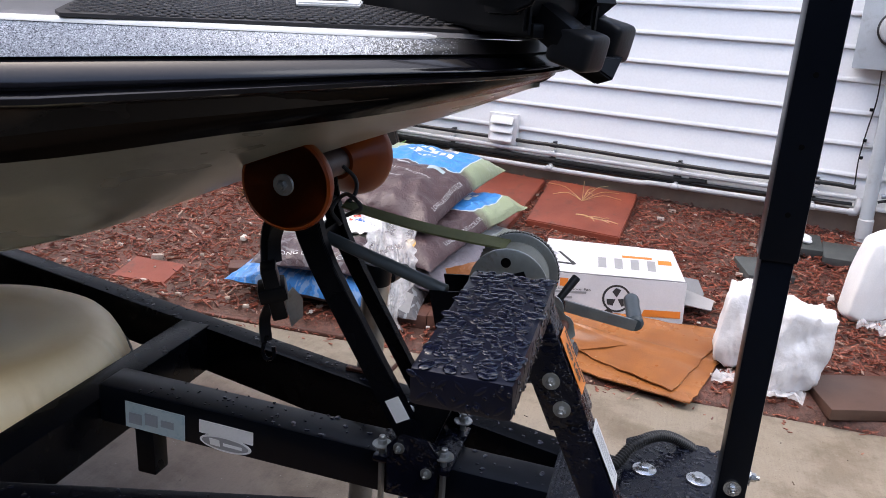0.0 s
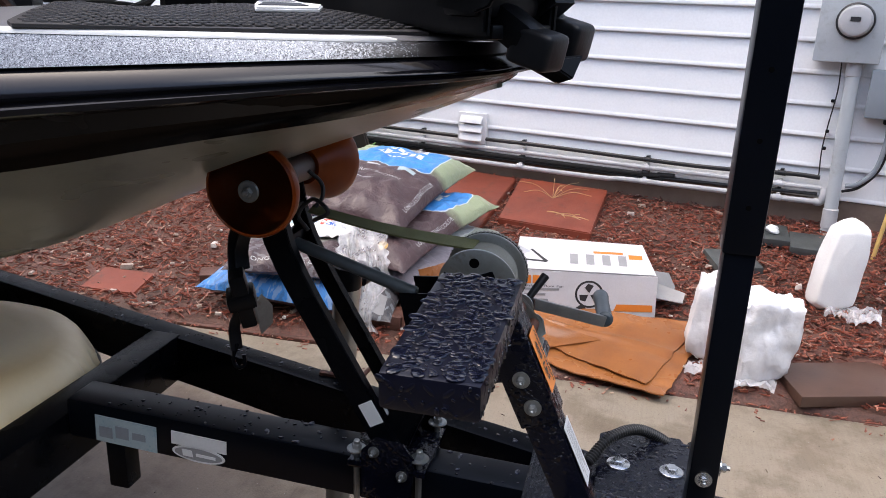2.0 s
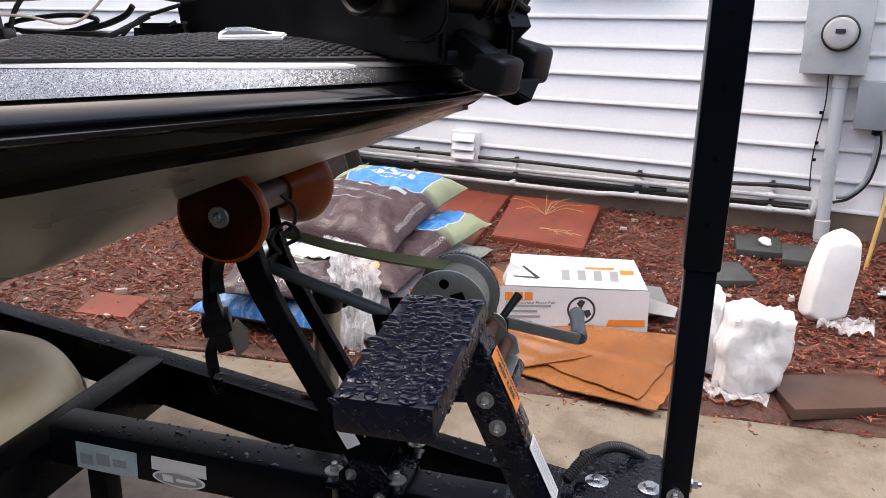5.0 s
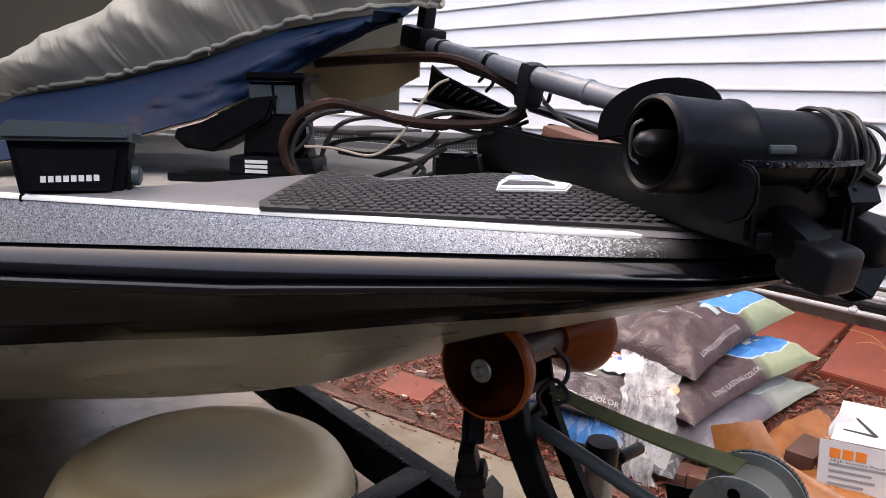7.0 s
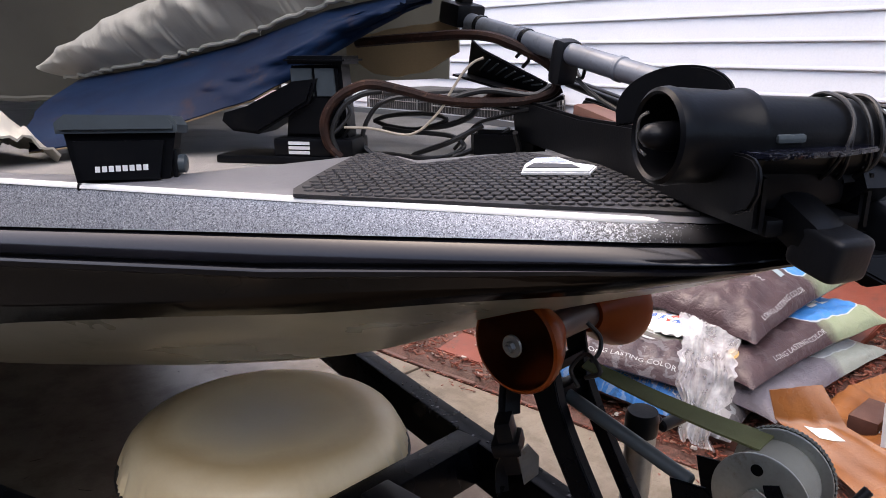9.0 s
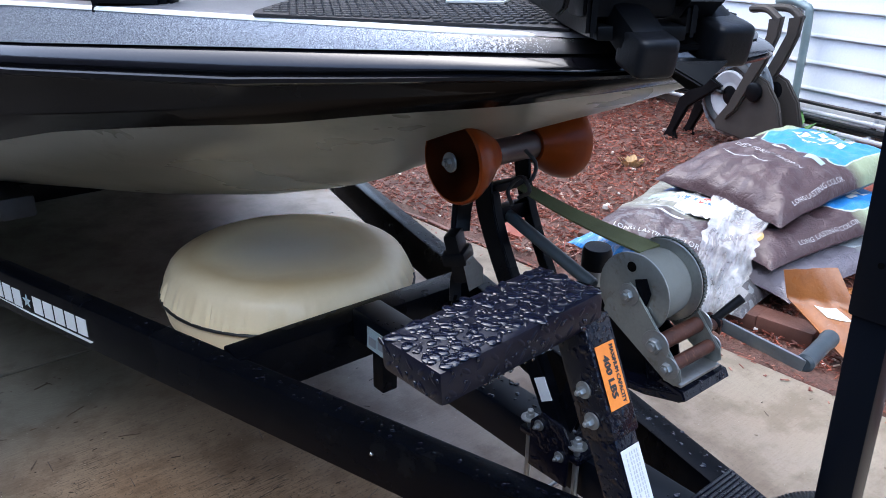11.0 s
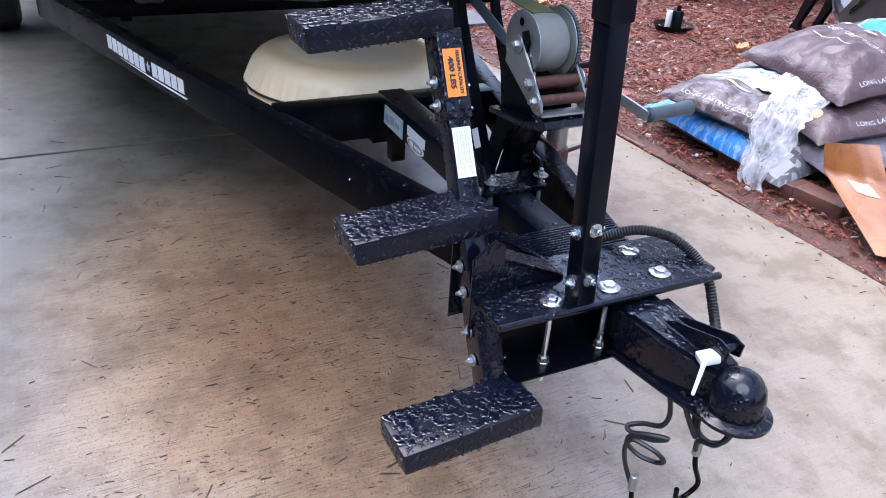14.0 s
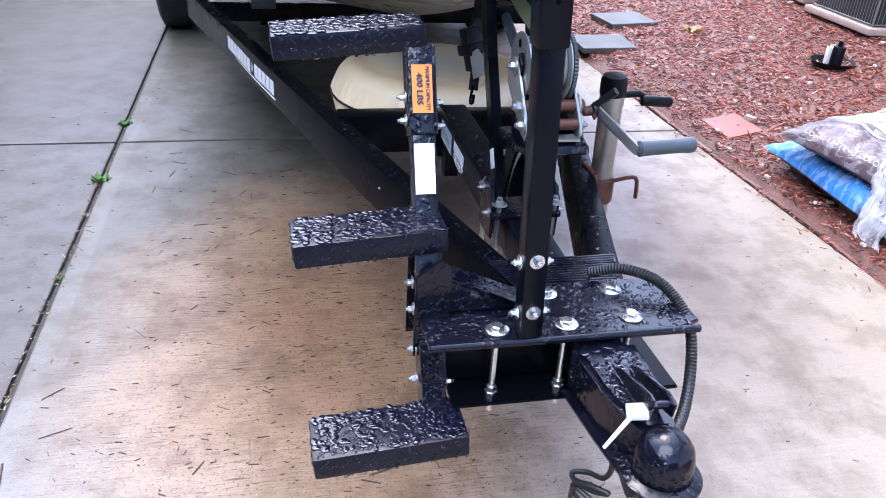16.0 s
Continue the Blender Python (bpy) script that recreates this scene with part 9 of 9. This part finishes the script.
tube(bm, [(-2.38, 4.22, 0.25), (-2.38, 4.22, 0.6), (-2.38, 4.22, 0.98), (-2.42, 4.22, 1.04), (-2.52, 4.22, 1.06), (-2.62, 4.24, 1.05)], 0.022, 12)
rod(bm, (-2.3, 4.2, 0.36), (-1.95, 4.2, 0.37), 0.03)
part("pipe", bm, VERDIGRIS, tap)

# poultry feeder
feeder = thing("poultry_feeder", (-3.18, 3.16, 0.17), "black plastic poultry feeder dish with a bottle holder", "feeder", I4)
FB = pose(-3.18, 3.16, bed_z(-3.18, 3.16) + 0.005)
bm = bmesh.new()
lathe(bm, [(0.0, 0.004), (0.09, 0.004), (0.1, 0.008), (0.118, 0.035), (0.122, 0.036), (0.104, 0.0), (0.06, 0.0)], FB, 32)
part("dish", bm, PLASTIC, feeder)
bm = bmesh.new()
lathe(bm, [(0.034, 0.005), (0.034, 0.11), (0.03, 0.118), (0.014, 0.12), (0.012, 0.15), (0, 0.152)], FB @ pose(0.02, 0.01, 0), 20)
part("reservoir", bm, PLASTIC, feeder)
bm = bmesh.new()
box(bm, (-0.055, -0.03, 0.005), (-0.015, 0.03, 0.105), 0.004, FB)
part("feed_packet", bm, WHITE_PLASTIC, feeder)


# weeds
def weed(x, y, z, size, count, label, rs, m=I4, material=None):
    bm = bmesh.new()
    r3 = random.Random(rs)
    for k in range(count):
        a, h = r3.random() * 6.28, size * (0.4 + 0.6 * r3.random())
        d = Vector((math.cos(a), math.sin(a), 0))
        base = Vector((x, y, z)) + d * size * 0.7 * r3.random()
        tip = base + d * h * 0.7 + Vector((0, 0, h * (0.5 + 0.5 * r3.random())))
        mid = base.lerp(tip, 0.55) + Vector((0, 0, h * 0.18))
        side = Vector((-d.y, d.x, 0)) * h * 0.24
        v = [bm.verts.new(p) for p in (base, mid - side, tip, mid + side)]
        bm.faces.new((v[0], v[1], v[2]))
        bm.faces.new((v[0], v[2], v[3]))
    return solid("weed", bm, material or LEAF, (x, y, z), label, "weed", m, "weeds")


weed(-2.28, 4.08, bed_z(-2.28, 4.08), 0.22, 60, "leafy green weed growing at the wall", 1)
weed(-2.05, 4.12, bed_z(-2.0, 4.12), 0.14, 30, "leafy green weed growing at the wall", 2)
weed(-1.97, -1.165, -0.012, 0.034, 70, "small green weed in the slab joint", 3, T)
weed(-2.60, -1.165, -0.012, 0.032, 60, "small green weed in the slab joint", 4, T)
weed(-1.23, -1.165, -0.012, 0.018, 24, "small green weed in the slab joint", 5, T)
weed(-2.62, 3.3, bed_z(-2.62, 3.3), 0.07, 40, "tuft of dry yellow grass in the mulch", 6, I4, DRY_GRASS)
weed(-4.1, 2.6, bed_z(-4.1, 2.6), 0.07, 30, "tuft of dry yellow grass in the mulch", 7, I4, DRY_GRASS)


# ---- small pieces: siding, slabs, edging, mulch, needles ----
def piece(name, me, parent, m):
    ob = new(name, me)
    ob.parent = parent
    ob.matrix_basis = m
    return ob


def course_mesh(x0, x1):
    """One lap of siding: a sloping face, a rounded butt and the return under it."""
    me = bpy.data.meshes.new("siding_course")
    prof = [(-0.0005, 0.146), (-0.003, 0.135), (-0.013, 0.022), (-0.0135, 0.020), (-0.0165, 0.016), (-0.0185, 0.008), (-0.018, 0.002), (-0.016, -0.0005), (-0.0145, 0.0005), (-0.0135, 0.013), (-0.001, 0.013)]
    vs = [(x, y, z) for x in (x0, x1) for y, z in prof]
    n = len(prof)
    fs = [(k, n + k, n + k + 1, k + 1) for k in range(n - 1)] + [tuple(range(n)), tuple(reversed(range(n, 2 * n)))]
    me.from_pydata(vs, [], fs)
    me.materials.append(SIDING)
    me.polygons.foreach_set("use_smooth", [True] * len(me.polygons))
    me.set_sharp_from_angle(angle=radians(30))
    return me


FULL = [course_mesh(-9.5, -4.2), course_mesh(-4.1995, 0.9), course_mesh(0.9005, 4.5)]
LEFT, RIGHT = course_mesh(-4.1995, WX0 - 0.076), course_mesh(WX1 + 0.076, 0.9)
for k in range(21):
    z = 0.4475 + 0.1435 * k
    if z > 3.3:
        break
    cut = z + 0.1435 > WZ0 - 0.05 and z < WZ1 + 0.08
    for me in ([FULL[0], LEFT, RIGHT, FULL[2]] if cut else FULL):
        piece("siding_course", me, wall_house, Matrix.Translation((0, 0, z)))

# drive slabs
slab_meshes = {}
for u0, u1 in ((-14, -9.5), (-9.49, -5.94), (-5.928, -2.381), (-2.362, 1.9), (1.912, 6.2)):
    for v0, v1 in ((-6.4, -3.9), (-3.888, -1.172), (-1.153, 1.449)):
        key = (round(u1 - u0, 2), round(v1 - v0, 2))
        if key not in slab_meshes:
            bm = bmesh.new()
            box(bm, (0, 0, -0.07), (u1 - u0, v1 - v0, 0.0), 0.006)
            me = bpy.data.meshes.new("slab")
            bm.to_mesh(me)
            bm.free()
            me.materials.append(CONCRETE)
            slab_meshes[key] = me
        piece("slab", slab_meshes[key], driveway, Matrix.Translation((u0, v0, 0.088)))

# brick edging along the drive
bm = bmesh.new()
box(bm, (-0.1, 0, -0.05), (0.1, 0.09, 0.0), 0.006)
em = bpy.data.meshes.new("edging_brick")
bm.to_mesh(em)
bm.free()
em.materials.append(BROWN_BRICK)
edging = new("brick_edging")
edging.matrix_basis = T @ Matrix.Translation((0, 1.456, 0))
tagged(edging, "flush row of wet red bricks along the drive", "edging", kind="structure")
r4 = random.Random(9)
for k in range(20):
    u = -3.2 + k * 0.208
    if -0.95 < u:
        break
    piece("edging_brick", em, edging, pose(u, 0, 0.004 + 0.008 * r4.random(), r4.uniform(-2, 2), r4.uniform(-2, 2), r4.uniform(-1.5, 1.5)))

# mulch chips
g = np.random.default_rng(4)
N = 44000
cx = g.uniform(-6.5, 1.6, N)
cy = g.uniform(0, 1, N)
ye = 2.777 + 0.2586 * cx
cy = ye + 0.03 + (WALL_Y - 0.04 - ye) * cy
cz = 0.02 + 0.30 * (cy - ye) / (WALL_Y - ye)


def within(px, py, quad):
    """Which places lie inside the convex outline quad."""
    ok = np.ones(len(px), bool)
    for (x0, y0), (x1, y1) in zip(quad, quad[1:] + quad[:1]):
        ok &= (x1 - x0) * (py - y0) - (y1 - y0) * (px - x0) > 0
    return ok


# none on the cardboard, the cartons and the slabs
free = np.ones(N, bool)
for quad in ([(-0.72, 2.68), (-0.02, 2.67), (0.06, 3.24), (-0.80, 3.05)], [(-1.05, 3.0), (-0.7, 2.9), (-0.58, 3.38), (-1.0, 3.45)], [(-1.12, 3.68), (-0.645, 3.70), (-0.735, 4.235), (-1.235, 4.225)], [(-1.96, 3.5), (-1.14, 3.40), (-1.26, 4.22), (-1.98, 4.24)], [(-2.46, 2.27), (-2.2, 2.34), (-2.26, 2.52), (-2.52, 2.46)], [(0.385, 2.85), (0.73, 3.07), (0.60, 3.27), (0.25, 3.05)]):
    free &= ~within(cx, cy, quad)
cx, cy, cz = cx[free], cy[free], cz[free]
N = len(cx)
ln_, wd, th_ = g.gamma(3.0, 0.0065, N) + 0.006, g.uniform(0.003, 0.009, N), g.uniform(0.002, 0.006, N)
yaw, pit, rol = g.uniform(0, math.pi, N), g.normal(0, 0.28, N), g.normal(0, 0.4, N)
corners = np.array([(-1, -1, -1), (1, -0.8, -1), (1, 0.8, -1), (-1, 1, -1), (-0.9, -0.8, 1), (0.85, -0.7, 1), (0.9, 0.6, 1), (-0.8, 0.8, 1)]) * 0.5
P = corners[None] * np.stack([ln_, wd, th_], 1)[:, None]
P[..., 2] += P[..., 0] * np.sin(pit)[:, None] + P[..., 1] * np.sin(rol)[:, None]
X = P[..., 0] * np.cos(yaw)[:, None] - P[..., 1] * np.sin(yaw)[:, None] + cx[:, None]
Y = P[..., 0] * np.sin(yaw)[:, None] + P[..., 1] * np.cos(yaw)[:, None] + cy[:, None]
Z = P[..., 2] + (cz + 0.006 + g.uniform(0, 0.012, N))[:, None]
faces = np.array([(3, 2, 1, 0), (4, 5, 6, 7), (0, 1, 5, 4), (1, 2, 6, 5), (2, 3, 7, 6), (3, 0, 4, 7)])


def joined(name, verts, faces_, n, per, material, label, category):
    me = bpy.data.meshes.new(name)
    f = (faces_[None] + (np.arange(n) * per)[:, None, None]).reshape(-1, faces_.shape[1])
    me.from_pydata(verts.reshape(-1, 3).tolist(), [], f.tolist())
    me.materials.append(material)
    ob = new(name, me)
    return tagged(ob, label, category, kind="stuff")


joined("mulch", np.stack([X, Y, Z], -1), faces, N, 8, CHIPS, "loose wet red-brown bark mulch covering the bed", "mulch")
n2 = 420
px_, py_ = g.uniform(-5, 1.3, n2), g.uniform(0, 1, n2) ** 1.3
pe = 2.777 + 0.2586 * px_
py_ = pe + 0.05 + (WALL_Y - 0.1 - pe) * py_
pz = 0.02 + 0.30 * (py_ - pe) / (WALL_Y - pe) + 0.014
s = g.gamma(2.0, 0.0035, n2) + 0.003
V = corners[None] * np.stack([s * 1.6, s, s * 0.6], 1)[:, None]
ya = g.uniform(0, 3.14, n2)
joined("pale_litter", np.stack([V[..., 0] * np.cos(ya)[:, None] - V[..., 1] * np.sin(ya)[:, None] + px_[:, None], V[..., 0] * np.sin(ya)[:, None] + V[..., 1] * np.cos(ya)[:, None] + py_[:, None], V[..., 2] + pz[:, None]], -1), faces, n2, 8, PEBBLES, "pale chips and dead leaves among the mulch", "litter")

# needles, twigs and specks on the drive, and dirt in the long joint


def strewn(name, us, vs, length, width, bend, yaw, lift, material, label, category):
    """Thin bent slivers lying on the drive."""
    n = len(us)
    V = corners[None] * np.stack([length, width, np.full(n, 0.0016)], 1)[:, None]
    V[..., 1] += bend[:, None] * V[..., 0] ** 2
    uu = V[..., 0] * np.cos(yaw)[:, None] - V[..., 1] * np.sin(yaw)[:, None] + us[:, None]
    vv = V[..., 0] * np.sin(yaw)[:, None] + V[..., 1] * np.cos(yaw)[:, None] + vs[:, None]
    ca, sa = math.cos(radians(14.5)), math.sin(radians(14.5))
    joined(name, np.stack([0.2455 + uu * ca - vv * sa, 1.3435 + uu * sa + vv * ca, V[..., 2] + lift], -1), faces, n, 8, material, label, category)


n3 = 9500
nu, nv = g.uniform(-3.2, 1.6, n3), g.uniform(-2.2, 1.42, n3)
keep = g.uniform(0, 1, n3) < 1.1 * np.exp(-(((nu + 0.6) / 0.85) ** 2 + ((nv + 0.42) / 0.42) ** 2)) + np.where((nv < 0.2) & (nu < 0.6), 0.09, 0.035)
nu, nv = nu[keep], nv[keep]
n3 = len(nu)
strewn("pine_needles", nu, nv, g.gamma(1.3, 0.006, n3) + 0.0025, g.uniform(0.0012, 0.0034, n3), g.normal(0, 5, n3), np.where(g.uniform(0, 1, n3) < 0.55, g.normal(math.pi / 2, 0.3, n3), g.uniform(0, math.pi, n3)), 0.0015, NEEDLES, "wet pine needles and grit strewn on the drive", "needles")
n4 = 90
nu, nv = g.uniform(-2.6, 1.1, n4), g.uniform(-1.12, 0.4, n4)
strewn("twigs", nu, nv, g.uniform(0.025, 0.075, n4), g.uniform(0.0018, 0.0036, n4), g.normal(0, 4, n4), g.uniform(0, math.pi, n4), 0.002, NEEDLES, "short dark twigs and long needles on the wet concrete", "twigs")
n5 = 260
strewn("joint_dirt", g.uniform(-3.0, 0.6, n5), g.normal(-1.1625, 0.013, n5), g.gamma(1.6, 0.005, n5) + 0.003, g.uniform(0.002, 0.006, n5), g.normal(0, 3, n5), g.uniform(0, math.pi, n5), 0.001, JOINT_BITS, "orange-brown grit and leaf bits in the drive's long joint", "dirt")
n6 = 700
strewn("mulch_spill", g.uniform(-4.0, 1.2, n6), 1.445 + np.abs(g.normal(0, 0.035, n6)) * np.where(g.uniform(0, 1, n6) < 0.75, 0.6, -1.6), g.gamma(2.2, 0.006, n6) + 0.004, g.uniform(0.003, 0.009, n6), g.normal(0, 3, n6), g.uniform(0, math.pi, n6), 0.006, CHIPS, "bark chips washed over the drive's edge", "mulch")
